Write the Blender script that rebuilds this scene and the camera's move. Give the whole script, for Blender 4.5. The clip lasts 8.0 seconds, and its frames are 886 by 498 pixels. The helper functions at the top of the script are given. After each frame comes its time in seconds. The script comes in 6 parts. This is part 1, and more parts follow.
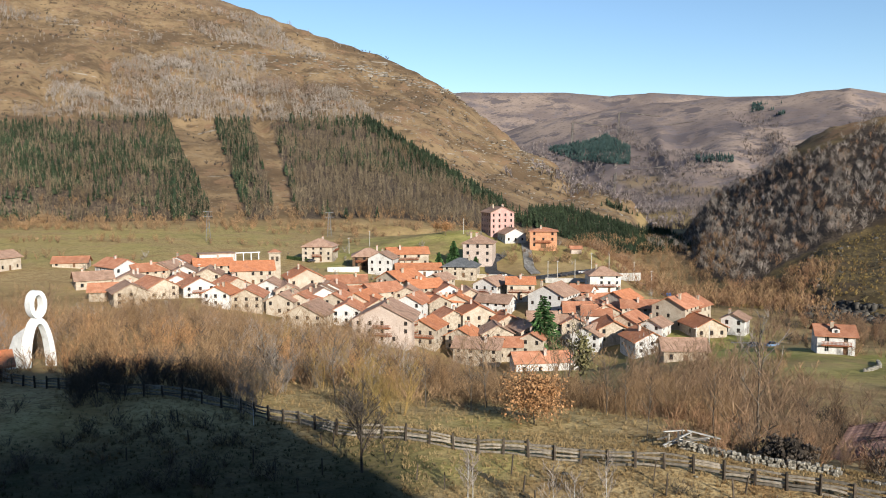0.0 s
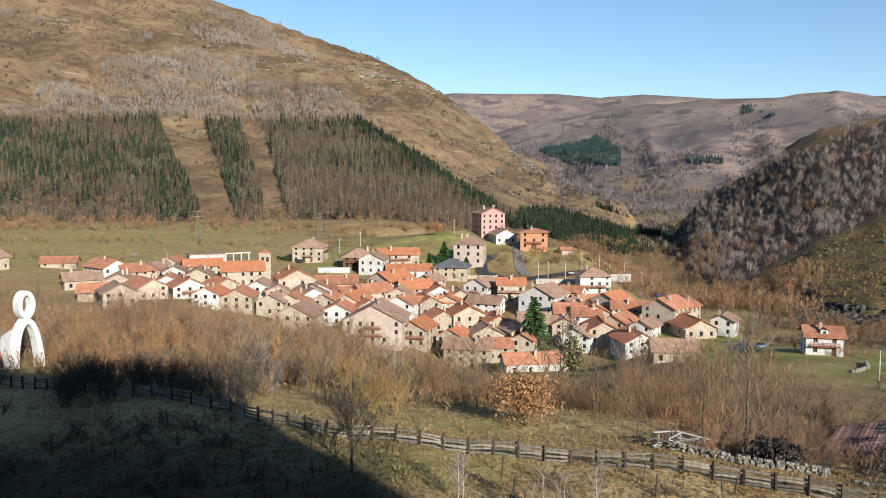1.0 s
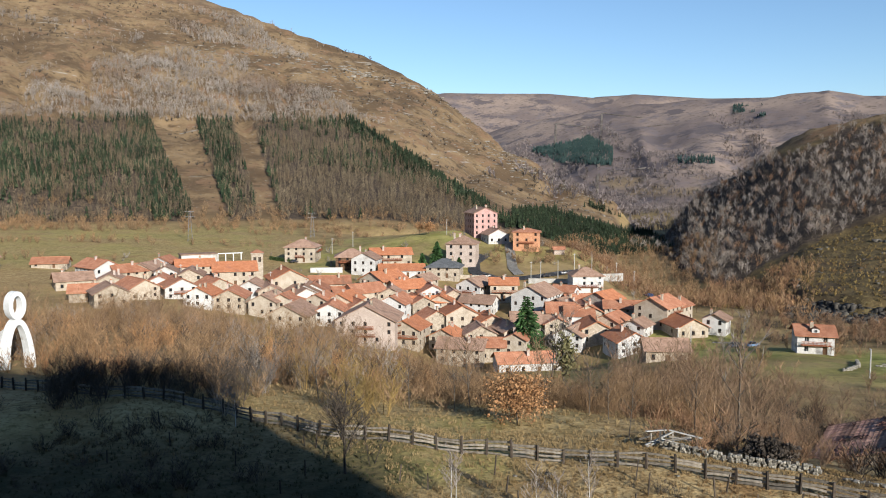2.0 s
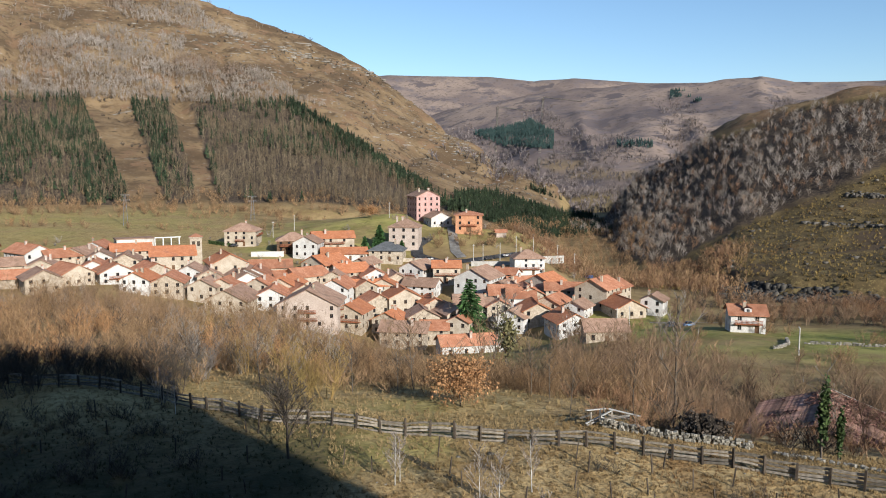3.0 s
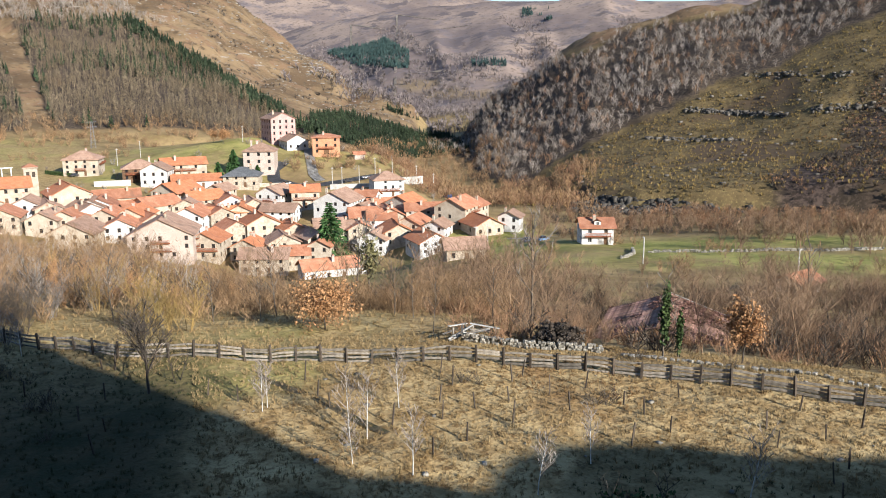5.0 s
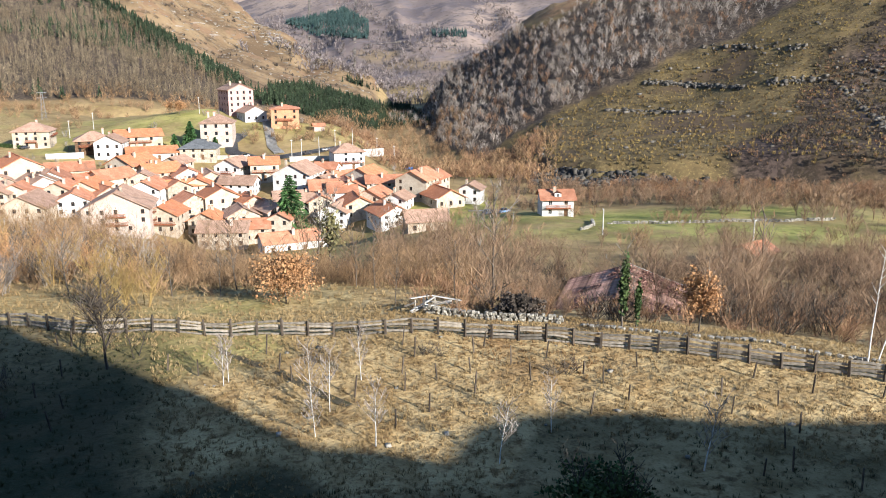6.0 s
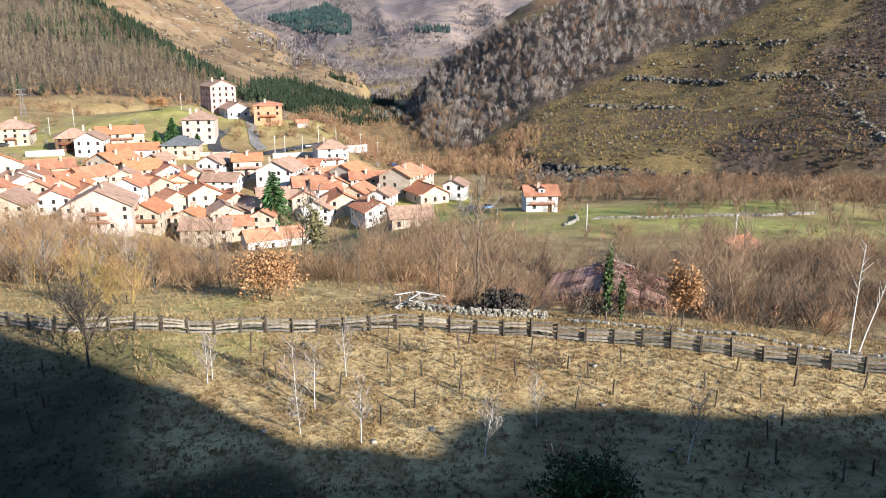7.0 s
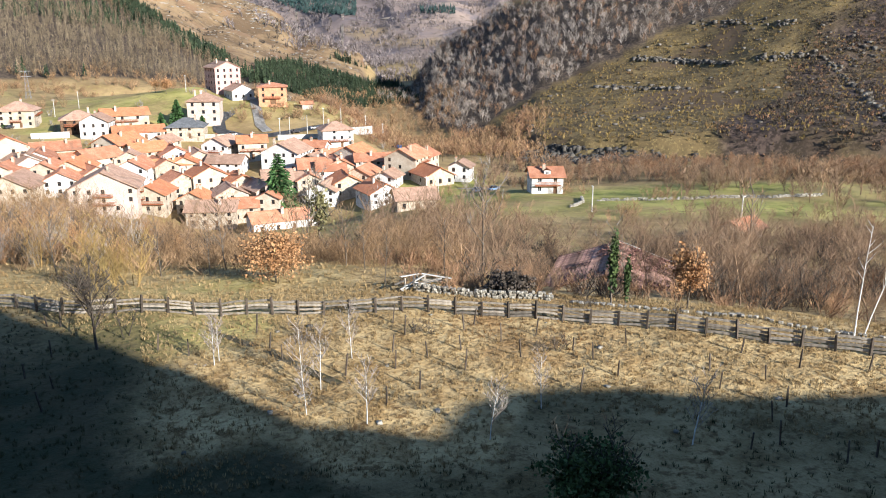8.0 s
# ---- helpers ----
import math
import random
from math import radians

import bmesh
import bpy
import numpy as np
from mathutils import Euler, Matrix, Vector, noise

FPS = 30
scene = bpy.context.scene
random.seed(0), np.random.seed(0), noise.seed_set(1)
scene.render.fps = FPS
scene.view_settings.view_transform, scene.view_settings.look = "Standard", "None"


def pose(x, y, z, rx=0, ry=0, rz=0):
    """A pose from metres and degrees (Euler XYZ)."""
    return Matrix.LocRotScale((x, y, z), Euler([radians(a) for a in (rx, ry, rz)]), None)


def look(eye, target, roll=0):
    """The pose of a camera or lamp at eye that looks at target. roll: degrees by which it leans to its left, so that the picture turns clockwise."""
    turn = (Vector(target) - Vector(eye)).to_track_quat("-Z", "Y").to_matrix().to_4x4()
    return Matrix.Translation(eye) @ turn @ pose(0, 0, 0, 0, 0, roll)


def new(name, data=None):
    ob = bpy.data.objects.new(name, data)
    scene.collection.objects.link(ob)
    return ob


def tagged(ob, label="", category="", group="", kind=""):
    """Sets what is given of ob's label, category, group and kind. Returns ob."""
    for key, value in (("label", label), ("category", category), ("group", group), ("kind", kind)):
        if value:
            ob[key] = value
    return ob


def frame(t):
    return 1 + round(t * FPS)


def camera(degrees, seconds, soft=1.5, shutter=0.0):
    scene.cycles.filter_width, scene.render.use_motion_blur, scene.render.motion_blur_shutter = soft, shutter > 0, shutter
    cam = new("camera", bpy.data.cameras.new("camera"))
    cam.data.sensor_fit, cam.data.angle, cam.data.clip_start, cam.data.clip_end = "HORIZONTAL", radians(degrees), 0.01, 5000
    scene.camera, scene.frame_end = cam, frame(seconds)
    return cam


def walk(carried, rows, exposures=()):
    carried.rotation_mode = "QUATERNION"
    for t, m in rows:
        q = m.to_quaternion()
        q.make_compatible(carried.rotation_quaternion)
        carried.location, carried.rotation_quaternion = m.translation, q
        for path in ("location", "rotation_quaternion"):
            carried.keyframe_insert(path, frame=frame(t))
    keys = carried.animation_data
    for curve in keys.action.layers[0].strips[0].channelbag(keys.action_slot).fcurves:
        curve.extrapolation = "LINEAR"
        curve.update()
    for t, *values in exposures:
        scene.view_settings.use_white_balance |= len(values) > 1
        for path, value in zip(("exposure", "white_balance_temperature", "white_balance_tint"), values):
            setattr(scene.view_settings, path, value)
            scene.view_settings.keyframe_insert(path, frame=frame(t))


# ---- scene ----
# The camera stands on a bank above a meadow and turns to the right and down.
EYE = 20.0
cam = camera(57.2, 8.0, soft=1.0)
ROWS = [
    (0.0, 85.0, 0.0, 0.0),
    (0.5, 85.161, -0.234, -0.007),
    (1.0, 85.057, -0.167, -0.641),
    (1.2, 84.94, -0.15, -0.84),
    (2.3, 85.07, -0.08, -1.58),
    (2.5, 84.894, -0.077, -2.564),
    (3.0, 83.87, -0.254, -5.21),
    (3.5, 82.095, 0.148, -8.906),
    (4.0, 80.861, 0.331, -11.698),
    (4.5, 79.575, 0.414, -13.299),
    (4.7, 79.02, 0.38, -14.14),
    (5.8, 76.86, 0.0, -17.47),
    (6.0, 76.421, -0.002, -17.947),
    (6.5, 76.248, 0.055, -18.012),
    (7.0, 76.143, 0.046, -19.092),
    (7.5, 75.232, 0.454, -18.889),
    (8.0, 74.869, 0.172, -18.741),
]
walk(cam, [(t, pose(0, 0, EYE, rx, ry, rz)) for t, rx, ry, rz in ROWS],
     exposures=[(0.0, 0.68, 6750, 9), (1.2, 0.58, 6550, 9), (2.5, 0.54, 6450, 9), (3.5, 0.56, 6500, 9), (4.5, 0.84, 6500, 10), (6.0, 1.34, 6350, 10), (8.0, 1.37, 6350, 10)])

# ---- sky and sun ----
SUN_AZ, SUN_EL = 154.0, 22.0
world = bpy.data.worlds.new("winter_sky")
scene.world = world
world.use_nodes = True
wn = world.node_tree
sky = wn.nodes.new("ShaderNodeTexSky")
sky.sky_type = "NISHITA"
sky.sun_disc = False
sky.sun_elevation = radians(SUN_EL)
sky.sun_rotation = radians(SUN_AZ)
sky.altitude = 2500
sky.air_density = 1.3
sky.dust_density = 0.0
sky.ozone_density = 4.0
wn.nodes["Background"].inputs["Strength"].default_value = 0.098
wn.links.new(sky.outputs["Color"], wn.nodes["Background"].inputs["Color"])
sun = new("sun", bpy.data.lights.new("sun", "SUN"))
sun.data.energy = 5.0
sun.data.angle = radians(0.5)
sun.data.color = (1.0, 0.955, 0.885)
sa, se = radians(SUN_AZ), radians(SUN_EL)
sun.matrix_world = look((300 * math.sin(sa) * math.cos(se), 300 * math.cos(sa) * math.cos(se), 300 * math.sin(se)), (0, 0, 0))

# ---- the lie of the land: height over a grid of bearings and ranges from the viewpoint ----
def ramp(v, a, b):
    u = np.clip((v - a) / (b - a), 0, 1)
    return u * u * (3 - 2 * u)


# profiles of the valley floor along bearings: (range, height below the eye)
VALLEY = {
    -60: ((68, -17.0), (100, -19.5), (150, -25), (200, -31), (330, -38), (450, -32), (650, -14), (1200, 30), (4800, 60)),
    -21: ((66, -17.2), (100, -20.5), (150, -27), (200, -35), (250, -42), (320, -41.5), (400, -38), (620, -29), (900, -20), (4800, 60)),
    -9: ((58, -17.8), (75, -20.2), (140, -29.5), (190, -40), (250, -53), (330, -43), (400, -39), (600, -33), (4800, 40)),
    2: ((55, -18.2), (72, -20.4), (95, -26), (140, -37.2), (250, -60.2), (330, -49), (425, -27.3), (470, -30), (600, -60), (1200, -80), (4800, 0)),
    10: ((52, -17.9), (70, -20.3), (95, -26.5), (140, -37.6), (250, -59), (320, -47), (405, -33.5), (460, -44), (600, -70), (1200, -80), (4800, 0)),
    17: ((50, -17.6), (66, -19.8), (95, -27), (150, -38), (250, -51), (300, -49), (350, -52), (450, -68), (1200, -60), (4800, 0)),
    26: ((50, -17.6), (57, -18.7), (66, -21.4), (95, -28.8), (150, -36), (225, -44), (270, -50), (330, -54), (500, -60), (4800, 0)),
    45: ((48, -17.1), (55, -18.2), (64, -20.8), (90, -25.8), (150, -34.0), (240, -41), (330, -49.5), (500, -50), (4800, 0)),
    75: ((48, -17), (62, -19), (90, -24), (150, -30), (240, -36), (330, -40), (500, -40), (4800, 0)),
}
# the hills: bearing, foot range, foot elevation, crest range, crest elevation (degrees seen from the viewpoint)
HILL_LEFT = ((-60, 700, 0.5, 1500, 12.0), (-29, 650, -0.8, 1500, 12.6), (-17, 610, -2.7, 1500, 12.1), (-13.5, 600, -2.9, 1480, 11.3), (-8.7, 590, -3.1, 1420, 9.7),
             (-4.1, 570, -3.4, 1380, 8.4), (0.6, 560, -3.9, 1330, 6.2), (3.4, 570, -4.2, 1280, 4.0), (6.5, 590, -4.6, 1220, 1.8),
             (8.9, 600, -5.0, 1160, 0.2), (11.6, 620, -5.4, 1100, -1.2), (15.4, 640, -6.0, 1000, -3.0), (19, 650, -7, 900, -7.0))
HILL_RIGHT = ((12.0, 560, -8, 950, -6.5), (15.0, 540, -7.6, 930, -4.3), (16.3, 520, -7.6, 910, -2.9), (17.84, 500, -7.6, 900, -1.5), (20.16, 460, -7.8, 880, -0.1), (21.68, 445, -8.0, 870, 0.8),
              (23.17, 425, -8.2, 860, 2.1), (25.4, 385, -8.6, 840, 3.4), (29, 365, -8.8, 815, 4.4), (32.5, 352, -8.9, 805, 4.9), (35.8, 344, -8.9, 790, 5.1), (39, 338, -8.8, 770, 5.5), (41, 335, -8.7, 760, 5.8),
              (50, 330, -8.4, 740, 7.2), (80, 330, -8, 700, 9))
HILL_FAR = ((-8, 1700, -4, 3300, 1.0), (3, 1700, -4, 3300, 2.8), (6.5, 1600, -4, 3250, 3.9), (12.3, 1500, -4, 3150, 4.8), (19.2, 1400, -3.6, 3050, 5.35),
            (22, 1350, -3.5, 3000, 5.25), (26.2, 1300, -3.4, 2950, 5.7), (28.3, 1250, -3, 2950, 5.3), (36, 1250, -3, 2900, 4.9), (80, 1250, -3, 2900, 4.5))
HILL_HORIZON = ((-25, 3500, 1, 4400, 4.8), (-2, 3500, 1, 4400, 5.6), (1.4, 3500, 1.2, 4400, 5.95), (8.4, 3500, 1.2, 4400, 5.85), (11.5, 3500, 1.2, 4400, 5.55), (14.1, 3500, 1.2, 4350, 5.85),
                (19, 3500, 1.2, 4350, 5.45), (30, 3500, 1, 4350, 5.2), (80, 3500, 1, 4350, 5.0))


def hill(rows, az, r, bulge, drop):
    t = np.array(rows, float)
    foot, fe, crest, ce = (np.interp(az, t[:, 0], t[:, i]) for i in range(1, 5))
    u = (r - foot) / (crest - foot)
    shape = np.clip(u, -0.4, 1)
    shape = shape + bulge * shape * (1 - shape)
    el = fe + (ce - fe) * shape
    z = r * np.tan(np.radians(el)) - np.maximum(r - crest, 0) * drop - np.maximum(foot - r, 0) * 0.7
    side = np.clip(np.minimum(az - t[0, 0], t[-1, 0] - az) / 6, 0, 1)
    return np.where(side <= 0, -400, z - (1 - side) * 60)


def soft_noise(x, y, size, seed):
    """Smooth value noise in -1..1 on a lattice of that size."""
    px, py = x / size + seed * 17.3, y / size - seed * 9.1
    ix, iy = np.floor(px), np.floor(py)
    fx, fy = px - ix, py - iy
    fx, fy = fx * fx * (3 - 2 * fx), fy * fy * (3 - 2 * fy)

    def h(i, j):
        v = np.sin(i * 127.1 + j * 311.7 + seed * 74.7) * 43758.5453
        return 2 * (v - np.floor(v)) - 1
    return (h(ix, iy) * (1 - fx) + h(ix + 1, iy) * fx) * (1 - fy) + (h(ix, iy + 1) * (1 - fx) + h(ix + 1, iy + 1) * fx) * fy


def land(x, y):
    """Height of the ground at x, y."""
    x, y = np.asarray(x, float), np.asarray(y, float)
    r = np.maximum(np.hypot(x, y), 0.5)
    az = np.degrees(np.arctan2(x, y))
    keys = sorted(VALLEY)
    a = np.clip(az, keys[0], keys[-1])
    z = np.zeros_like(r)
    for k0, k1 in zip(keys, keys[1:]):
        u = ramp(a, k0, k1) * 0.6 + 0.4 * np.clip((a - k0) / (k1 - k0), 0, 1)
        p0, p1 = np.array(VALLEY[k0], float), np.array(VALLEY[k1], float)
        near = ((2.5, -1.7), (4, -4.5), (10, -12.5), (19, -17.0), (28, -18.4), (36, -18.3))
        p0, p1 = np.vstack([near, p0]), np.vstack([near, p1])
        zz = np.interp(r, p0[:, 0], p0[:, 1]) * (1 - u) + np.interp(r, p1[:, 0], p1[:, 1]) * u
        z = np.where((a >= k0) & (a <= k1), zz, z)
    z = z + (0.17 * soft_noise(x, y, 5, 1) + 0.09 * soft_noise(x, y, 2.1, 16)) * np.clip((r - 20) / 20, 0, 1) + 0.5 * soft_noise(x, y, 23, 2) * np.clip((r - 70) / 100, 0, 1)
    relief = 9 * soft_noise(x, y, 130, 3) + 5 * soft_noise(x, y, 55, 4) + 2.2 * soft_noise(x, y, 22, 5) + 1.0 * soft_noise(x, y, 9, 12)
    left = hill(HILL_LEFT, az, r, 0.25, 0.5) + relief * np.clip((r - 620) / 300, 0, 1) * np.clip((1420 - r) / 250, 0.25, 1)
    right = hill(HILL_RIGHT, az, r, 0.1, 0.4) + 0.7 * relief * np.clip((r - 380) / 150, 0, 1)
    far = hill(HILL_FAR, az, r, 0.15, 0.3) + (32 * soft_noise(x, y, 520, 6) + 14 * soft_noise(x, y, 210, 7) + 1.2 * relief) * np.clip((r - 1500) / 700, 0, 1) * np.clip((2950 - r) / 500, 0.15, 1)
    spurs = 1 - np.abs(soft_noise(az * 55 + r * 0.05, r * 0.30, 130, 14)) * 2
    far = far + 13 * spurs * np.clip((r - 1500) / 600, 0, 1) * np.clip((2950 - r) / 450, 0, 1)
    gullies = np.abs(soft_noise(az * 22, r * 0.22, 70, 15))
    left = left - 10 * (1 - gullies) ** 4 * np.clip((r - 800) / 200, 0, 1) * np.clip((1420 - r) / 200, 0, 1)
    horizon = hill(HILL_HORIZON, az, r, 0.1, 0.3) + 18 * soft_noise(x, y, 400, 8) * np.clip((r - 3600) / 300, 0, 1) * np.clip((4380 - r) / 250, 0.1, 1)
    # a rock step at the foot of the right hill
    step = ramp(az, 21, 25) * 9 * ramp(r + 9 * soft_noise(x, y, 40, 9), 352, 360) - ramp(az, 21, 25) * 9 * ramp(r, 370, 560)
    right = right + step * (right > -300)
    z = np.maximum.reduce([z, left, right, far, horizon])
    # the wooded hillside behind the viewpoint, whose shadow falls on the meadow
    ridge = np.interp(x + 0.488 * (42 + y), (-120, -20, 14, 19, 22, 33, 35.6, 36.6, 37.4, 39.7, 40.6, 41.8, 42.35, 42.5, 45.1, 46.9, 48.1, 50.5, 53.4, 56, 59, 60.3, 67, 120),
                      (34, 35, 34, 30, 22.5, 22, 25, 30.5, 27, 25, 22.7, 21.6, 20.0, 17.6, 17, 16, 16.5, 17.4, 17.7, 17.4, 16.9, 15.9, 14.9, 12))
    rise = ramp(-y, 2, 46)
    # The unseen steep slope above the ridge is added to block low sky light.
    back = z * (1 - rise) + ridge * rise + np.maximum(-y - 46, 0) * 0.37
    return EYE + np.where(y < -2, np.where(r < 1200, back, back - (r - 1200) * 0.5), z)


AZ = np.concatenate([np.arange(-180, -60, 3.0), np.arange(-60, -34, 1.0), np.arange(-34, 54, 0.25), np.arange(54, 75, 1.0), np.arange(75, 115, 3.0), np.arange(115, 127, 1.0), np.arange(127, 143, 0.25), np.arange(143, 165, 1.0), np.arange(165, 180, 3.0)])
RANGE = np.concatenate([np.arange(2, 28, 2.0), np.geomspace(28, 90, 70), np.geomspace(91, 700, 130)[1:], np.geomspace(705, 1600, 80)[1:], np.geomspace(1620, 4750, 70)[1:]])

# ---- materials ----
def material(name, rough=0.85, metallic=0.0):
    m = bpy.data.materials.new(name)
    m.use_nodes = True
    b = m.node_tree.nodes["Principled BSDF"]
    b.inputs["Roughness"].default_value = rough
    b.inputs["Metallic"].default_value = metallic
    b.inputs["Specular IOR Level"].default_value = 0.25
    return m, m.node_tree, b


def noise_node(nt, coords, scale, detail=4.0, rough=0.6):
    n = nt.nodes.new("ShaderNodeTexNoise")
    n.inputs["Scale"].default_value, n.inputs["Detail"].default_value, n.inputs["Roughness"].default_value = scale, detail, rough
    nt.links.new(coords, n.inputs["Vector"])
    return n.outputs["Fac"]


def mix(nt, fac, a, b):
    n = nt.nodes.new("ShaderNodeMix")
    n.data_type = "RGBA"
    for value, socket in ((fac, n.inputs[0]), (a, n.inputs[6]), (b, n.inputs[7])):
        if isinstance(value, (tuple, float, int)):
            socket.default_value = (*value, 1) if isinstance(value, tuple) else value
        else:
            nt.links.new(value, socket)
    return n.outputs[2]


def steps(nt, fac, lo, hi):
    n = nt.nodes.new("ShaderNodeMapRange")
    n.interpolation_type = "SMOOTHSTEP"
    n.inputs["From Min"].default_value, n.inputs["From Max"].default_value = lo, hi
    nt.links.new(fac, n.inputs["Value"])
    return n.outputs["Result"]


def attribute(nt, name):
    n = nt.nodes.new("ShaderNodeAttribute")
    n.attribute_name = name
    return n.outputs["Fac"]


def bump(nt, bsdf, height, strength, distance):
    n = nt.nodes.new("ShaderNodeBump")
    n.inputs["Strength"].default_value, n.inputs["Distance"].default_value = strength, distance
    nt.links.new(height, n.inputs["Height"])
    nt.links.new(n.outputs["Normal"], bsdf.inputs["Normal"])


def mottled(name, dark, light, scale, third=None, fine=None, rough=0.85, island=0.0, by_object=0.0, metallic=0.0, lumps=0.0):
    """Two colours by coarse noise, a third in patches, fine grain and a shade of its own for each object or loose piece."""
    m, nt, b = material(name, rough, metallic)
    co = nt.nodes.new("ShaderNodeTexCoord").outputs["Object"]
    geo = nt.nodes.new("ShaderNodeNewGeometry")
    coarse = noise_node(nt, co, scale)
    c = mix(nt, steps(nt, coarse, 0.35, 0.65), dark, light)
    if third:
        c = mix(nt, steps(nt, noise_node(nt, co, scale * 0.37, 5.0), 0.54, 0.66), c, third)
    grain = noise_node(nt, co, fine or scale * 9, 3.0, 0.7)
    c = mix(nt, steps(nt, grain, 0.25, 0.9), c, tuple(v * 0.55 for v in dark))
    for amount, source in ((island, geo.outputs["Random Per Island"]), (by_object, nt.nodes.new("ShaderNodeObjectInfo").outputs["Random"])):
        if amount:
            hsv = nt.nodes.new("ShaderNodeHueSaturation")
            rng = nt.nodes.new("ShaderNodeMapRange")
            rng.inputs["To Min"].default_value, rng.inputs["To Max"].default_value = 1 - amount, 1 + amount
            nt.links.new(source, rng.inputs["Value"])
            nt.links.new(rng.outputs["Result"], hsv.inputs["Value"])
            nt.links.new(c, hsv.inputs["Color"])
            c = hsv.outputs["Color"]
    nt.links.new(c, b.inputs["Base Color"])
    if lumps:
        bump(nt, b, grain, 0.6, lumps)
    return m


WALLS = {
    "white": mottled("white_render", (0.56, 0.54, 0.51), (0.69, 0.675, 0.645), 0.5, (0.46, 0.42, 0.37), by_object=0.08),
    "cream": mottled("cream_render", (0.43, 0.355, 0.27), (0.55, 0.475, 0.38), 0.5, (0.35, 0.29, 0.22), by_object=0.1),
    "stone": mottled("field_stone_wall", (0.36, 0.295, 0.22), (0.53, 0.45, 0.355), 1.2, (0.22, 0.18, 0.135), fine=5, by_object=0.15, lumps=0.05),
    "pink": mottled("pink_render", (0.50, 0.30, 0.265), (0.58, 0.375, 0.335), 0.4, (0.45, 0.28, 0.25)),
    "brick": mottled("orange_brick", (0.50, 0.24, 0.13), (0.62, 0.32, 0.18), 0.8, (0.45, 0.24, 0.15)),
    "pale": mottled("pale_pinkish_render", (0.46, 0.37, 0.31), (0.55, 0.455, 0.39), 0.4, (0.42, 0.345, 0.29)),
    "grey": mottled("grey_stone_wall", (0.26, 0.24, 0.21), (0.40, 0.37, 0.33), 1.4, (0.2, 0.18, 0.15), fine=6, lumps=0.05),
    "timber": mottled("dark_timber_wall", (0.10, 0.055, 0.03), (0.2, 0.12, 0.07), 1.0, (0.06, 0.04, 0.03)),
}
ROOFS = {
    "orange": mottled("new_clay_tile", (0.47, 0.175, 0.08), (0.58, 0.245, 0.125), 0.7, (0.40, 0.17, 0.10), fine=3.4, by_object=0.12, lumps=0.04),
    "red": mottled("weathered_clay_tile", (0.40, 0.165, 0.09), (0.54, 0.26, 0.155), 0.45, (0.30, 0.165, 0.105), fine=3.0, by_object=0.18, lumps=0.05),
    "brown": mottled("old_brown_tile", (0.31, 0.19, 0.13), (0.44, 0.285, 0.205), 0.5, (0.23, 0.155, 0.11), fine=3.0, by_object=0.18, lumps=0.05),
    "slate": mottled("grey_slate", (0.10, 0.105, 0.11), (0.16, 0.165, 0.17), 0.6, (0.2, 0.2, 0.2), fine=3, lumps=0.03),
}
M_FRAME = mottled("dark_window_wood", (0.12, 0.065, 0.035), (0.2, 0.11, 0.06), 2.0)
M_WHITE = mottled("white_paint", (0.7, 0.7, 0.68), (0.82, 0.82, 0.8), 2.0)
M_GLASS, _nt, _b = material("window_glass", 0.08)
_b.inputs["Base Color"].default_value = (0.02, 0.022, 0.025, 1)
_b.inputs["Specular IOR Level"].default_value = 0.5
M_STEEL = mottled("galvanised_steel", (0.22, 0.23, 0.25), (0.32, 0.33, 0.35), 0.8, (0.18, 0.18, 0.19), rough=0.5, metallic=0.3)
M_TARP = mottled("blue_tarpaulin", (0.06, 0.16, 0.42), (0.10, 0.24, 0.55), 1.2, (0.05, 0.12, 0.3), rough=0.45)
M_BALCONY = mottled("red_brown_balcony_wood", (0.22, 0.07, 0.035), (0.32, 0.12, 0.06), 2.0, by_object=0.2)
M_CONCRETE = mottled("pale_concrete", (0.42, 0.40, 0.36), (0.58, 0.56, 0.52), 0.6, (0.34, 0.32, 0.28))
M_ASPHALT = mottled("worn_asphalt", (0.10, 0.10, 0.105), (0.16, 0.16, 0.165), 0.3, (0.2, 0.19, 0.18), fine=4)
M_GRAVEL = mottled("pale_gravel_track", (0.40, 0.37, 0.33), (0.52, 0.49, 0.44), 0.4, (0.33, 0.29, 0.23), fine=5)
M_TRACK = mottled("bulldozed_limestone_track", (0.36, 0.30, 0.24), (0.46, 0.39, 0.32), 0.05, (0.3, 0.25, 0.19))
M_RAIL = mottled("weathered_fence_wood", (0.17, 0.145, 0.115), (0.38, 0.335, 0.275), 1.1, (0.085, 0.07, 0.055), fine=12, by_object=0.45, lumps=0.02)
M_POST = mottled("dark_post_wood", (0.055, 0.042, 0.032), (0.12, 0.095, 0.07), 2.5, (0.16, 0.14, 0.11), by_object=0.35)
M_STONE = mottled("dry_wall_stone", (0.20, 0.18, 0.145), (0.42, 0.39, 0.33), 0.9, (0.09, 0.085, 0.06), fine=6, island=0.35, by_object=0.3, lumps=0.04)
M_ROCK = mottled("hill_rock", (0.10, 0.088, 0.072), (0.21, 0.19, 0.16), 0.13, (0.07, 0.06, 0.045), fine=1.2, island=0.35, lumps=0.3)
M_PALE_ROCK = mottled("pale_limestone", (0.19, 0.165, 0.135), (0.31, 0.28, 0.235), 0.2, (0.13, 0.11, 0.085), fine=1.2, island=0.3, lumps=0.2)
M_LEDGE = mottled("dark_ledge_rock", (0.075, 0.066, 0.055), (0.185, 0.165, 0.135), 0.35, (0.05, 0.043, 0.035), fine=1.6, island=0.4, lumps=0.2)
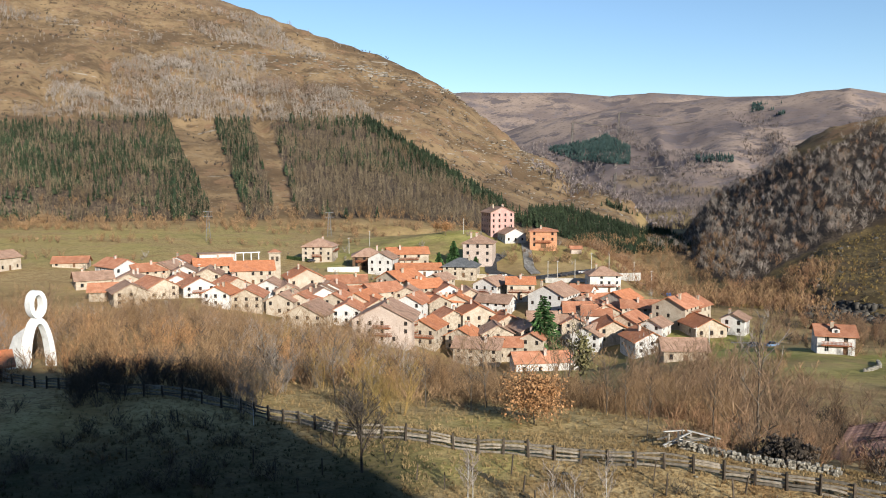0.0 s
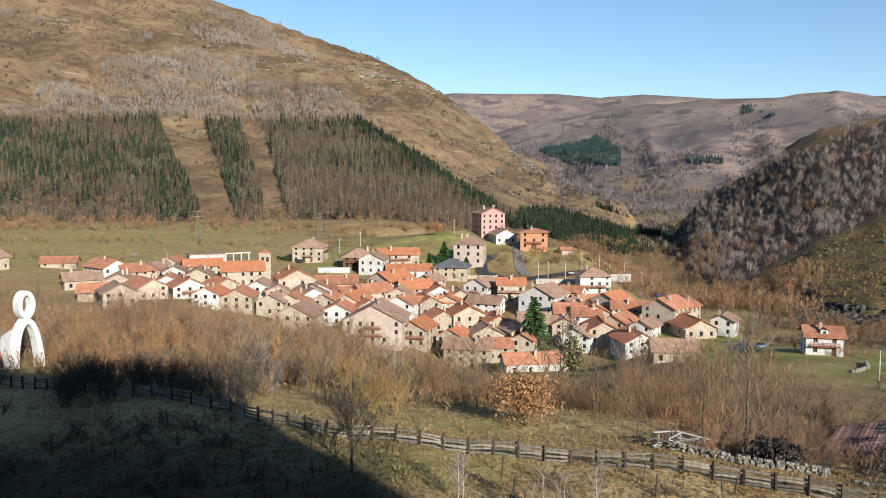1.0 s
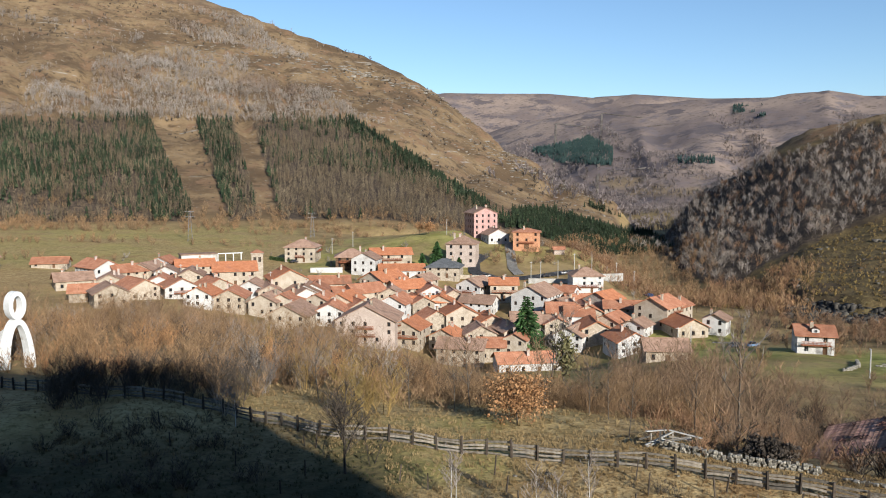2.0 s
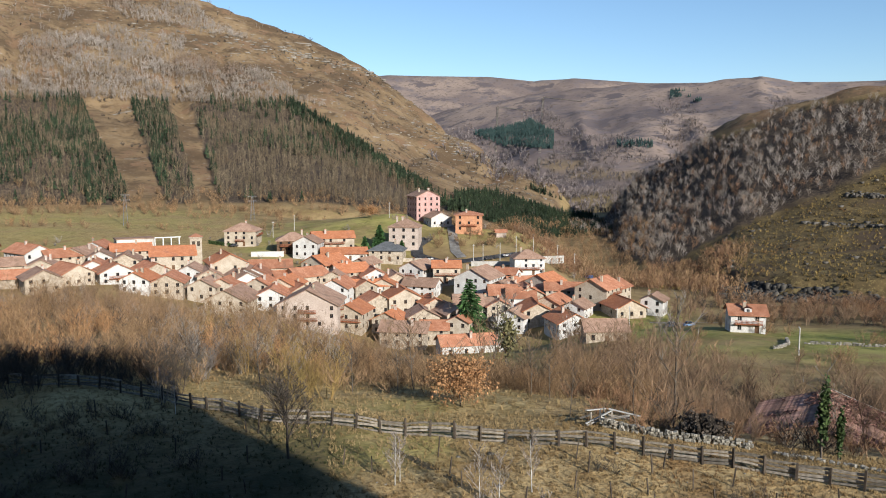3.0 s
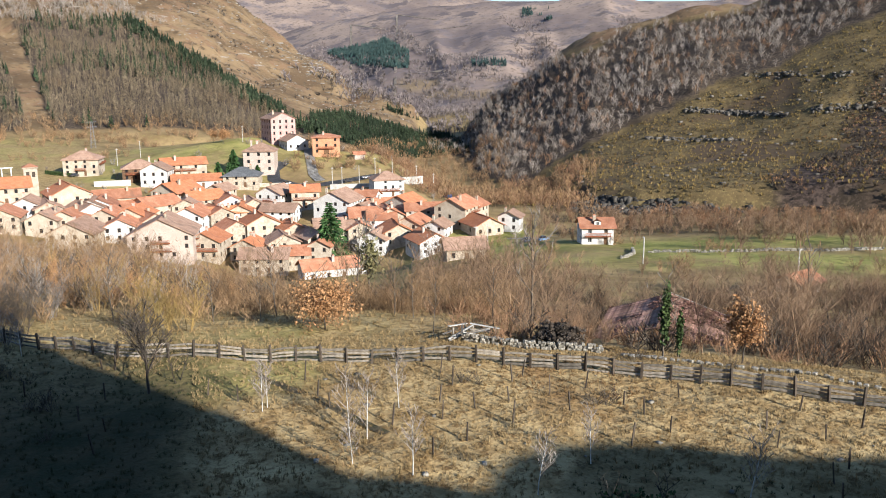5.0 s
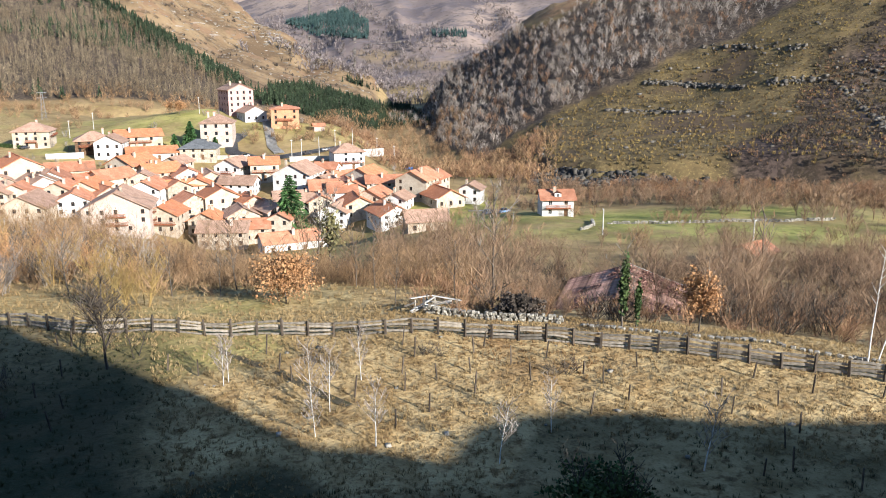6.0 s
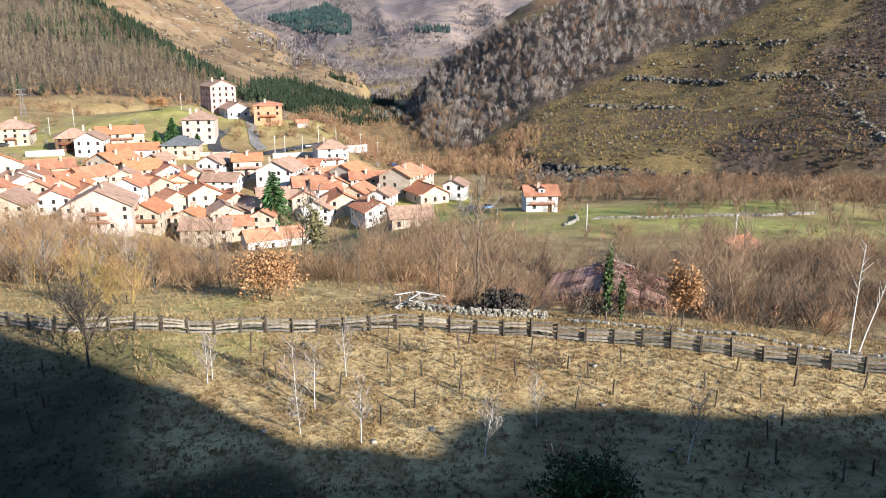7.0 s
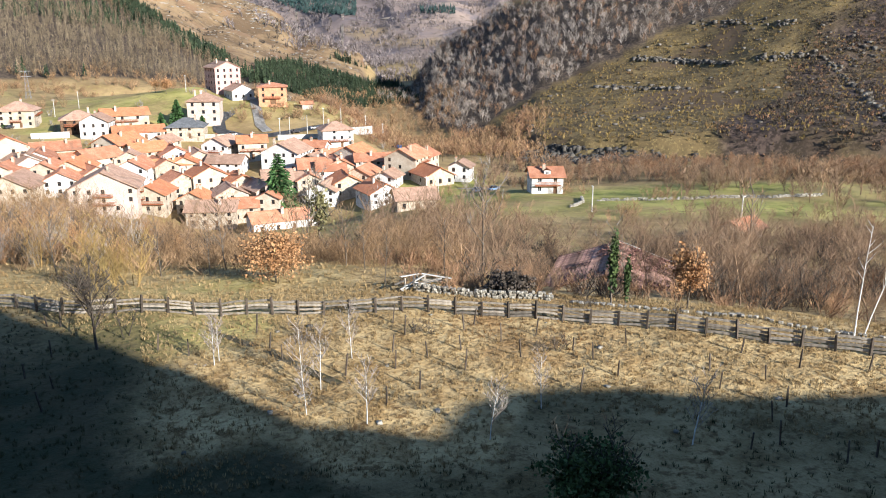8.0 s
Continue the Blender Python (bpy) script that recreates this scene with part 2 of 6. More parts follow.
# Rock colour darkened to carry the shade of the overhang.
M_CLIFF = mottled("shade_dark_cliff", (0.045, 0.04, 0.034), (0.10, 0.09, 0.075), 0.12, (0.16, 0.14, 0.115), fine=0.9, island=0.4, lumps=0.3)
# Needle colour lightened and blued to paint the haze of distance.
M_FAR_PINE = mottled("haze_tinted_pine", (0.045, 0.085, 0.08), (0.07, 0.11, 0.095), 0.02, island=0.3)
M_BARK = mottled("brown_bark", (0.10, 0.08, 0.06), (0.20, 0.165, 0.13), 3.0, (0.28, 0.26, 0.22), by_object=0.25)
M_BIRCH = mottled("white_birch_bark", (0.62, 0.6, 0.56), (0.78, 0.77, 0.74), 2.0, (0.3, 0.27, 0.24), fine=11)
M_TWIG = {
    "brown": mottled("brown_twigs", (0.195, 0.12, 0.062), (0.335, 0.215, 0.118), 0.09, (0.36, 0.215, 0.105), island=0.5),
    "russet": mottled("russet_twigs", (0.21, 0.115, 0.06), (0.34, 0.20, 0.115), 0.12, (0.27, 0.175, 0.11), island=0.45),
    "grey": mottled("grey_twigs", (0.205, 0.175, 0.15), (0.36, 0.325, 0.285), 0.06, (0.28, 0.19, 0.14), island=0.45),
    "ash": mottled("pale_bare_branches", (0.25, 0.21, 0.175), (0.40, 0.345, 0.295), 0.02, (0.30, 0.2, 0.14), island=0.4),
    "pale": mottled("pale_grey_beech_branches", (0.25, 0.21, 0.175), (0.39, 0.34, 0.29), 0.02, (0.25, 0.175, 0.125), island=0.3),
    "purple": mottled("plum_twigs", (0.17, 0.108, 0.066), (0.30, 0.20, 0.125), 0.1, (0.33, 0.21, 0.12), island=0.4),
    "ochre": mottled("ochre_leaves_on_twigs", (0.25, 0.16, 0.06), (0.36, 0.25, 0.09), 0.3, (0.26, 0.20, 0.07), island=0.4),
    "leaf": mottled("brown_oak_leaves", (0.33, 0.17, 0.075), (0.47, 0.27, 0.13), 0.5, (0.26, 0.13, 0.06), island=0.45),
    "larch": mottled("bare_larch_stems", (0.115, 0.088, 0.055), (0.215, 0.168, 0.108), 0.03, (0.15, 0.102, 0.058), island=0.5),
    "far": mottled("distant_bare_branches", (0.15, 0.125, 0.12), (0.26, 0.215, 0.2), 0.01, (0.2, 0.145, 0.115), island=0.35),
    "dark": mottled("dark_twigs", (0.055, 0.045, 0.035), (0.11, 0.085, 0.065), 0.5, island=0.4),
}
M_PINE = mottled("pine_needles", (0.022, 0.036, 0.019), (0.048, 0.070, 0.034), 0.03, (0.036, 0.052, 0.026), island=0.5)
M_IVY = mottled("ivy_leaves", (0.035, 0.06, 0.018), (0.075, 0.11, 0.035), 1.0, island=0.5)
M_FIR = mottled("fir_needles", (0.03, 0.075, 0.022), (0.075, 0.15, 0.045), 0.6, island=0.5)
M_LICHEN = mottled("lichened_foliage", (0.12, 0.11, 0.05), (0.2, 0.18, 0.08), 0.6, island=0.4)

# ---- the ground, one sheet to the horizon ----
def zone(az, r, a0, a1, r0, r1, edge_a=1.5, edge_r=0.06):
    """1 inside a stretch of bearings and ranges, with soft edges."""
    return ramp(az, a0 - edge_a, a0 + edge_a) * (1 - ramp(az, a1 - edge_a, a1 + edge_a)) * ramp(r, r0 * (1 - edge_r), r0 * (1 + edge_r)) * (1 - ramp(r, r1 * (1 - edge_r), r1 * (1 + edge_r)))


def right_grass(az, r):
    """The open grassy part of the right hill, below and right of its wood."""
    el = np.degrees(np.arctan2(land(r * np.sin(np.radians(az)), r * np.cos(np.radians(az))) - EYE, r))
    line = np.interp(az, (19, 21.8, 23.7, 25.6, 29.3, 31.4, 34.4, 37, 39.2, 41.2, 55), (-9.5, -6.6, -5.4, -4.2, -2.5, -1.6, -0.1, 0.7, 2.1, 3.2, 5.8))
    return (1 - ramp(el, line - 0.4, line + 0.4)) * ramp(r, 335, 350) * (1 - ramp(r, 900, 950)) * ramp(az, 19, 21)


def far_fields(az, r, x, y):
    """Hay fields and ploughland on the floor of the far valley."""
    el = el_of(x, y)
    return ramp(r, 1400, 1600) * ramp(az, 11.5, 12.5) * (1 - ramp(az, 18, 19.5)) * ramp(el, -1.3, -1.0) * (1 - ramp(el, 0.0, 0.3)) * 0.6 * ramp(soft_noise(x, y, 90, 69), -0.3, 0.1)


def upper_heath(az, r, x, y):
    """The bare brown top of the right hill, above its wood."""
    el = el_of(x, y)
    line = np.interp(az, WOOD_TOP[0], WOOD_TOP[1]) + 0.35 * soft_noise(x, y, 40, 61)
    return ramp(el, line - 0.15, line + 0.25) * (az > 13.5) * (az < 42) * (r < 1250)


WOOD_TOP = ((14, 19.7, 21, 22.4, 23.9, 25.8, 28.3, 32.5, 35.8, 38, 41), (9, 9, 0.75, 1.3, 1.7, 2.4, 3.1, 3.9, 4.3, 9, 9))


def ground():
    a, r = np.meshgrid(np.radians(AZ), RANGE, indexing="ij")
    x, y = r * np.sin(a), r * np.cos(a)
    z = land(x, y)
    n, m = a.shape
    co = np.vstack([np.stack([x, y, z], -1).reshape(-1, 3), [[0, 0, EYE - 1.7]]])
    i, j = np.meshgrid(np.arange(n), np.arange(m - 1), indexing="ij")
    k = (i + 1) % n
    faces = np.stack([i * m + j, i * m + j + 1, k * m + j + 1, k * m + j], -1).reshape(-1, 4).tolist()
    faces += [[q * m, ((q + 1) % n) * m, len(co) - 1] for q in range(n)]
    me = bpy.data.meshes.new("ground")
    me.from_pydata(co.tolist(), [], faces)
    me.polygons.foreach_set("use_smooth", [True] * len(me.polygons))
    az = np.degrees(a)
    wob = 0.5 * soft_noise(x, y, 30, 21) + 0.3 * soft_noise(x, y, 9, 22)
    patch = np.clip(0.75 + wob, 0, 1)
    masks = {
        # green pasture
        "green": patch * (r > 36) * np.maximum.reduce([np.clip(zone(az, r, 18.5, 50, 168, 246) * (0.95 + 0.7 * soft_noise(x, y, 21, 23)), 0, 1), zone(az, r, -40, -9, 390, 570) * 0.45, zone(az, r, -9, 3, 360, 470), zone(az, r, 12.5, 22, 215, 290),
                                            0.7 * zone(az, r, -8, 6, 47, 66, 2), 0.2 * zone(az, r, -30, 12, 58, 80), 0.5 * zone(az, r, 6, 14, 120, 250), 0.6 * zone(az, r, -3, 12, 385, 425)]),
        # straw-dry grass
        "straw": far_fields(az, r, x, y) + np.clip(1 - ramp(r, 74, 92), 0, 1) * (np.abs(az) < 80) + 0.8 * zone(az, r, -60, -9, 340, 560) + 0.5 * zone(az, r, 10, 50, 62, 110),
        # brown heath of the hills
        "heath": np.maximum(ramp(r, 560, 640) * (az < 13.5), ramp(r, 560, 640) * upper_heath(az, r, x, y)) * (1 - ramp(r, 1450, 1700)),
        # the grassy hill over the rock band
        "moor": (1 - upper_heath(az, r, x, y)) * ramp(r, 335, 350) * (1 - ramp(r, 900, 950)) * ramp(az, 14, 20),
        # needle litter under the plantations; its darkness also stands in for shadow between trees
        "litter": (1 - ramp(r, 930, 960) * (az > 8)) * ((plantation(az, r, x, y, None)) | (right_wood(az, r, x, y, None))).astype(float),
        # green bank below the viewpoint and by the fence, darkened in place of shade
        "bank_shade": np.clip(np.maximum((1 - ramp(az + 5 * wob, -5, 3)) * (1 - ramp(r, 54, 64)), 1 - ramp(r + 3 * wob - 4 * ramp(-az, -11, -5) - 7.5 * ramp(az, 22, 27), 30, 33)), 0, 1) * np.clip(0.8 + wob, 0, 1),
        # plum-brown heather and broken stone on the scree
        "scree": ramp(az - (36.5 + (r - 345) * 0.035 + 2.0 * soft_noise(x, y, 45, 55)), -0.8, 0.8) * ramp(r, 340, 350) * (1 - ramp(r, 640, 700)) * (az < 60) * np.clip(0.75 + 0.6 * soft_noise(x, y, 22, 75), 0, 1),
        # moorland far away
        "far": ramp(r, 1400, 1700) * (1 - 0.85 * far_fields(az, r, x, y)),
    }
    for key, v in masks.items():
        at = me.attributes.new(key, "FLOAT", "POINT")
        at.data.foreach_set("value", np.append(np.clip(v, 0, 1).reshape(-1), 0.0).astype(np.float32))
    mt, nt, b = material("valley_ground", 0.95)
    b.inputs["Specular IOR Level"].default_value = 0.1
    co = nt.nodes.new("ShaderNodeTexCoord").outputs["Object"]
    big, mid, small, tiny = (noise_node(nt, co, s, 5.0, 0.65) for s in (0.012, 0.06, 0.45, 3.0))
    c = mix(nt, steps(nt, mid, 0.35, 0.65), (0.19, 0.13, 0.062), (0.33, 0.235, 0.115))
    c = mix(nt, steps(nt, small, 0.5, 0.7), c, (0.25, 0.195, 0.075))
    straw = mix(nt, steps(nt, small, 0.3, 0.62), (0.255, 0.167, 0.073), (0.435, 0.32, 0.158))
    straw = mix(nt, steps(nt, mid, 0.52, 0.68), straw, (0.26, 0.15, 0.065))
    straw = mix(nt, steps(nt, tiny, 0.5, 0.75), straw, (0.14, 0.09, 0.04))
    clumps = noise_node(nt, co, 1.4, 4.0, 0.7)
    straw = mix(nt, steps(nt, clumps, 0.5, 0.66), straw, (0.16, 0.098, 0.042))
    c = mix(nt, attribute(nt, "straw"), c, straw)
    green = mix(nt, steps(nt, mid, 0.35, 0.65), (0.19, 0.20, 0.052), (0.34, 0.32, 0.10))
    green = mix(nt, steps(nt, noise_node(nt, co, 0.035, 6.0, 0.7), 0.5, 0.6), green, (0.25, 0.19, 0.085))
    green = mix(nt, steps(nt, noise_node(nt, co, 0.17, 5.0, 0.7), 0.54, 0.64), green, (0.15, 0.155, 0.045))
    green = mix(nt, steps(nt, small, 0.5, 0.75), green, (0.36, 0.29, 0.12))
    c = mix(nt, attribute(nt, "green"), c, green)
    heath = mix(nt, steps(nt, big, 0.38, 0.62), (0.108, 0.072, 0.042), (0.245, 0.168, 0.092))
    heath = mix(nt, steps(nt, mid, 0.5, 0.68), heath, (0.09, 0.06, 0.035))
    heath = mix(nt, steps(nt, noise_node(nt, co, 0.028, 6.0, 0.7), 0.52, 0.62), heath, (0.19, 0.118, 0.068))
    heath = mix(nt, steps(nt, noise_node(nt, co, 0.22, 5.0, 0.75), 0.57, 0.70), heath, (0.30, 0.262, 0.21))
    heath = mix(nt, steps(nt, noise_node(nt, co, 0.11, 5.0, 0.75), 0.56, 0.66), heath, (0.075, 0.055, 0.035))
    # thin terraces of bare rock follow the height
    wave = nt.nodes.new("ShaderNodeTexWave")
    wave.bands_direction = "Z"
    wave.inputs["Scale"].default_value, wave.inputs["Distortion"].default_value = 0.021, 11.0
    wave.inputs["Detail"].default_value, wave.inputs["Detail Scale"].default_value = 4.0, 0.25
    nt.links.new(co, wave.inputs["Vector"])
    broken = nt.nodes.new("ShaderNodeMath")
    broken.operation = "MULTIPLY"
    nt.links.new(steps(nt, wave.outputs["Fac"], 0.93, 1.0), broken.inputs[0])
    nt.links.new(steps(nt, noise_node(nt, co, 0.016, 6.0, 0.7), 0.56, 0.66), broken.inputs[1])
    heath = mix(nt, broken.outputs[0], heath, (0.30, 0.265, 0.215))
    c = mix(nt, attribute(nt, "heath"), c, heath)
    moor = mix(nt, steps(nt, mid, 0.35, 0.62), (0.066, 0.049, 0.026), (0.15, 0.106, 0.048))
    moor = mix(nt, steps(nt, small, 0.55, 0.7), moor, (0.21, 0.165, 0.075))
    moor = mix(nt, steps(nt, noise_node(nt, co, 0.75, 4.0, 0.75), 0.54, 0.64), moor, (0.225, 0.165, 0.07))
    moor = mix(nt, steps(nt, noise_node(nt, co, 0.28, 5.0, 0.75), 0.55, 0.66), moor, (0.042, 0.034, 0.02))
    moor = mix(nt, steps(nt, big, 0.55, 0.62), moor, (0.095, 0.066, 0.04))
    c = mix(nt, attribute(nt, "moor"), c, moor)
    c = mix(nt, attribute(nt, "scree"), c, mix(nt, steps(nt, small, 0.42, 0.62), (0.04, 0.03, 0.024), (0.115, 0.08, 0.062)))
    c = mix(nt, attribute(nt, "litter"), c, mix(nt, steps(nt, small, 0.4, 0.65), (0.05, 0.039, 0.03), (0.125, 0.092, 0.065)))
    # Dark greens paint the hillside's shade onto the near bank.
    bank_shade = mix(nt, steps(nt, small, 0.4, 0.62), (0.03, 0.034, 0.017), (0.06, 0.05, 0.026))
    c = mix(nt, attribute(nt, "bank_shade"), c, bank_shade)
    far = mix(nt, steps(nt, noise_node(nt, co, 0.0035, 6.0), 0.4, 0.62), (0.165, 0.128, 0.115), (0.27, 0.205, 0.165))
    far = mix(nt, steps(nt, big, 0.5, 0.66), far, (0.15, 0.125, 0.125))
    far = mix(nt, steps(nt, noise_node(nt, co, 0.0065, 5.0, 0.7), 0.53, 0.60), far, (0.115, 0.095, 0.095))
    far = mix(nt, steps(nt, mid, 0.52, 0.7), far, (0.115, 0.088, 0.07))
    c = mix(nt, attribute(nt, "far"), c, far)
    nt.links.new(c, b.inputs["Base Color"])
    bump(nt, b, clumps, 0.8, 0.35)
    me.materials.append(mt)
    return tagged(new("ground", me), "dry grass meadow, pasture and brown heath hills around a valley", "ground", kind="structure")


# ---- building blocks ----
def part(name, bm, mat, parent, label=""):
    me = bpy.data.meshes.new(name)
    bm.to_mesh(me)
    bm.free()
    me.materials.append(mat)
    ob = new(name, me)
    ob.parent = parent
    if label:
        tagged(ob, label)
    return ob


def shared(name, me, parent, m=None):
    ob = new(name, me)
    ob.parent = parent
    if m is not None:
        ob.matrix_local = m
    return ob


def box(bm, x0, x1, y0, y1, z0, z1, m=None):
    v = [bm.verts.new((x, y, z)) for z in (z0, z1) for x, y in ((x0, y0), (x1, y0), (x1, y1), (x0, y1))]
    for f in ((3, 2, 1, 0), (4, 5, 6, 7), (0, 1, 5, 4), (1, 2, 6, 5), (2, 3, 7, 6), (3, 0, 4, 7)):
        bm.faces.new([v[i] for i in f])
    if m is not None:
        bmesh.ops.transform(bm, matrix=m, verts=v)
    return v


def face(bm, pts):
    return bm.faces.new([bm.verts.new(p) for p in pts])


def thing(name, x, y, turn, label, category, group="", z=None, sink=0.0):
    ob = new(name)
    ob.matrix_world = pose(x, y, (float(land(x, y)) if z is None else z) - sink, 0, 0, turn)
    return tagged(ob, label, category, group)


MESHES = {}


def window_mesh(w, h, kind):
    key = (round(w, 2), round(h, 2), kind)
    if key not in MESHES:
        bm = bmesh.new()
        t = 0.09
        xs, zs = (-w / 2, -w / 2 + t, -t / 3, t / 3, w / 2 - t, w / 2), (0, t, h - t, h)
        v = [[bm.verts.new((a, -0.05, b)) for b in zs] for a in xs]
        fs = [bm.faces.new((v[i][j], v[i + 1][j], v[i + 1][j + 1], v[i][j + 1])) for i in range(5) for j in range(3) if not (i in (1, 3) and j == 1)]
        bmesh.ops.solidify(bm, geom=fs, thickness=-0.1)
        frame_me = bpy.data.meshes.new("window")
        bm.to_mesh(frame_me)
        frame_me.materials.append(M_FRAME if kind == "wood" else M_WHITE)
        bm.free()
        bm = bmesh.new()
        box(bm, -w / 2 + t, w / 2 - t, -0.012, 0.012, t, h - t)
        pane_me = bpy.data.meshes.new("pane")
        bm.to_mesh(pane_me)
        pane_me.materials.append(M_GLASS)
        bm.free()
        MESHES[key] = frame_me, pane_me
    return MESHES[key]


def facade(bm, m, width, height, openings, depth=0.22):
    """A wall with rectangular holes and their reveals, along local x from -width/2, outside towards local -y."""
    xs = sorted({-width / 2, width / 2, *[o[0] for o in openings], *[o[1] for o in openings]})
    zs = sorted({-2.0, height, *[o[2] for o in openings], *[o[3] for o in openings]})
    for x0, x1 in zip(xs, xs[1:]):
        for z0, z1 in zip(zs, zs[1:]):
            if not any(o[0] <= x0 + 1e-4 and x1 <= o[1] + 1e-4 and o[2] <= z0 + 1e-4 and z1 <= o[3] + 1e-4 for o in openings):
                face(bm, [m @ Vector(p) for p in ((x0, 0, z0), (x1, 0, z0), (x1, 0, z1), (x0, 0, z1))])
    for x0, x1, z0, z1 in openings:
        for p, q in (((x0, z0), (x1, z0)), ((x1, z0), (x1, z1)), ((x1, z1), (x0, z1)), ((x0, z1), (x0, z0))):
            face(bm, [m @ Vector(v) for v in ((p[0], 0, p[1]), (p[0], depth, p[1]), (q[0], depth, q[1]), (q[0], 0, q[1]))])


def house(x, y, turn, length, width, eave, label, walls="white", roof="red", pitch=27, hip=False, storeys=2, gap=3.0, balcony=(), dormer=False,
          blind=0.15, frames="wood", over=0.75, chimneys=1, door=True, win=(1.05, 1.4), name="house", garage=False):
    """A house with its ridge along local x. Faces: 0 front (-y), 1 right end (+x), 2 back, 3 left end (-x)."""
    rng = random.Random(int(x * 7 + y * 13))
    length, width, eave = length * 1.08, width * 1.08, eave
    base = thing(name, x, y, turn, label, "house" if name == "house" else name, "houses of the village" if name == "house" else "")
    rise = width / 2 * math.tan(radians(pitch))
    if hip:
        rise = min(length, width) / 2 * math.tan(radians(pitch))
    bm = bmesh.new()
    sides = [(pose(0, -width / 2, 0), length), (pose(length / 2, 0, 0, 0, 0, 90), width), (pose(0, width / 2, 0, 0, 0, 180), length), (pose(-length / 2, 0, 0, 0, 0, -90), width)]
    fh = eave / storeys
    for i, (m, w) in enumerate(sides):
        holes, kinds = [], []
        n = max(1, int(w / gap))
        for s in range(storeys):
            for c in range(n):
                cx = (c + 0.5) * w / n - w / 2
                if s == 0 and door and i in (0, 1) and c == n // 2:
                    dw = 1.25 if garage and i == 0 else 0.55
                    holes.append((cx - dw, cx + dw, 0.0, min(2.15, fh - 0.35)))
                    kinds.append("door")
                elif rng.random() > blind:
                    wh = min(win[1], fh - 1.0)
                    z0 = s * fh + 0.85
                    if wh > 0.4:
                        holes.append((cx - win[0] / 2, cx + win[0] / 2, z0, z0 + wh))
                        kinds.append("window")
        facade(bm, m, w, eave, holes)
        if i in (1, 3) and not hip:
            face(bm, [m @ Vector(p) for p in ((-w / 2, 0, eave), (w / 2, 0, eave), (0, 0, eave + rise))])
        for (x0, x1, z0, z1), kind in zip(holes, kinds):
            at = m @ pose((x0 + x1) / 2, 0.17, z0)
            if kind == "window":
                fr, pane = window_mesh(x1 - x0, z1 - z0, frames)
                shared("pane", pane, shared("window", fr, base, at))
            else:
                db = bmesh.new()
                box(db, -(x1 - x0) / 2, (x1 - x0) / 2, -0.03, 0.03, 0.0, z1 - z0)
                for q in range(3):
                    box(db, -(x1 - x0) / 2 + 0.1, (x1 - x0) / 2 - 0.1, -0.05, -0.03, 0.12 + q * (z1 - z0) / 3, 0.02 + (q + 1) * (z1 - z0) / 3)
                part("door", db, M_FRAME, base, "dark wooden door").matrix_local = at
    # an added inner box keeps the house dark inside
    box(bm, -length / 2 + 0.3, length / 2 - 0.3, -width / 2 + 0.3, width / 2 - 0.3, -0.4, eave - 0.05)
    part("wall", bm, WALLS[walls], base)
    # roof
    bm = bmesh.new()
    l, w, th, drop = length / 2 + over, width / 2 + over, 0.2, over * math.tan(radians(pitch))
    e = eave - drop
    if hip:
        k = (length - width) / 2 if length > width else 0
        j = (width - length) / 2 if width > length else 0
        low = [(-l, -w, e), (l, -w, e), (l, w, e), (-l, w, e)]
        top = [(-k, -j, eave + rise), (k, j, eave + rise)]
        for dz in (0.0, th):
            q = [(a, b, c + dz) for a, b, c in low]
            t0, t1 = [(a, b, c + dz) for a, b, c in top]
            if length >= width:
                polys = [(q[0], q[1], t1, t0), (q[1], q[2], t1), (q[2], q[3], t0, t1), (q[3], q[0], t0)]
            else:
                polys = [(q[0], q[1], t0), (q[1], q[2], t1, t0), (q[2], q[3], t1), (q[3], q[0], t0, t1)]
            for p in polys:
                face(bm, p)
        for a, b in zip(low, low[1:] + low[:1]):
            face(bm, (a, b, (b[0], b[1], b[2] + th), (a[0], a[1], a[2] + th)))
    else:
        n = max(3, int(2 * l / 2.5))
        sag = [0.10 * rng.random() * (0 < i < n) + 0.12 * math.sin(math.pi * i / n) for i in range(n + 1)]
        xs = [-l + 2 * l * i / n for i in range(n + 1)]
        for sgn in (-1, 1):
            for i in range(n):
                a, b = xs[i], xs[i + 1]
                for dz in (0.0, th):
                    face(bm, ((a, sgn * w, e + dz), (b, sgn * w, e + dz), (b, 0, eave + rise - sag[i + 1] + dz), (a, 0, eave + rise - sag[i] + dz)))
                face(bm, ((a, sgn * w, e), (b, sgn * w, e), (b, sgn * w, e + th), (a, sgn * w, e + th)))
            for a, s in ((-l, sag[0]), (l, sag[n])):
                face(bm, ((a, sgn * w, e), (a, 0, eave + rise - s), (a, 0, eave + rise - s + th), (a, sgn * w, e + th)))
    bmesh.ops.recalc_face_normals(bm, faces=bm.faces)
    roof_ob = part("roof", bm, ROOFS[roof], base)
    if not hip:
        bm = bmesh.new()
        for i in range(int(2 * l / 0.5)):
            box(bm, -l + i * 0.5, -l + i * 0.5 + 0.46, -0.16, 0.16, eave + rise + 0.02, eave + rise + 0.24 - 0.04 * rng.random())
        part("ridge_tiles", bm, ROOFS[roof], roof_ob)
    for c in range(chimneys):
        cx, cy = rng.uniform(-0.3, 0.3) * length, rng.uniform(-0.25, 0.25) * width
        bm = bmesh.new()
        top = eave + rise + 0.9
        box(bm, cx - 0.4, cx + 0.4, cy - 0.35, cy + 0.35, eave - 0.2, top)
        box(bm, cx - 0.5, cx + 0.5, cy - 0.45, cy + 0.45, top, top + 0.12)
        ch = part("chimney", bm, WALLS["stone" if rng.random() < 0.5 else "pale"], base)
        bm = bmesh.new()
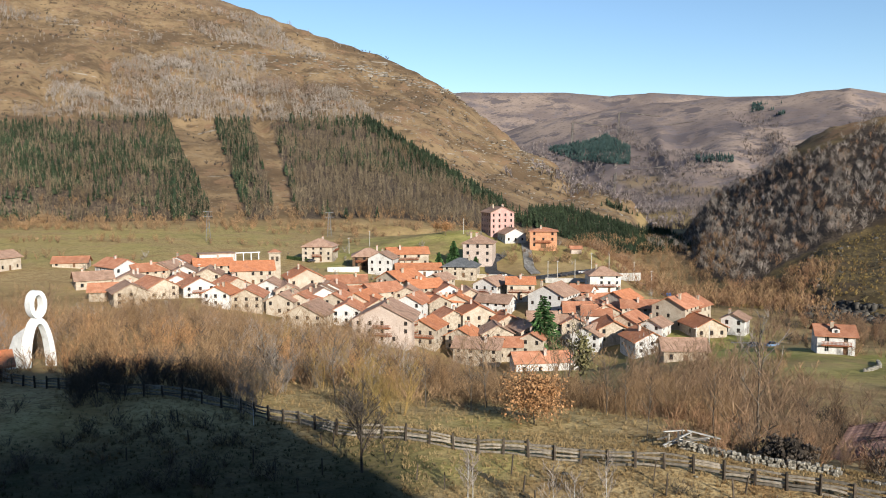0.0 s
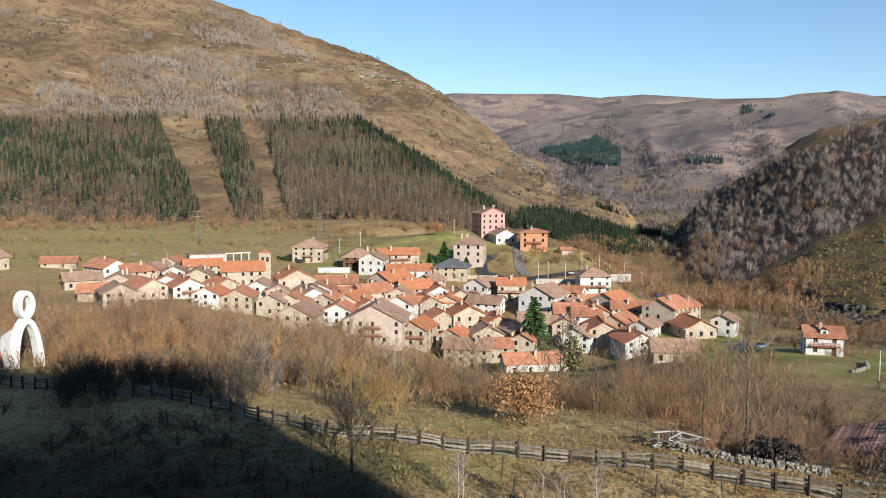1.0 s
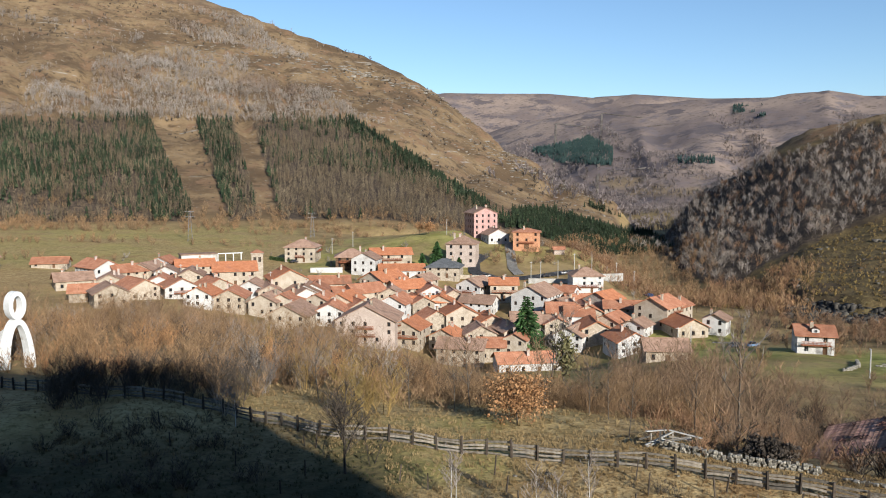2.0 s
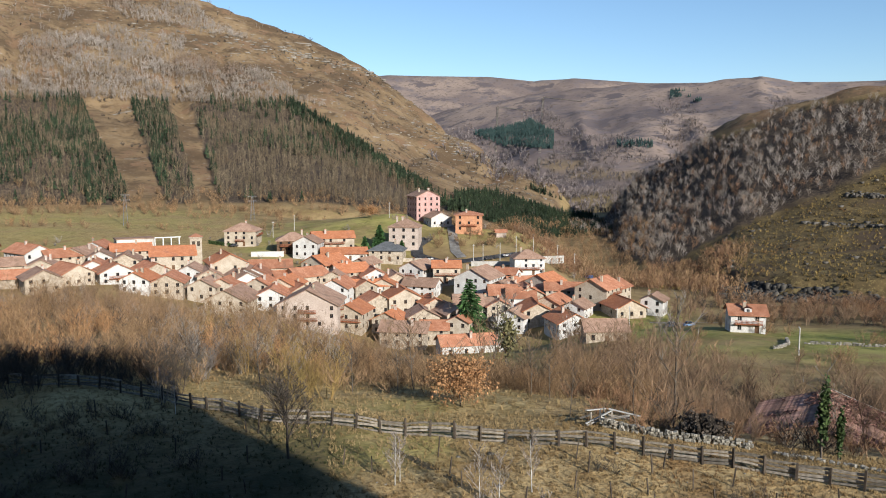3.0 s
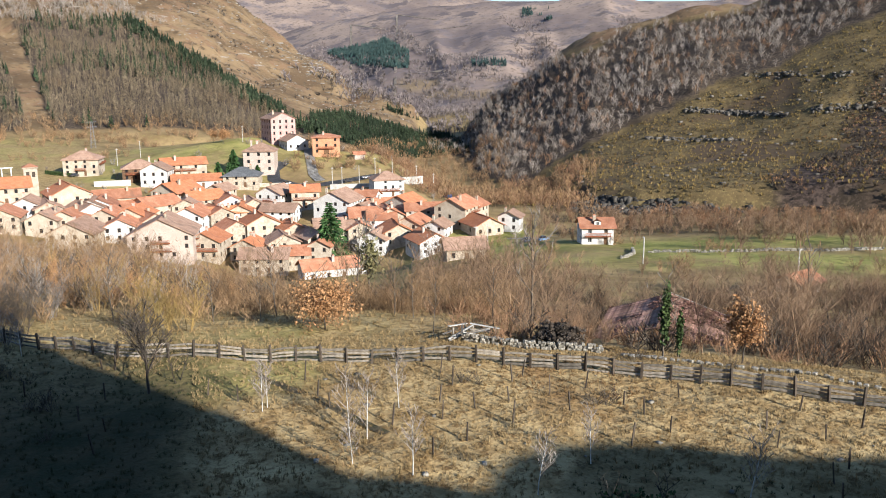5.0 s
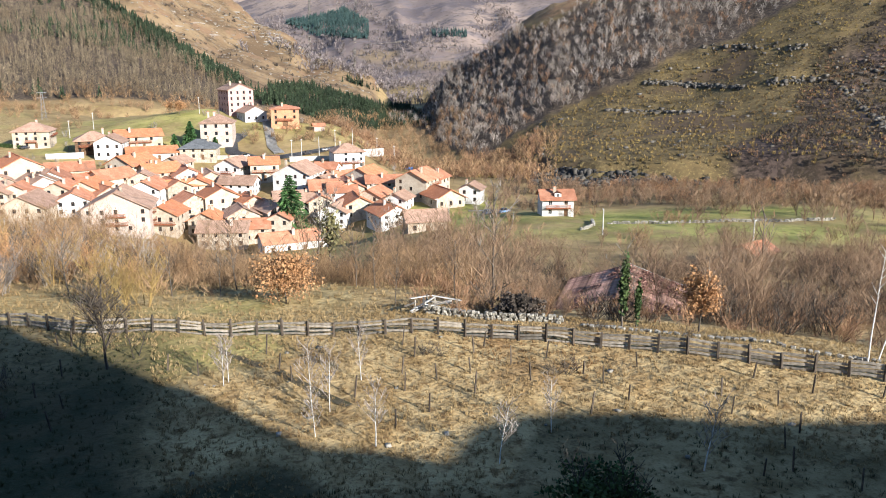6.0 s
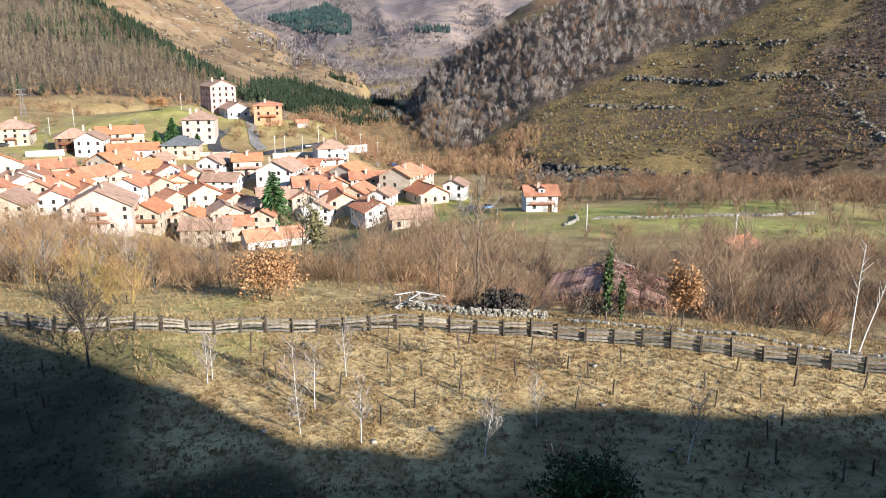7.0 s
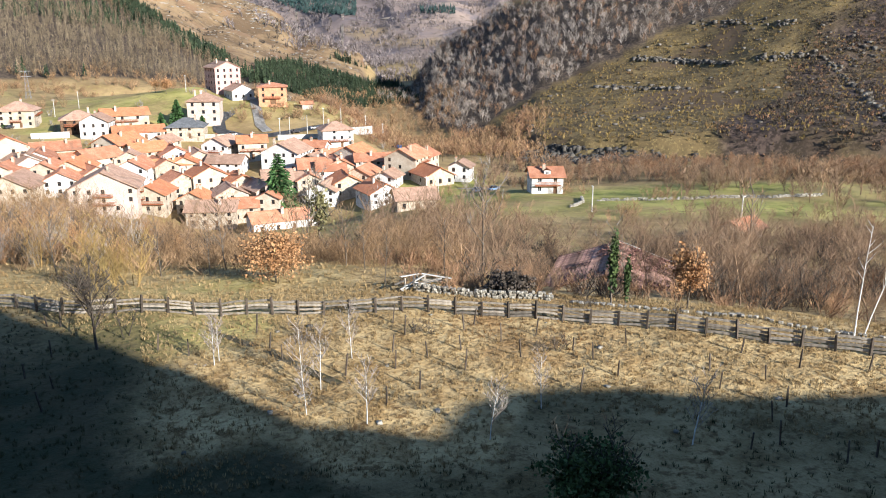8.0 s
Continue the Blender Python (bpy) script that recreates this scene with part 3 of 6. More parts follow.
        box(bm, cx - 0.28, cx + 0.28, cy - 0.25, cy + 0.25, top + 0.12, top + 0.4)
        part("chimney_cap", bm, ROOFS["red"], ch)
    for side, s, frac in balcony:
        m, w = sides[side]
        bw, z0 = w * frac, s * fh
        bm = bmesh.new()
        box(bm, -bw / 2, bw / 2, -1.1, 0, z0 - 0.05, z0 + 0.12, m)
        bal = part("balcony", bm, M_BALCONY, base)
        bm = bmesh.new()
        box(bm, -bw / 2, bw / 2, -1.1, -1.04, z0 + 0.98, z0 + 1.08, m)
        box(bm, -bw / 2, bw / 2, -1.1, -1.04, z0 + 0.2, z0 + 0.28, m)
        for i in range(int(bw / 0.3) + 1):
            cx = -bw / 2 + 0.06 + i * 0.3
            if cx < bw / 2:
                box(bm, cx - 0.05, cx + 0.05, -1.09, -1.05, z0 + 0.28, z0 + 0.98, m)
        part("railing", bm, M_BALCONY, bal)
    if dormer:
        bm = bmesh.new()
        box(bm, -0.9, 0.9, -width / 2 + 0.8, -width / 2 + 3, eave + 0.1, eave + 1.5)
        d = part("dormer", bm, WALLS[walls], base)
        bm = bmesh.new()
        for sgn in (-1, 1):
            face(bm, ((sgn * 1.2, -width / 2 + 0.5, eave + 1.35), (0, -width / 2 + 0.5, eave + 2.0), (0, -width / 2 + 3.4, eave + 2.0), (sgn * 1.2, -width / 2 + 3.4, eave + 1.35)))
        bmesh.ops.solidify(bm, geom=bm.faces[:], thickness=0.12)
        part("dormer_roof", bm, ROOFS[roof], d)
        fr, pane = window_mesh(0.8, 0.9, "white")
        shared("pane", pane, shared("window", fr, base, pose(0, -width / 2 + 0.76, eave + 0.45)))
    return base

# ---- the village ----
house(30.4, 239.2, 8, 18, 8, 3.6, "whitewashed long low house with a weathered red tile roof", "white", "red", storeys=1, gap=4.5)
house(30.0, 262.5, 68, 8, 7, 5.5, "small cream house with a mossy red tile roof", "cream", "red", storeys=2)
house(11.8, 260.2, -15, 14, 9, 5.2, "ochre stone house with a brown tile roof", "stone", "brown", storeys=2, gap=3.5)
house(21.3, 261.5, -5, 8, 8, 4.6, "rough stone outhouse with an orange-red tile roof", "stone", "red", storeys=2, chimneys=0)
house(28.2, 274.8, 106, 13, 8, 4.8, "cream house with a white gable and brown roof", "cream", "brown", storeys=2)
house(22.1, 284.6, 101, 10, 8, 5, "stone house with a patched orange roof and two chimneys", "stone", "orange", storeys=2, chimneys=2)
house(11.9, 292.2, 100, 11, 11, 6.2, "beige house with a bright orange roof and wooden balcony", "cream", "orange", storeys=2, balcony=((1, 1, 0.8), (0, 1, 0.5)))
house(0.1, 308.4, 8, 13, 7, 5, "white terrace house with an orange tile roof", "white", "orange", storeys=2, chimneys=2)
house(20.4, 309.4, -24, 12, 9, 4.6, "white house under a broad grey-brown roof", "white", "brown", storeys=2)
house(41.7, 304.5, 60, 14, 13, 7, "tall white gabled house with a brown roof and side balconies", "white", "brown", storeys=3, balcony=((0, 1, 0.8),), blind=0.3)
house(30.9, 322.2, -3, 10, 8, 6.6, "narrow cream house with an orange roof and full-width balcony", "cream", "orange", storeys=2, balcony=((0, 1, 0.9),))
house(20.1, 328.6, 58, 12, 10, 5.6, "white gabled house with a brown roof", "white", "brown", storeys=2, balcony=((3, 1, 0.4),))
house(64.9, 328.2, 1, 11.5, 10, 7.0, "white detached house with a hipped brown roof and terrace", "white", "brown", storeys=3, hip=True, balcony=((0, 1, 0.7),), frames="white")
house(54.1, 312.9, -30, 8, 7, 4.6, "small white house with a red roof", "white", "red", storeys=2)
house(58.0, 302.3, 9, 11, 8, 4.2, "low stone house with a red tile roof", "stone", "red", storeys=2)
house(53.4, 293.0, 90, 9, 8, 4.6, "old stone house with a brown tile roof", "stone", "brown", storeys=2)
house(65.7, 297.2, 50, 11, 10, 5.6, "grey stone gabled house with a red roof", "grey", "orange", storeys=2, blind=0.4)
house(70.5, 288.0, -9, 12, 8, 4.4, "cream house with a low red roof", "cream", "red", storeys=2)
house(56.1, 268.6, 88, 12, 9, 4.8, "stone house with a bright orange tile roof", "stone", "orange", storeys=2)
house(62.6, 249.2, 98, 12, 10, 4.2, "white-fronted house with a bright orange tile roof", "white", "orange", storeys=2, chimneys=2)
house(79.9, 274.9, 50, 12.5, 11, 7.0, "three-storey cream house with a red gabled roof", "cream", "red", storeys=3, blind=0.1, balcony=((0, 1, 0.6), (0, 2, 0.6)))
house(87.6, 281.5, 49, 9, 8, 5.6, "cream house annex with a red roof", "cream", "red", storeys=2)
house(84.3, 260.4, 98, 11.5, 9.5, 3.4, "long stone barn with a broad orange roof", "stone", "orange", storeys=1, chimneys=0, blind=0.6)
house(94.9, 260.8, 58, 7, 6.8, 5.0, "small white gabled house with a brown roof", "white", "brown", storeys=2)
house(61.5, 205.8, -5, 10, 8, 3.4, "low stone hut with an old brown roof", "stone", "brown", storeys=1, chimneys=0)
house(69.4, 262.5, 55, 8, 7, 4.4, "small white gabled cottage", "white", "brown", storeys=2)
house(51.1, 297.6, 50, 10, 8, 4.6, "old stone house with a sagging brown roof", "stone", "brown", storeys=2)
house(45.2, 278.4, 86, 9, 8, 4.4, "stone cottage with a red tile roof", "stone", "red", storeys=2)
house(-18.9, 268.3, 84, 16, 18, 7.6, "large pale gabled house with balconies and a grey-brown roof", "pale", "brown", storeys=3, gap=3.4, balcony=((3, 1, 0.35), (3, 2, 0.3), (0, 1, 0.3), (0, 2, 0.3)), blind=0.2)
house(-5.7, 271.1, 71, 11, 10, 6, "cream house with a red wooden balcony and orange roof", "cream", "orange", storeys=2, balcony=((3, 1, 0.95),))
house(-33.1, 282.0, 89, 12, 10, 4.8, "whitewashed house with a patched red roof", "white", "red", storeys=2)
house(-45.2, 273.4, 79, 14, 13, 4.6, "broad cream house with an old brown roof", "cream", "brown", storeys=2)
house(-44.4, 302.5, 90, 11, 10, 4.6, "white gabled house with a brown roof", "white", "brown", storeys=2)
house(-38.6, 322.1, 9, 14.5, 9, 3.2, "long low building with a faded red tile roof", "stone", "red", storeys=1, gap=4)
house(-31.1, 311.2, 24, 10, 7, 3.6, "low white outbuilding with a red roof", "white", "red", storeys=1, gap=3)
house(-24.2, 312.6, 39, 13, 10, 4.4, "cream house with a red tile roof", "cream", "red", storeys=2)
house(-17.6, 333.2, 51, 14, 12, 4.6, "cream gabled house with a wide orange roof", "cream", "orange", storeys=2)
house(-8.0, 325.9, 31, 13, 10, 4.6, "stone house with an uneven orange roof", "stone", "orange", storeys=2, chimneys=2)
house(-1.2, 336.4, 58, 9, 8, 5.2, "cream house with a brown tile roof", "cream", "brown", storeys=2)
house(-13.5, 314.9, 87, 11, 9, 4.6, "stone house with a brown roof in the village", "stone", "brown", storeys=2)
house(-10.9, 355.4, 6, 18, 8, 3.2, "long low white building with an orange roof", "white", "orange", storeys=1, gap=4.5)
house(-26.5, 359.2, 78, 10, 10, 6.4, "white gabled house with a brown roof and balcony", "white", "brown", storeys=2, balcony=((0, 1, 0.6),))
house(-16.5, 370.9, 11, 17, 9, 5.6, "pair of cream houses with an orange-red roof", "cream", "orange", storeys=2, balcony=((0, 1, 0.5),))
house(-34.1, 368.9, 5, 13, 11, 5.4, "dark timbered house with a pinkish hipped roof", "timber", "brown", storeys=2, hip=True, balcony=((0, 1, 0.8),))
house(-59.2, 389.8, -5, 13.5, 11.5, 7.2, "cream three-storey house with a hipped roof", "cream", "brown", storeys=3, hip=True, balcony=((1, 2, 0.8), (0, 1, 0.3)))
house(8.2, 356.1, -11, 13.5, 11, 4.8, "stone house with a grey slate hipped roof", "stone", "slate", storeys=2, hip=True)
house(16.9, 374.8, -11, 12.5, 11.5, 9.4, "pale apartment house with a pinkish hipped roof", "pale", "brown", storeys=3, hip=True, gap=4, blind=0.0, chimneys=3, win=(1.2, 1.5))
house(28.5, 424.0, 108, 12.5, 12, 11.6, "tall pink apartment house on the hilltop", "pink", "brown", storeys=4, gap=3.2, blind=0.0, chimneys=3, win=(1.0, 1.5), pitch=24)
house(34.6, 409.0, 105, 11, 10, 4.2, "small white house with a brown gabled roof", "white", "brown", storeys=1)
house(49.0, 395.8, -7, 12, 11, 8, "orange brick house with two terraces and a garage", "brick", "red", storeys=3, hip=True, garage=True, balcony=((0, 1, 0.6),), gap=3.6, pitch=15)
house(63.3, 386.1, 1, 4.5, 3.5, 2.3, "tiny hut with an orange roof on a grass slope", "pale", "red", storeys=1, chimneys=0, door=False, blind=0.6, name="hut")
house(-128.8, 319.5, 140, 14, 10, 6, "white gabled house with a dark red roof", "white", "red", storeys=2, frames="white")
house(-161.6, 351.8, 13, 13, 8, 2.2, "ruined low shed with a collapsing orange roof", "stone", "red", storeys=1, chimneys=0, blind=0.7)
house(-131.4, 302.7, 31, 12, 9, 3.6, "old stone house with a brown roof behind bare scrub", "stone", "brown", storeys=1, gap=4)
house(-114.0, 276.3, 17, 12, 8, 3.4, "low stone house with a red roof behind bare scrub", "stone", "red", storeys=1, gap=4)
house(-102.1, 286.3, 132, 13, 10, 4.2, "cream gabled house with a red roof", "cream", "red", storeys=2)
house(-90.7, 296.1, 119, 13, 11, 4.4, "half-timbered gabled house with a red roof", "white", "red", storeys=2, balcony=((3, 1, 0.5),), blind=0.05)
house(-117.3, 320.2, 40, 12, 9, 4.4, "stone house with a rusty red roof", "stone", "red", storeys=2)
house(-111.7, 327.4, 79, 12, 9, 4.6, "stone house with a brown roof", "stone", "brown", storeys=2)
house(-110.5, 343.3, 88, 11, 9, 5, "white house with a red roof", "white", "red", storeys=2)
house(-96.3, 337.8, 21, 14, 9, 4.8, "cream house with a clean orange roof", "cream", "orange", storeys=2)
house(-91.6, 316.2, 101, 12, 9, 4.8, "old stone house with a brown roof", "stone", "brown", storeys=2)
house(-76.1, 322.0, 16, 15, 11, 6, "church nave with a steep orange tile roof", "cream", "orange", storeys=2, chimneys=0, blind=0.3)
house(-64.8, 302.4, 90, 10, 9, 4.6, "white blank-gabled house with a brown roof", "white", "brown", storeys=2, blind=0.6)
house(-54.1, 314.0, 110, 14, 13, 6, "cream house with a broad orange-pink roof", "cream", "orange", storeys=2, balcony=((1, 1, 0.5),))
house(-58.5, 300.3, 106, 11, 8, 4.4, "old stone house with a brown roof by the church", "stone", "brown", storeys=2)
house(-49.5, 289.3, 80, 13, 11, 4.4, "cream gabled house with a patched red roof", "cream", "red", storeys=2, blind=0.4)
house(-42.1, 305.5, 90, 11, 10, 4.6, "white gabled house with a red roof", "white", "red", storeys=2, blind=0.4)
house(-68.5, 285.4, 93, 12, 10, 4.6, "stone house with a rusty roof behind scrub", "stone", "red", storeys=2)
house(98.4, 202.2, -16, 8, 8, 5.0, "white house with a dark red roof, dormer and balcony", "white", "red", storeys=2, dormer=True, frames="white", balcony=((0, 1, 0.8),), chimneys=1, pitch=24)
house(-30.0, 296.0, 76, 12, 10, 5, "rough stone village house with a bright orange tile roof", "stone", "orange", storeys=2, chimneys=1, blind=0.3)
house(-38.2, 293.0, 77, 10, 8, 5, "cream village house with a weathered red tile roof", "cream", "red", storeys=2, chimneys=1, blind=0.3)
house(-25.1, 290.7, 115, 10, 8, 5, "rough stone village house with a weathered red tile roof", "stone", "red", storeys=2, chimneys=1, blind=0.3)
house(2.1, 290.3, 110, 9, 8, 5, "rough stone village house with a weathered red tile roof", "stone", "red", storeys=2, chimneys=1, blind=0.3)
house(-11.2, 302.9, 72, 12, 10, 5, "whitewashed village house with a weathered red tile roof", "white", "red", storeys=2, chimneys=1, blind=0.3)
house(-3.3, 308.7, 111, 12, 8, 4.6, "rough stone village house with a weathered red tile roof", "stone", "red", storeys=2, chimneys=1, blind=0.3)
house(5.7, 310.7, 84, 10, 9, 5, "cream village house with a bright orange tile roof", "cream", "orange", storeys=2, chimneys=1, blind=0.3)
house(1.6, 322.6, 100, 12, 10, 4.6, "whitewashed village house with a weathered red tile roof", "white", "red", storeys=2, chimneys=2, blind=0.3)
house(7.1, 271.2, 69, 9, 9, 5, "rough stone village house with a bright orange tile roof", "stone", "orange", storeys=2, chimneys=2, blind=0.3)
house(17.9, 273.1, 96, 9, 10, 5, "rough stone village house with a dull brown tile roof", "stone", "brown", storeys=2, chimneys=1, blind=0.3)
house(34.7, 282.2, -2, 9, 9, 5, "whitewashed village house with a dull brown tile roof", "white", "brown", storeys=2, chimneys=1, blind=0.3)
house(41.9, 280.4, -4, 12, 8, 4.2, "cream village house with a dull brown tile roof", "cream", "brown", storeys=2, chimneys=1, blind=0.3)
house(48.1, 288.4, -4, 9, 10, 5, "rough stone village house with a weathered red tile roof", "stone", "red", storeys=2, chimneys=1, blind=0.3)
house(10.0, 319.8, 98, 11, 10, 4.2, "rough stone village house with a dull brown tile roof", "stone", "brown", storeys=2, chimneys=1, blind=0.3)
house(53.8, 283.3, -6, 9, 10, 5, "whitewashed village house with a weathered red tile roof", "white", "red", storeys=2, chimneys=1, blind=0.3)
house(63.0, 271.9, 57, 11, 8, 5, "rough stone village house with a weathered red tile roof", "stone", "red", storeys=2, chimneys=1, blind=0.3)
house(48.8, 265.7, 60, 10, 9, 4.6, "whitewashed village house with a dull brown tile roof", "white", "brown", storeys=2, chimneys=1, blind=0.3)
house(57.0, 287.1, 89, 11, 9, 5, "rough stone village house with a weathered red tile roof", "stone", "red", storeys=2, chimneys=2, blind=0.3)
house(-115.2, 297.3, 106, 11, 10, 4.6, "rough stone village house with a dull brown tile roof", "stone", "brown", storeys=2, chimneys=2, blind=0.3)
house(-99.5, 304.2, 103, 11, 8, 4.6, "whitewashed village house with a weathered red tile roof", "white", "red", storeys=2, chimneys=2, blind=0.3)
house(-79.3, 302.8, 125, 11, 9, 4.6, "rough stone village house with a weathered red tile roof", "stone", "red", storeys=2, chimneys=2, blind=0.3)
house(-46.3, 296.8, 119, 12, 8, 5, "whitewashed village house with a dull brown tile roof", "white", "brown", storeys=2, chimneys=1, blind=0.3)
house(-55.8, 285.6, 81, 12, 9, 5, "cream village house with a dull brown tile roof", "cream", "brown", storeys=2, chimneys=2, blind=0.3)
house(-77.8, 282.3, 85, 10, 9, 4.6, "whitewashed village house with a bright orange tile roof", "white", "orange", storeys=2, chimneys=2, blind=0.3)
house(-101.8, 318.7, 103, 9, 8, 5, "whitewashed village house with a dull brown tile roof", "white", "brown", storeys=2, chimneys=2, blind=0.3)
house(-103.7, 265.4, 121, 10, 10, 4.6, "rough stone village house with a dull brown tile roof", "stone", "brown", storeys=2, chimneys=1, blind=0.3)
house(-183.5, 335.9, 69, 10, 9, 5.5, "cream house with a brown roof at the meadow edge", "cream", "brown", storeys=2)

# ---- plants: branches as tapered tubes and thin blades ----
def blades(segs, side):
    """Flat blades from rows (x0 y0 z0 x1 y1 z1 w0 w1), turned by the angles in side."""
    a, b, w0, w1 = segs[:, :3], segs[:, 3:6], segs[:, 6:7], segs[:, 7:8]
    d = b - a
    d /= np.maximum(np.linalg.norm(d, axis=1, keepdims=True), 1e-6)
    u = np.cross(d, np.array([0.31, 0.22, 0.93]))
    u /= np.maximum(np.linalg.norm(u, axis=1, keepdims=True), 1e-6)
    v = np.cross(d, u)
    n = u * np.cos(side)[:, None] + v * np.sin(side)[:, None]
    co = np.stack([a - n * w0, a + n * w0, b + n * w1, b - n * w1], 1).reshape(-1, 3)
    return co, np.arange(len(co)).reshape(-1, 4)


def tubes(segs):
    """Three-sided tubes from the same rows."""
    a, b, w0, w1 = segs[:, :3], segs[:, 3:6], segs[:, 6:7], segs[:, 7:8]
    d = b - a
    d /= np.maximum(np.linalg.norm(d, axis=1, keepdims=True), 1e-6)
    u = np.cross(d, np.array([0.31, 0.92, 0.23]))
    u /= np.maximum(np.linalg.norm(u, axis=1, keepdims=True), 1e-6)
    v = np.cross(d, u)
    rings = []
    for k in range(3):
        n = u * math.cos(k * 2.0944) + v * math.sin(k * 2.0944)
        rings += [a + n * w0, b + n * w1]
    co = np.stack(rings, 1).reshape(-1, 3)
    base = (np.arange(len(segs)) * 6)[:, None]
    f = np.concatenate([base + np.array([[2 * k, 2 * ((k + 1) % 3), 2 * ((k + 1) % 3) + 1, 2 * k + 1]]) for k in range(3)])
    return co, f


def join(pieces):
    co, fs, n = [], [], 0
    for c, f in pieces:
        co.append(c)
        fs.append(f + n)
        n += len(c)
    return np.vstack(co), np.vstack(fs)


def quads(name, co, f, mat, smooth=False):
    me = bpy.data.meshes.new(name)
    me.vertices.add(len(co))
    me.vertices.foreach_set("co", np.asarray(co, np.float32).reshape(-1))
    me.loops.add(4 * len(f))
    me.loops.foreach_set("vertex_index", np.asarray(f, np.int32).reshape(-1))
    me.polygons.add(len(f))
    me.polygons.foreach_set("loop_start", np.arange(0, 4 * len(f), 4, dtype=np.int32))
    me.update(calc_edges=True)
    me.materials.append(mat)
    return me


def branches(seed, height, stems=1, lean=0.15, first=0.25, kids=(9, 5), reach=0.42, thick=0.018, up=0.55, wob=0.12, solid=1):
    """Limbs and twigs of a bare tree or shrub: rows of segments, thick ones and thin ones."""
    g = np.random.RandomState(seed)
    thick_rows, thin_rows = [], []

    def limb(p, d, length, w, level):
        pts, n = [p], (4, 2, 1)[level] if level < 3 else 1
        for i in range(n):
            d = d + g.normal(0, wob, 3) * (0.5 if level == 0 else 1) + np.array([0, 0, 0.10 if level else 0.03])
            d = d / np.linalg.norm(d)
            pts.append(pts[-1] + d * length / n)
        for i in range(n):
            row = (*pts[i], *pts[i + 1], w * (1 - 0.8 * i / n), w * (1 - 0.8 * (i + 1) / n))
            (thick_rows if level <= solid else thin_rows).append(row)
        if level < len(kids):
            for c in range(kids[level]):
                s = first + (1 - first) * (c + g.rand()) / kids[level] if level == 0 else 0.2 + 0.8 * g.rand()
                s = min(s, 0.98)
                i = int(s * n)
                q = pts[i] + (pts[i + 1] - pts[i]) * (s * n - i)
                t = g.rand() * 6.283
                side = np.array([math.cos(t), math.sin(t), up + 0.4 * g.rand()]) + d * 0.5
                limb(q, side / np.linalg.norm(side), length * reach * (1.15 - 0.5 * s) * (0.7 + 0.6 * g.rand()), w * 0.42, level + 1)

    for s in range(stems):
        t = g.rand() * 6.283
        k = lean * (0.4 + g.rand())
        d = np.array([math.cos(t) * k, math.sin(t) * k, 1.0])
        limb(np.array([math.cos(t), math.sin(t), -0.3 / max(height, 1)]) * (0.05 * height * (stems > 1)) + np.array([0, 0, -0.2]), d / np.linalg.norm(d), height * (0.75 + 0.35 * g.rand()) if stems > 1 else height, height * thick, 0)
    return np.array(thick_rows), np.array(thin_rows) if thin_rows else np.zeros((0, 8))


def leaves(seed, centre, spread, count, size, inside=0.2):
    """Small leaf clumps scattered in an uneven ellipsoid."""
    g = np.random.RandomState(seed)
    d = g.normal(0, 1, (count, 3))
    d /= np.linalg.norm(d, axis=1, keepdims=True)
    lump = 0.72 + 0.3 * np.sin(d[:, :1] * 4 + seed) * np.cos(d[:, 1:2] * 5 + d[:, 2:] * 3) + 0.24 * np.sin(d[:, 2:] * 9 + seed) * np.sin(d[:, :1] * 8 - d[:, 1:2] * 7)
    p = np.array(centre) + d * lump * np.array(spread) * (inside + (1 - inside) * g.rand(count, 1) ** 0.5)
    e = g.normal(0, 1, (count, 3))
    e /= np.linalg.norm(e, axis=1, keepdims=True)
    s = size * (0.6 + 0.8 * g.rand(count))
    return np.hstack([p - e * s[:, None] / 2, p + e * s[:, None] / 2, s[:, None] * 0.4, s[:, None] * 0.25]), g.rand(count) * 6.28


def shrub_template(seed, height, stems, kids, lean=0.5, wide=0.013, reach=0.45, thick=0.012, solid=0):
    a, b = branches(seed, height, stems, lean, 0.15, kids, reach, thick, 0.5, solid=solid)
    g = np.random.RandomState(seed)
    b = b.copy()
    b[:, 6:] = np.maximum(b[:, 6:], wide)
    return join(([tubes(a)] if len(a) else []) + [blades(b, g.rand(len(b)) * 6.28)])


def scatter(name, label, category, templates, places, mat, seed=1, lo=0.75, hi=1.3, sink=0.15):
    """One growth of many plants, too many to count."""
    g = np.random.RandomState(seed)
    x, y = np.array(places).T
    z = land(x, y)
    pieces = []
    for i in range(len(x)):
        co, f = templates[g.randint(len(templates))]
        t, s = g.rand() * 6.283, lo + (hi - lo) * g.rand()
        c, n = math.cos(t) * s, math.sin(t) * s
        pieces.append((co @ np.array([[c, n, 0], [-n, c, 0], [0, 0, s * (0.85 + 0.3 * g.rand())]]) + np.array([x[i], y[i], z[i] - sink]), f))
    co, f = join(pieces)
    return tagged(new(name, quads(name, co, f, mat)), label, category, kind="stuff")


def spread(seed, count, az0, az1, r0, r1, keep=None):
    """Even scatter over a stretch of bearings and ranges."""
    g = np.random.RandomState(seed)
    a = np.radians(az0 + (az1 - az0) * g.rand(count * 3))
    r = np.sqrt(r0 * r0 + (r1 * r1 - r0 * r0) * g.rand(count * 3))
    x, y = r * np.sin(a), r * np.cos(a)
    ok = np.ones(len(x), bool) if keep is None else keep(np.degrees(a), r, x, y, g)
    return list(zip(x[ok][:count], y[ok][:count]))


def el_of(x, y):
    return np.degrees(np.arctan2(land(x, y) - EYE, np.hypot(x, y)))


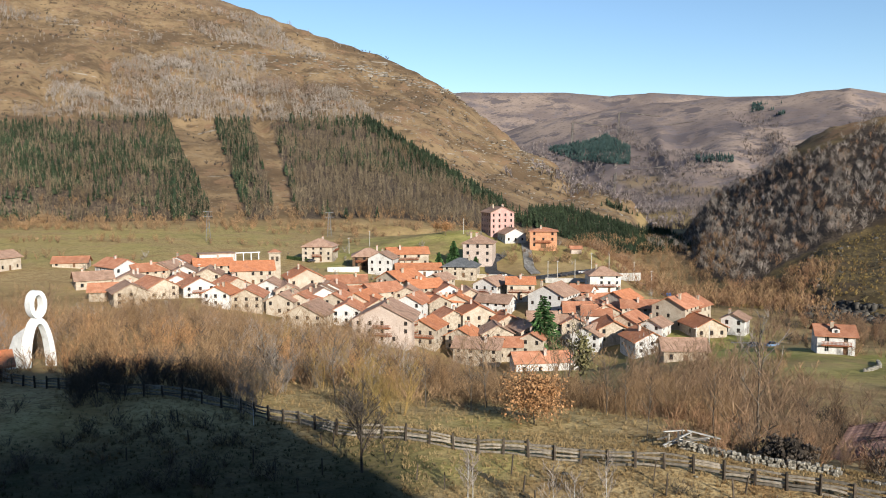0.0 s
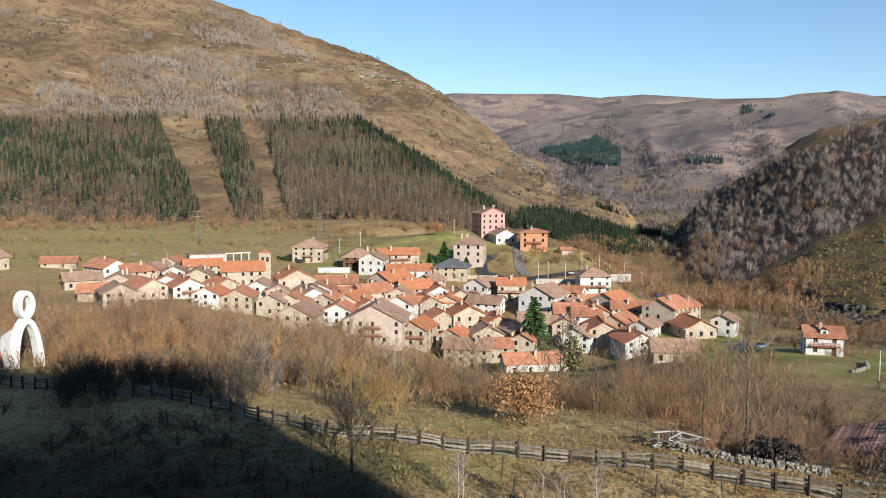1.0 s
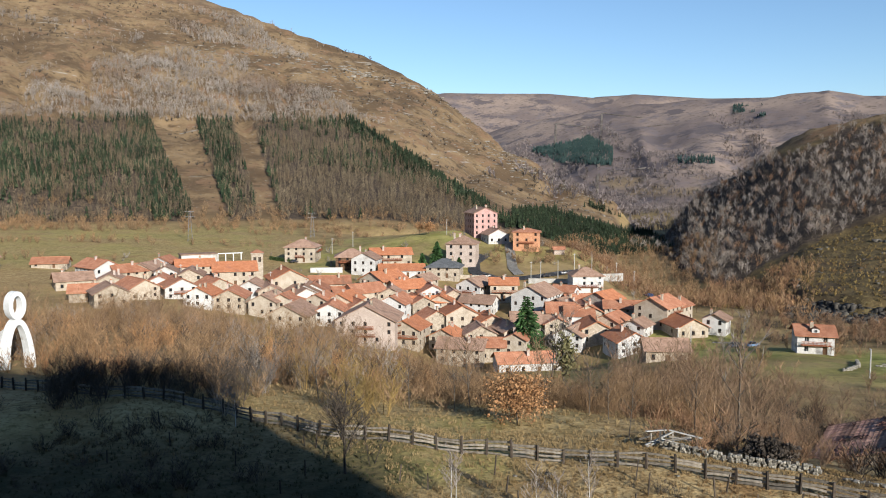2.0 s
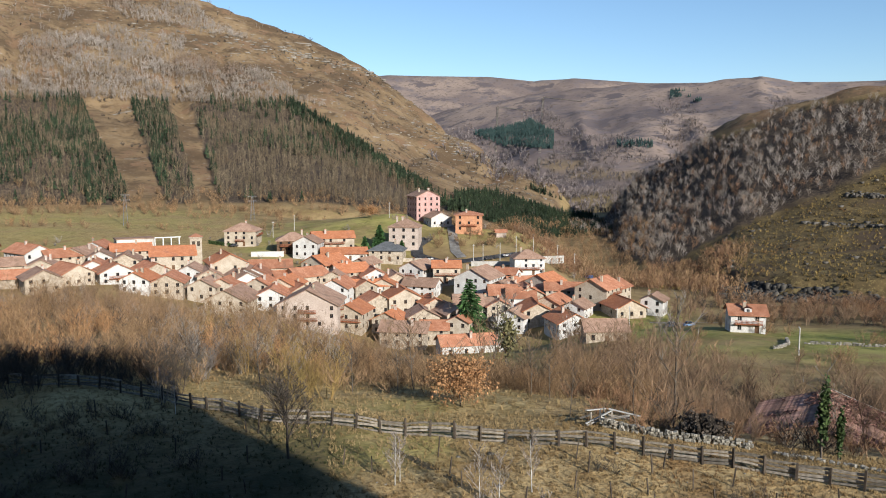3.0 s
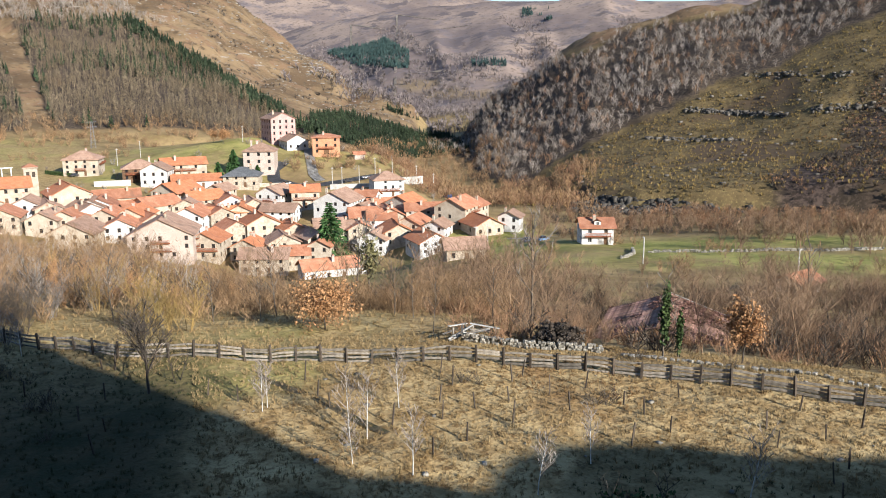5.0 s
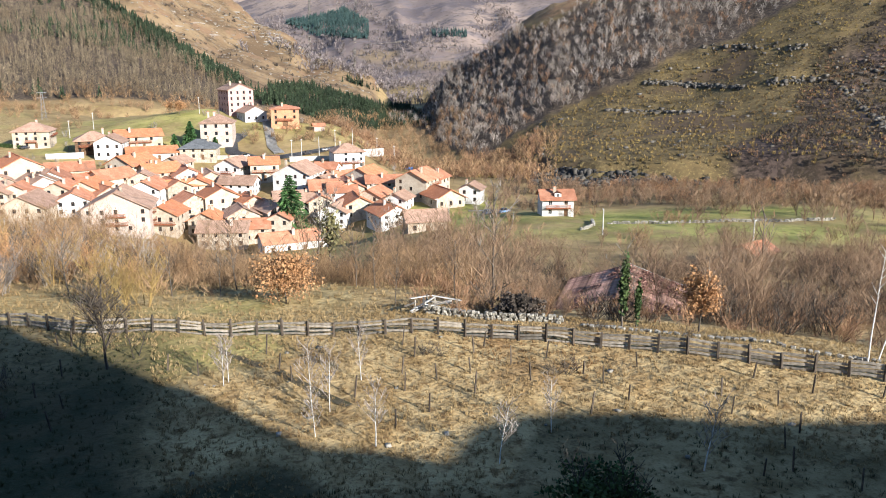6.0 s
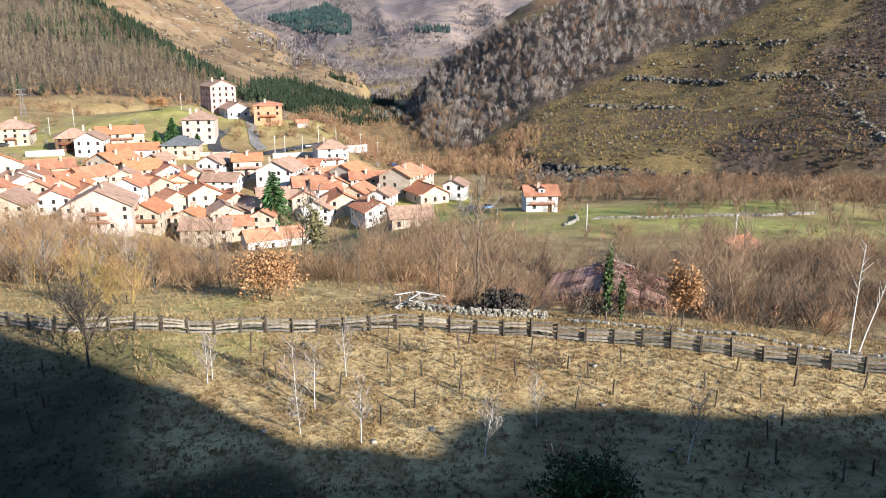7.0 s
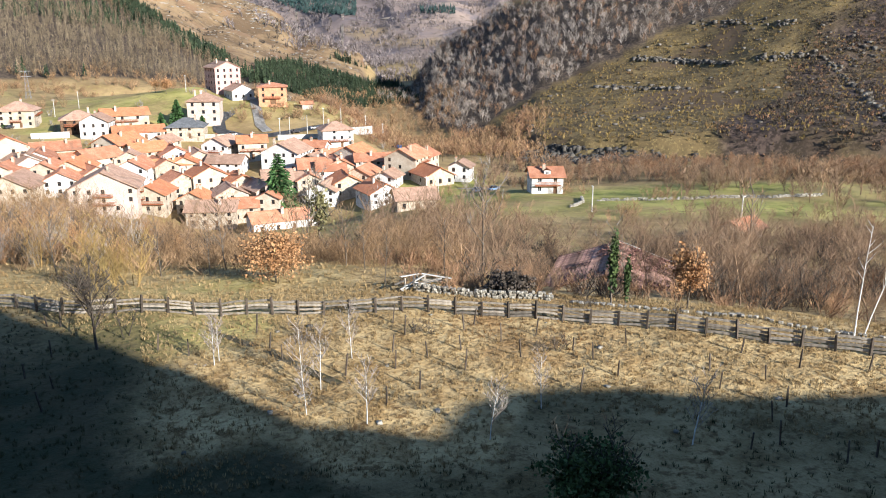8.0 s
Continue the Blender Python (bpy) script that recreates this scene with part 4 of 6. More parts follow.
SHRUBS = [shrub_template(10 + i, 4.2, 6, (11, 7), lean=0.38, wide=0.0085, reach=0.4, thick=0.008) for i in range(5)]
TALL = [shrub_template(30 + i, 7.2, 3, (14, 9), lean=0.2, wide=0.009, reach=0.34, thick=0.009) for i in range(4)]
LOW = [shrub_template(40 + i, 2.2, 7, (7, 1), lean=0.7, wide=0.018, solid=-1) for i in range(3)]
FAR_SHRUBS = [shrub_template(50 + i, 5.0, 6, (7, 1), lean=0.5, wide=0.055, thick=0.016, solid=-1) for i in range(4)]
FAR_TREES = [shrub_template(60 + i, 9.5, 1, (9, 3), lean=0.15, wide=0.105, reach=0.46, thick=0.015, solid=-1) for i in range(4)]
FAR_ROUND = [shrub_template(65 + i, 6.3, 1, (10, 4), lean=0.3, wide=0.065, reach=0.62, thick=0.014, solid=-1) for i in range(5)]
FAR_POLES = [shrub_template(70 + i, 10.0, 1, (16,), lean=0.05, wide=0.085, reach=0.27, thick=0.013, solid=-1) for i in range(4)]


HEATHER = [shrub_template(75 + i, 2.0, 4, (4,), lean=0.7, wide=0.12, thick=0.03, solid=-1) for i in range(3)]


def pine_template(seed, h):
    g = np.random.RandomState(seed)
    rows = [(0, 0, -0.5, 0, 0, h * 0.9, 0.22, 0.05)]
    blade_rows = []
    for k in range(9):
        z = h * (0.18 + 0.82 * k / 9)
        w = h * 0.21 * (1 - 0.9 * k / 9)
        for j in range(5):
            t = g.rand() * 6.283
            rr = w * (0.75 + 0.5 * g.rand())
            blade_rows.append((0, 0, z + h * 0.05, math.cos(t) * rr, math.sin(t) * rr, z - h * 0.03 + 0.3 * g.rand(), 0.10 * h * (1 - 0.6 * k / 9), 0.03))
    return join([tubes(np.array(rows)), blades(np.array(blade_rows), g.rand(45) * 0.8 + 1.2)])


PINES = [pine_template(80 + i, 10.5) for i in range(5)]


FINE = [shrub_template(20 + i, 3.9, 6, (12, 8), lean=0.42, wide=0.006, reach=0.4, thick=0.007) for i in range(4)]


TWIGGY = [shrub_template(120 + i, 6.4, 1, (17, 11, 3), lean=0.35, wide=0.006, reach=0.52, thick=0.015) for i in range(4)]
RIVER = [shrub_template(130 + i, 8.0, 2, (10, 8), lean=0.25, wide=0.045, reach=0.45, thick=0.016) for i in range(4)]


def not_near(points, gap):
    q = np.array(points)

    def ok(az, r, x, y, g):
        return np.min(np.hypot(x[:, None] - q[:, 0], y[:, None] - q[:, 1]), axis=1) > gap
    return ok


# scrub between the meadow and the village
def scrub_left(az, r, x, y, g):
    return ~((az < -25.3) & (r < 97)) & (r > 71 + 6 * soft_noise(x, y, 18, 31) + 10 * ramp(az, -12, -5)) & (r < 240 - 30 * ramp(az, -14, -24) - 80 * ramp(az, -9, -3))


def scrub_middle(az, r, x, y, g):
    open_field = (r < 73) | ((az > 13) & (r > 165)) | ((az <= 13) & (r > 112 - 40 * ramp(az, 2.5, 4) * 0.5 - 10 * soft_noise(x, y, 30, 48)))
    return ~open_field & (soft_noise(x, y, 16, 32) > -0.45)


def scrub_right(az, r, x, y, g):
    barn = (np.hypot(x - 40, y - 66.5) < 8.5) | ((np.hypot(x - 34, y - 56) < 6) & (g.rand(len(x)) < 0.7))
    return ~barn & (soft_noise(x, y, 14, 33) > -0.35) & (r < 128 + 14 * soft_noise(x, y, 20, 34) + 10 * ramp(az, 36, 44))


def river_edge(az, r, x, y, g):
    return r > 262 - 14 * ramp(az, 30, 38) + 12 * soft_noise(x, y, 30, 52)


def field_trees(az, r, x, y, g):
    return (soft_noise(x, y, 26, 54) > 0.1 - 0.5 * ramp(az, 33, 42)) & ((az > 33) | (r < 185))


def scree(az, r, x, y, g):
    return (az > 36 + (r - 345) * 0.035 + 2.5 * soft_noise(x, y, 45, 55)) & (az < 49 + 3 * soft_noise(x, y, 60, 56)) & (soft_noise(x, y, 15, 57) > -0.4)


scatter("thicket", "leafless brown hazel scrub on the slope under the village", "scrub", SHRUBS, spread(1, 300, -34, 1, 72, 240, scrub_left), M_TWIG["brown"], 1, 0.7, 1.35)
scatter("thicket", "rusty leafless bushes on the slope under the village", "scrub", SHRUBS, spread(58, 130, -34, 1, 72, 240, lambda az, r, x, y, g: scrub_left(az, r, x, y, g) & (soft_noise(x, y, 14, 73) > 0)), M_TWIG["leaf"], 59, 0.6, 1.2)
scatter("thicket", "pale grey willow scrub on the slope under the village", "scrub", SHRUBS, spread(59, 120, -34, 1, 72, 240, lambda az, r, x, y, g: scrub_left(az, r, x, y, g) & (soft_noise(x, y, 14, 74) > 0)), M_TWIG["grey"], 60, 0.6, 1.2)
scatter("thicket", "greyish leafless saplings among brown scrub", "scrub", TALL, spread(2, 70, -34, 2, 95, 230, scrub_left), M_TWIG["purple"], 2, 0.7, 1.1)
scatter("thicket", "tall brown leafless trees hiding the foot of the village", "trees", TALL, spread(17, 170, -34, 1, 150, 245, scrub_left), M_TWIG["brown"], 17, 0.75, 1.15)
scatter("thicket", "yellowing bushes among leafless scrub", "scrub", SHRUBS, [(-24, 118), (-22, 126), (-4.3, 62.8), (-5.6, 63.6), (-3.4, 64.2), (-5.0, 65), (-8, 76), (-26, 135), (-12, 80)], M_TWIG["ochre"], 3, 0.9, 1.2)
scatter("thicket", "leafless brown bushes below the village gardens", "scrub", FINE, spread(4, 200, 0, 20, 72, 225, scrub_middle), M_TWIG["brown"], 4, 0.6, 1.05)
scatter("thicket", "tall leafless trees in a hedge", "trees", TALL, spread(5, 46, 2, 22, 76, 190, scrub_middle), M_TWIG["purple"], 5, 0.7, 1.15)
scatter("thicket", "dense plum-brown bushes around the old barn", "scrub", FINE, spread(6, 260, 17, 56, 57, 140, scrub_right), M_TWIG["purple"], 6, 0.55, 1.0)
scatter("thicket", "russet leafless trees behind the stone barn", "trees", TWIGGY, spread(7, 75, 22, 56, 58, 140, scrub_right), M_TWIG["purple"], 7, 0.6, 1.0)
scatter("riverside_wood", "bare trees along the river below a rock band", "trees", RIVER, spread(8, 330, 21, 56, 252, 322), M_TWIG["purple"], 8, 0.35, 0.75)
scatter("riverside_wood", "grey bare trees along the river", "trees", RIVER, spread(9, 330, 24, 56, 250, 328, river_edge), M_TWIG["russet"], 9, 0.35, 0.7)
scatter("riverside_wood", "dark brushwood and ivy under the riverside trees", "undergrowth", FAR_SHRUBS, spread(48, 300, 22, 56, 256, 335), M_TWIG["dark"], 48, 0.35, 0.7)
scatter("field_trees", "leafless trees standing over pasture walls", "trees", RIVER, spread(49, 75, 27, 56, 140, 262, field_trees), M_TWIG["purple"], 49, 0.45, 0.9)
scatter("scree_scrub", "dark plum heather on the scree of the hillside", "heather", HEATHER, spread(50, 2600, 34, 56, 345, 680, scree), M_TWIG["dark"], 50, 0.5, 1.1)
scatter("scree_scrub", "reddish bracken on the scree of the hillside", "bracken", HEATHER, spread(51, 700, 33, 56, 345, 560, scree), M_TWIG["russet"], 51, 0.4, 0.9)
scatter("moor_shrubs", "low dark gorse dotted over the grassy hillside", "gorse", HEATHER, spread(52, 1300, 20, 56, 345, 700, lambda az, r, x, y, g: (right_grass(az, r) > 0.5) & (soft_noise(x, y, 28, 53) > -0.1)), M_TWIG["dark"], 52, 0.35, 0.85)
scatter("hedge", "low bushes between pastures", "hedge", FAR_SHRUBS, spread(10, 60, 26, 52, 240, 275, lambda az, r, x, y, g: soft_noise(x, y, 24, 35) > 0.0), M_TWIG["brown"], 10, 0.4, 0.8)
scatter("slope_scrub", "russet scrub on the slope beside the gorge", "scrub", FAR_SHRUBS, spread(11, 420, 10, 25, 335, 500, lambda az, r, x, y, g: r > 345 + 40 * ramp(az, 14, 9)), M_TWIG["russet"], 11, 0.7, 1.4)
scatter("slope_scrub", "grey-brown scrub in the gorge", "scrub", FAR_TREES, spread(12, 240, 15, 26, 320, 460), M_TWIG["brown"], 12, 0.5, 0.9)
scatter("foot_scrub", "brown leafless scrub at the foot of the mountain", "scrub", FAR_SHRUBS, spread(13, 620, -36, 9, 540, 640), M_TWIG["brown"], 13, 0.6, 1.25)
scatter("foot_scrub", "grey leafless hedges between hay meadows", "hedge", FAR_SHRUBS, spread(14, 260, -36, -6, 400, 600, lambda az, r, x, y, g: np.abs(np.sin(r / 21 + az * 0.1)) > 0.93), M_TWIG["brown"], 14, 0.5, 1.0)
scatter("gorge_scrub", "brown scrub and bare trees on the floor of the gorge", "scrub", FAR_ROUND, spread(60, 700, 9, 20, 440, 900, lambda az, r, x, y, g: el_of(x, y) < -4.2), M_TWIG["brown"], 61, 0.5, 1.1)
scatter("garden_scrub", "bushes and small trees between village houses", "scrub", FAR_SHRUBS, spread(15, 110, -25, 18, 255, 420), M_TWIG["grey"], 15, 0.35, 0.8)
scatter("garden_scrub", "leafless bushes on the knoll beside the upper houses", "scrub", FAR_SHRUBS, spread(16, 90, 4.5, 12, 370, 430), M_TWIG["brown"], 16, 0.4, 0.9)


scatter("undergrowth", "low brambles and dead bracken at the edge of the scrub", "undergrowth", LOW, spread(18, 330, -34, 20, 66, 112, lambda az, r, x, y, g: r > 70 + 7 * soft_noise(x, y, 9, 36) + 4 * (az < -8)), M_TWIG["brown"], 18, 0.5, 1.2)
# Dark plants put shadow between and beneath the thickets.
scatter("undergrowth", "dark low growth standing in for shadow gaps under leafless scrub", "undergrowth", LOW, spread(53, 620, -34, 20, 74, 235, lambda az, r, x, y, g: (scrub_left(az, r, x, y, g) | (az > 0) & scrub_middle(az, r, x, y, g)) & (soft_noise(x, y, 13, 58) > 0.0)), M_TWIG["dark"], 53, 0.7, 1.5)
scatter("undergrowth", "dark low growth standing in for shadow gaps around the old barn", "undergrowth", LOW, spread(54, 300, 18, 56, 58, 138, lambda az, r, x, y, g: scrub_right(az, r, x, y, g) & (soft_noise(x, y, 8, 59) > -0.1)), M_TWIG["dark"], 54, 0.6, 1.4)
# Added twig heaps draw the dark shadows and hollows of the meadow.
scatter("cut_brush", "small dark twig heaps standing in for shadows and hollows in the meadow", "brushwood", LOW, [(13.2, 44.5), (14.1, 44.1), (19.5, 39.5), (20.2, 39.3), (21, 39.8), (25.5, 45.5), (26.1, 45.8), (29.5, 41.5), (7.5, 47.5)], M_TWIG["dark"], 55, 0.3, 0.55, 0.05)
scatter("undergrowth", "low russet brambles along the stony field edge", "undergrowth", LOW, spread(19, 260, 14, 56, 54, 95, lambda az, r, x, y, g: r > 57 + 4 * soft_noise(x, y, 9, 37)), M_TWIG["russet"], 19, 0.4, 1.0)
# Dark twig colour deepens the shade along this part of the fence.
scatter("shaded_scrub", "leafless thorn bushes along the fence, coloured dark for its shade", "scrub", SHRUBS, spread(45, 60, -25.5, -13, 66, 76), M_TWIG["dark"], 45, 0.45, 0.85)
scatter("shaded_scrub", "brambles and dead stalks coloured dark for the shaded meadow corner", "undergrowth", LOW, spread(46, 130, -36, -12, 44, 68, lambda az, r, x, y, g: np.abs(r - 63) > 2.5), M_TWIG["dark"], 46, 0.25, 0.7)
scatter("pasture_bushes", "scattered bushes over the green pastures", "bushes", LOW, spread(43, 130, 15, 54, 140, 262, lambda az, r, x, y, g: soft_noise(x, y, 17, 38) > 0.05), M_TWIG["brown"], 43, 0.8, 2.0)
scatter("heath_shrubs", "dark heather and gorse on the open mountainside", "heather", HEATHER, spread(44, 1100, -34, 13, 700, 1430, lambda az, r, x, y, g: soft_noise(x, y, 45, 39) > 0.0), M_TWIG["dark"], 44, 0.8, 2.0)


# the woods on the left mountain
def plantation(az, r, x, y, g):
    el = el_of(x, y)
    top = np.interp(az, (-36, -28, -18.6, -15.9, -5.3, 3.8, 6), (2.9, 3.1, 4.1, 3.6, 4.1, -1.8, -3)) + 0.25 * soft_noise(x, y, 30, 41)
    gap1 = np.abs(az - np.interp(el, (-3, 4), (-14.6, -17.2))) < np.interp(el, (-3, 4), (1.1, 1.5))
    gap2 = np.abs(az - np.interp(el, (-3, 4), (-10.8, -12.6))) < 0.7
    return (el < top) & (el > -3.6) & ~gap1 & ~gap2 & (r > 600)


def pines_only(az, r, x, y, g):
    el = el_of(x, y)
    top = np.interp(az, (-36, -28, -18.6, -15.9, -5.3, 3.8, 6), (2.9, 3.1, 4.1, 3.6, 4.1, -1.8, -3))
    edge = np.abs(el - top) < np.interp(az, (-8, -5), (0.5, 0.75))
    dense = np.interp(az, (-30, -20, -18, -15, -12, -8, -6), (0.35, 0.45, 0.8, 0.7, 0.3, 0.1, 0.05)) + 0.45 * soft_noise(x, y, 90, 42)
    left_of_gap = (az > -19) & (az < -16.2) | (az > -15.5) & (az < -13.5) | (az > -12) & (az < -10.3) & (el < 0.5)
    return plantation(az, r, x, y, g) & ((g.rand(len(az)) < dense) | (edge & (az > -7.5)) | (left_of_gap & (g.rand(len(az)) < 0.7)))


scatter("pine_plantation", "dark green pine plantation in stripes on the mountainside", "pine wood", PINES, spread(20, 5200, -36, 7, 600, 1150, pines_only), M_PINE, 20, 0.65, 1.15)
scatter("larch_wood", "bare brown larches among the plantation", "wood", FAR_POLES, spread(21, 6500, -36, 5, 600, 1150, lambda az, r, x, y, g: plantation(az, r, x, y, g) & (el_of(x, y) < np.interp(az, (-6, 4), (4, -2.6)))), M_TWIG["larch"], 21, 0.7, 1.2)
def high_wood(az, r, x, y, g):
    el = el_of(x, y)
    top = np.interp(az, (-36, -27, -24.5, -20, -16, -12, -9, -6, -3, 0), (5.0, 5.6, 6.6, 8.3, 8.2, 7.4, 6.2, 5.0, 4.6, 3)) + 0.9 * soft_noise(x, y, 70, 43)
    mass = (el > 3.7) & (el < top) & (soft_noise(x, y, 45, 44) > -0.85 + 0.7 * (az < -22))
    strays = (el > 7) & (soft_noise(x * 0.6 + y * 0.4, y, 60, 63) > 0.38 - 0.3 * ((az < -20) & (el > 9.5)))
    return mass | (strays & (az < -8))


scatter("bare_wood", "pale leafless wood high on the brown mountain", "wood", FAR_TREES, spread(22, 5600, -36, -1, 900, 1430, high_wood), M_TWIG["pale"], 22, 0.55, 1.0)
scatter("bare_wood", "scattered pale trees along the mountain ridge", "trees", FAR_TREES, spread(23, 260, -34, -6, 1150, 1490, lambda az, r, x, y, g: soft_noise(x, y, 70, 45) > 0.1), M_TWIG["ash"], 23, 0.4, 0.75)


scatter("pine_plantation", "solid dark belt of pines along the edge of the plantation", "pine wood", PINES, spread(57, 900, -6.2, 4.2, 600, 1150, lambda az, r, x, y, g: (az > -5.4) & (np.abs(el_of(x, y) - np.interp(az, (-5.3, 3.8), (3.65, -2.2))) < 0.5)), M_PINE, 58, 0.7, 1.0)


# pines on the spur beyond the village
def spur(az, r, x, y, g):
    el = el_of(x, y)
    top = np.interp(az, (6, 9, 9.8, 11.5, 15.5, 17), (-2.2, -2.1, -2.7, -1.6, -3.7, -4.8))
    scar = np.abs(el - np.interp(az, (9, 14), (-1.9, -3.2))) < 0.42 * ramp(az, 8.5, 9.5)
    return (el < top) & (el > np.interp(az, (6, 9, 11, 14, 16), (-3.3, -4.4, -5.2, -5.3, -5))) & ~scar & (r > 610)


scatter("pine_plantation", "green pine wood on a spur beyond the hilltop houses", "pine wood", PINES, spread(24, 2300, 6, 17, 610, 1150, spur), M_PINE, 24, 0.5, 0.8)


# the wood on the right hill
def right_wood(az, r, x, y, g):
    el = el_of(x, y)
    line = np.interp(az, (14, 16.3, 17.9, 20.3, 21.8, 23.7, 25.6, 29.3, 31.4, 34.4, 37, 39.2, 41.2, 55), (-5, -4.9, -6.5, -7.1, -6.5, -5.2, -4.0, -2.3, -1.4, 0.1, 0.9, 2.3, 3.4, 6))
    top = np.interp(az, WOOD_TOP[0], WOOD_TOP[1]) + 0.5 * soft_noise(x, y, 40, 62)
    return (el > line + 0.25 * soft_noise(x, y, 25, 46)) & (el < top) & (r > 400) & (az > 14.2)


scatter("hill_wood", "bare grey wood over the whole flank of a hill", "wood", FAR_ROUND, spread(25, 2300, 14, 56, 420, 900, right_wood), M_TWIG["ash"], 25, 0.6, 1.1)
scatter("hill_wood", "bare russet wood over the whole flank of a hill", "wood", FAR_ROUND, spread(26, 1000, 14, 56, 420, 900, right_wood), M_TWIG["russet"], 26, 0.5, 0.95)
# Dark trees and shrubs here paint the shadow gaps of the wood.
scatter("hill_wood", "leafless trees coloured dark as shadow between paler ones on the hill", "wood", FAR_ROUND, spread(55, 330, 14, 56, 420, 900, right_wood), M_TWIG["dark"], 56, 0.6, 1.0)
scatter("hill_wood", "dark undergrowth standing in for shadow in the hill wood", "undergrowth", FAR_SHRUBS, spread(27, 700, 14, 56, 420, 900, lambda az, r, x, y, g: right_wood(az, r, x, y, g) & (soft_noise(x, y, 35, 64) > 0)), M_TWIG["dark"], 27, 0.6, 1.1)
def pine_blocks(az, r, x, y, g):
    """Dark blocks with straight edges on the far moor."""
    el = el_of(x, y)
    big = (el > np.interp(az, (7.3, 9.5, 12.5), (1.9, 1.0, 0.9))) & (el < np.interp(az, (7.3, 10.5, 11.2, 12.9), (2.0, 2.6, 2.9, 2.0))) & (az > 7.3) & (az < 12.9)
    strip_block = (np.abs(el - 1.2) < 0.22) & (az > 17.2) & (az < 19.6)
    upper = (el > 4.0) & (el < 4.75) & (az > 20.6) & (az < 22.6) & (soft_noise(x, y, 60, 65) > -0.35)
    return big | strip_block | upper


def far_gullies(az, r, x, y, g):
    """Woods in the gullies and on the lower slopes of the far valley."""
    el = el_of(x, y)
    gully = np.abs(soft_noise(az * 40 + r * 0.2, r * 0.12, 90, 66)) < 0.2
    low = (el < np.interp(az, (5, 12, 16, 19, 26), (0.8, 1.2, 1.8, 1.5, 2.2))) & (soft_noise(x, y, 120, 67) > -0.25)
    return (gully & (el < 4.2)) | low | ((az > 20) & (az < 22.5) & (el > 1.5) & (el < 4.3) & (soft_noise(x, y, 50, 68) > -0.2))


FAR_BUSHES = [shrub_template(160 + i, 9.0, 2, (6,), lean=0.4, wide=0.32, reach=0.5, thick=0.03, solid=-1) for i in range(4)]
scatter("far_pine_wood", "distant dark pine blocks on the moor, tinted pale and blue for haze", "pine wood", PINES, spread(28, 9000, 7, 23, 1600, 3000, pine_blocks), M_FAR_PINE, 28, 0.9, 1.4)
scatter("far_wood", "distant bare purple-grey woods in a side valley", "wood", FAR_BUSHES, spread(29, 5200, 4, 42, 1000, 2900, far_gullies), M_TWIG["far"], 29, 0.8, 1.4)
scatter("far_wood", "distant dark leafless thickets in a side valley", "wood", FAR_BUSHES, spread(56, 1800, 4, 42, 1000, 2700, far_gullies), M_TWIG["dark"], 57, 0.6, 1.1)


# heather and tussocks on the open hill, tufts on the meadow
def tuft_template(seed, h, n, w):
    g = np.random.RandomState(seed)
    t, k = g.rand(n) * 6.283, 0.3 + 0.7 * g.rand(n)
    p = np.stack([np.cos(t) * 0.12 * h, np.sin(t) * 0.12 * h, np.zeros(n) - 0.05], 1)
    q = np.stack([np.cos(t) * k * h * 0.7, np.sin(t) * k * h * 0.7, h * (1.1 - 0.6 * k)], 1)
    return blades(np.hstack([p, q, np.full((n, 1), w), np.full((n, 1), w * 0.2)]), g.rand(n) * 6.28)


TUFTS = [tuft_template(90 + i, 0.24, 9, 0.018) for i in range(5)]
M_STRAW = mottled("dry_grass_blades", (0.235, 0.158, 0.07), (0.38, 0.28, 0.14), 0.2, (0.21, 0.12, 0.052), island=0.35)
M_MOOR = mottled("moor_tussock", (0.16, 0.11, 0.04), (0.31, 0.22, 0.08), 0.05, (0.19, 0.105, 0.05), island=0.4)
scatter("meadow_grass", "trodden tufts of straw-dry grass on the meadow", "grass", TUFTS, spread(30, 12000, -8, 55, 31, 60, lambda az, r, x, y, g: ((az > -3) & ((az < 24) | (r > 37.5))) | (r > 52)), M_STRAW, 30, 0.6, 1.2, 0.02)
TUSSOCKS = [tuft_template(95 + i, 1.3, 9, 0.14) for i in range(4)]
scatter("moor_tussocks", "ochre and dark tussocks on the grassy hillside", "tussocks", TUSSOCKS, spread(31, 6500, 20, 56, 350, 780, lambda az, r, x, y, g: right_grass(az, r) > 0.5), M_MOOR, 31, 0.6, 1.35, 0.05)

scatter("meadow_grass", "yellowed grass tufts on the slope behind the fence", "grass", TUFTS, spread(33, 5000, -26, 22, 54, 90), M_STRAW, 33, 0.7, 1.5, 0.02)
# Grass blades coloured dark for the shade lying on the bank.
M_GRASS = mottled("shade_dark_grass", (0.035, 0.044, 0.016), (0.075, 0.068, 0.03), 0.3, (0.10, 0.075, 0.036), island=0.35)
scatter("bank_grass", "green grass tufts on the bank, coloured dark for its shade", "grass", TUFTS, spread(32, 3500, -32, 52, 26, 60, lambda az, r, x, y, g: (r < 32) | (az < -2) | ((az > 25) & (r < 38))), M_GRASS, 32, 0.6, 1.2, 0.02)

ground()

# ---- along the meadow: fence, stakes, stone wall ----
def height_at(x, y):
    return float(land(x, y))


def curve_points(nodes, step):
    """Even steps along a line through the nodes."""
    p = np.array(nodes, float)
    d = np.concatenate([[0], np.cumsum(np.hypot(*np.diff(p, axis=0).T))])
    s = np.arange(0, d[-1], step)
    return np.stack([np.interp(s, d, p[:, 0]), np.interp(s, d, p[:, 1])], 1)


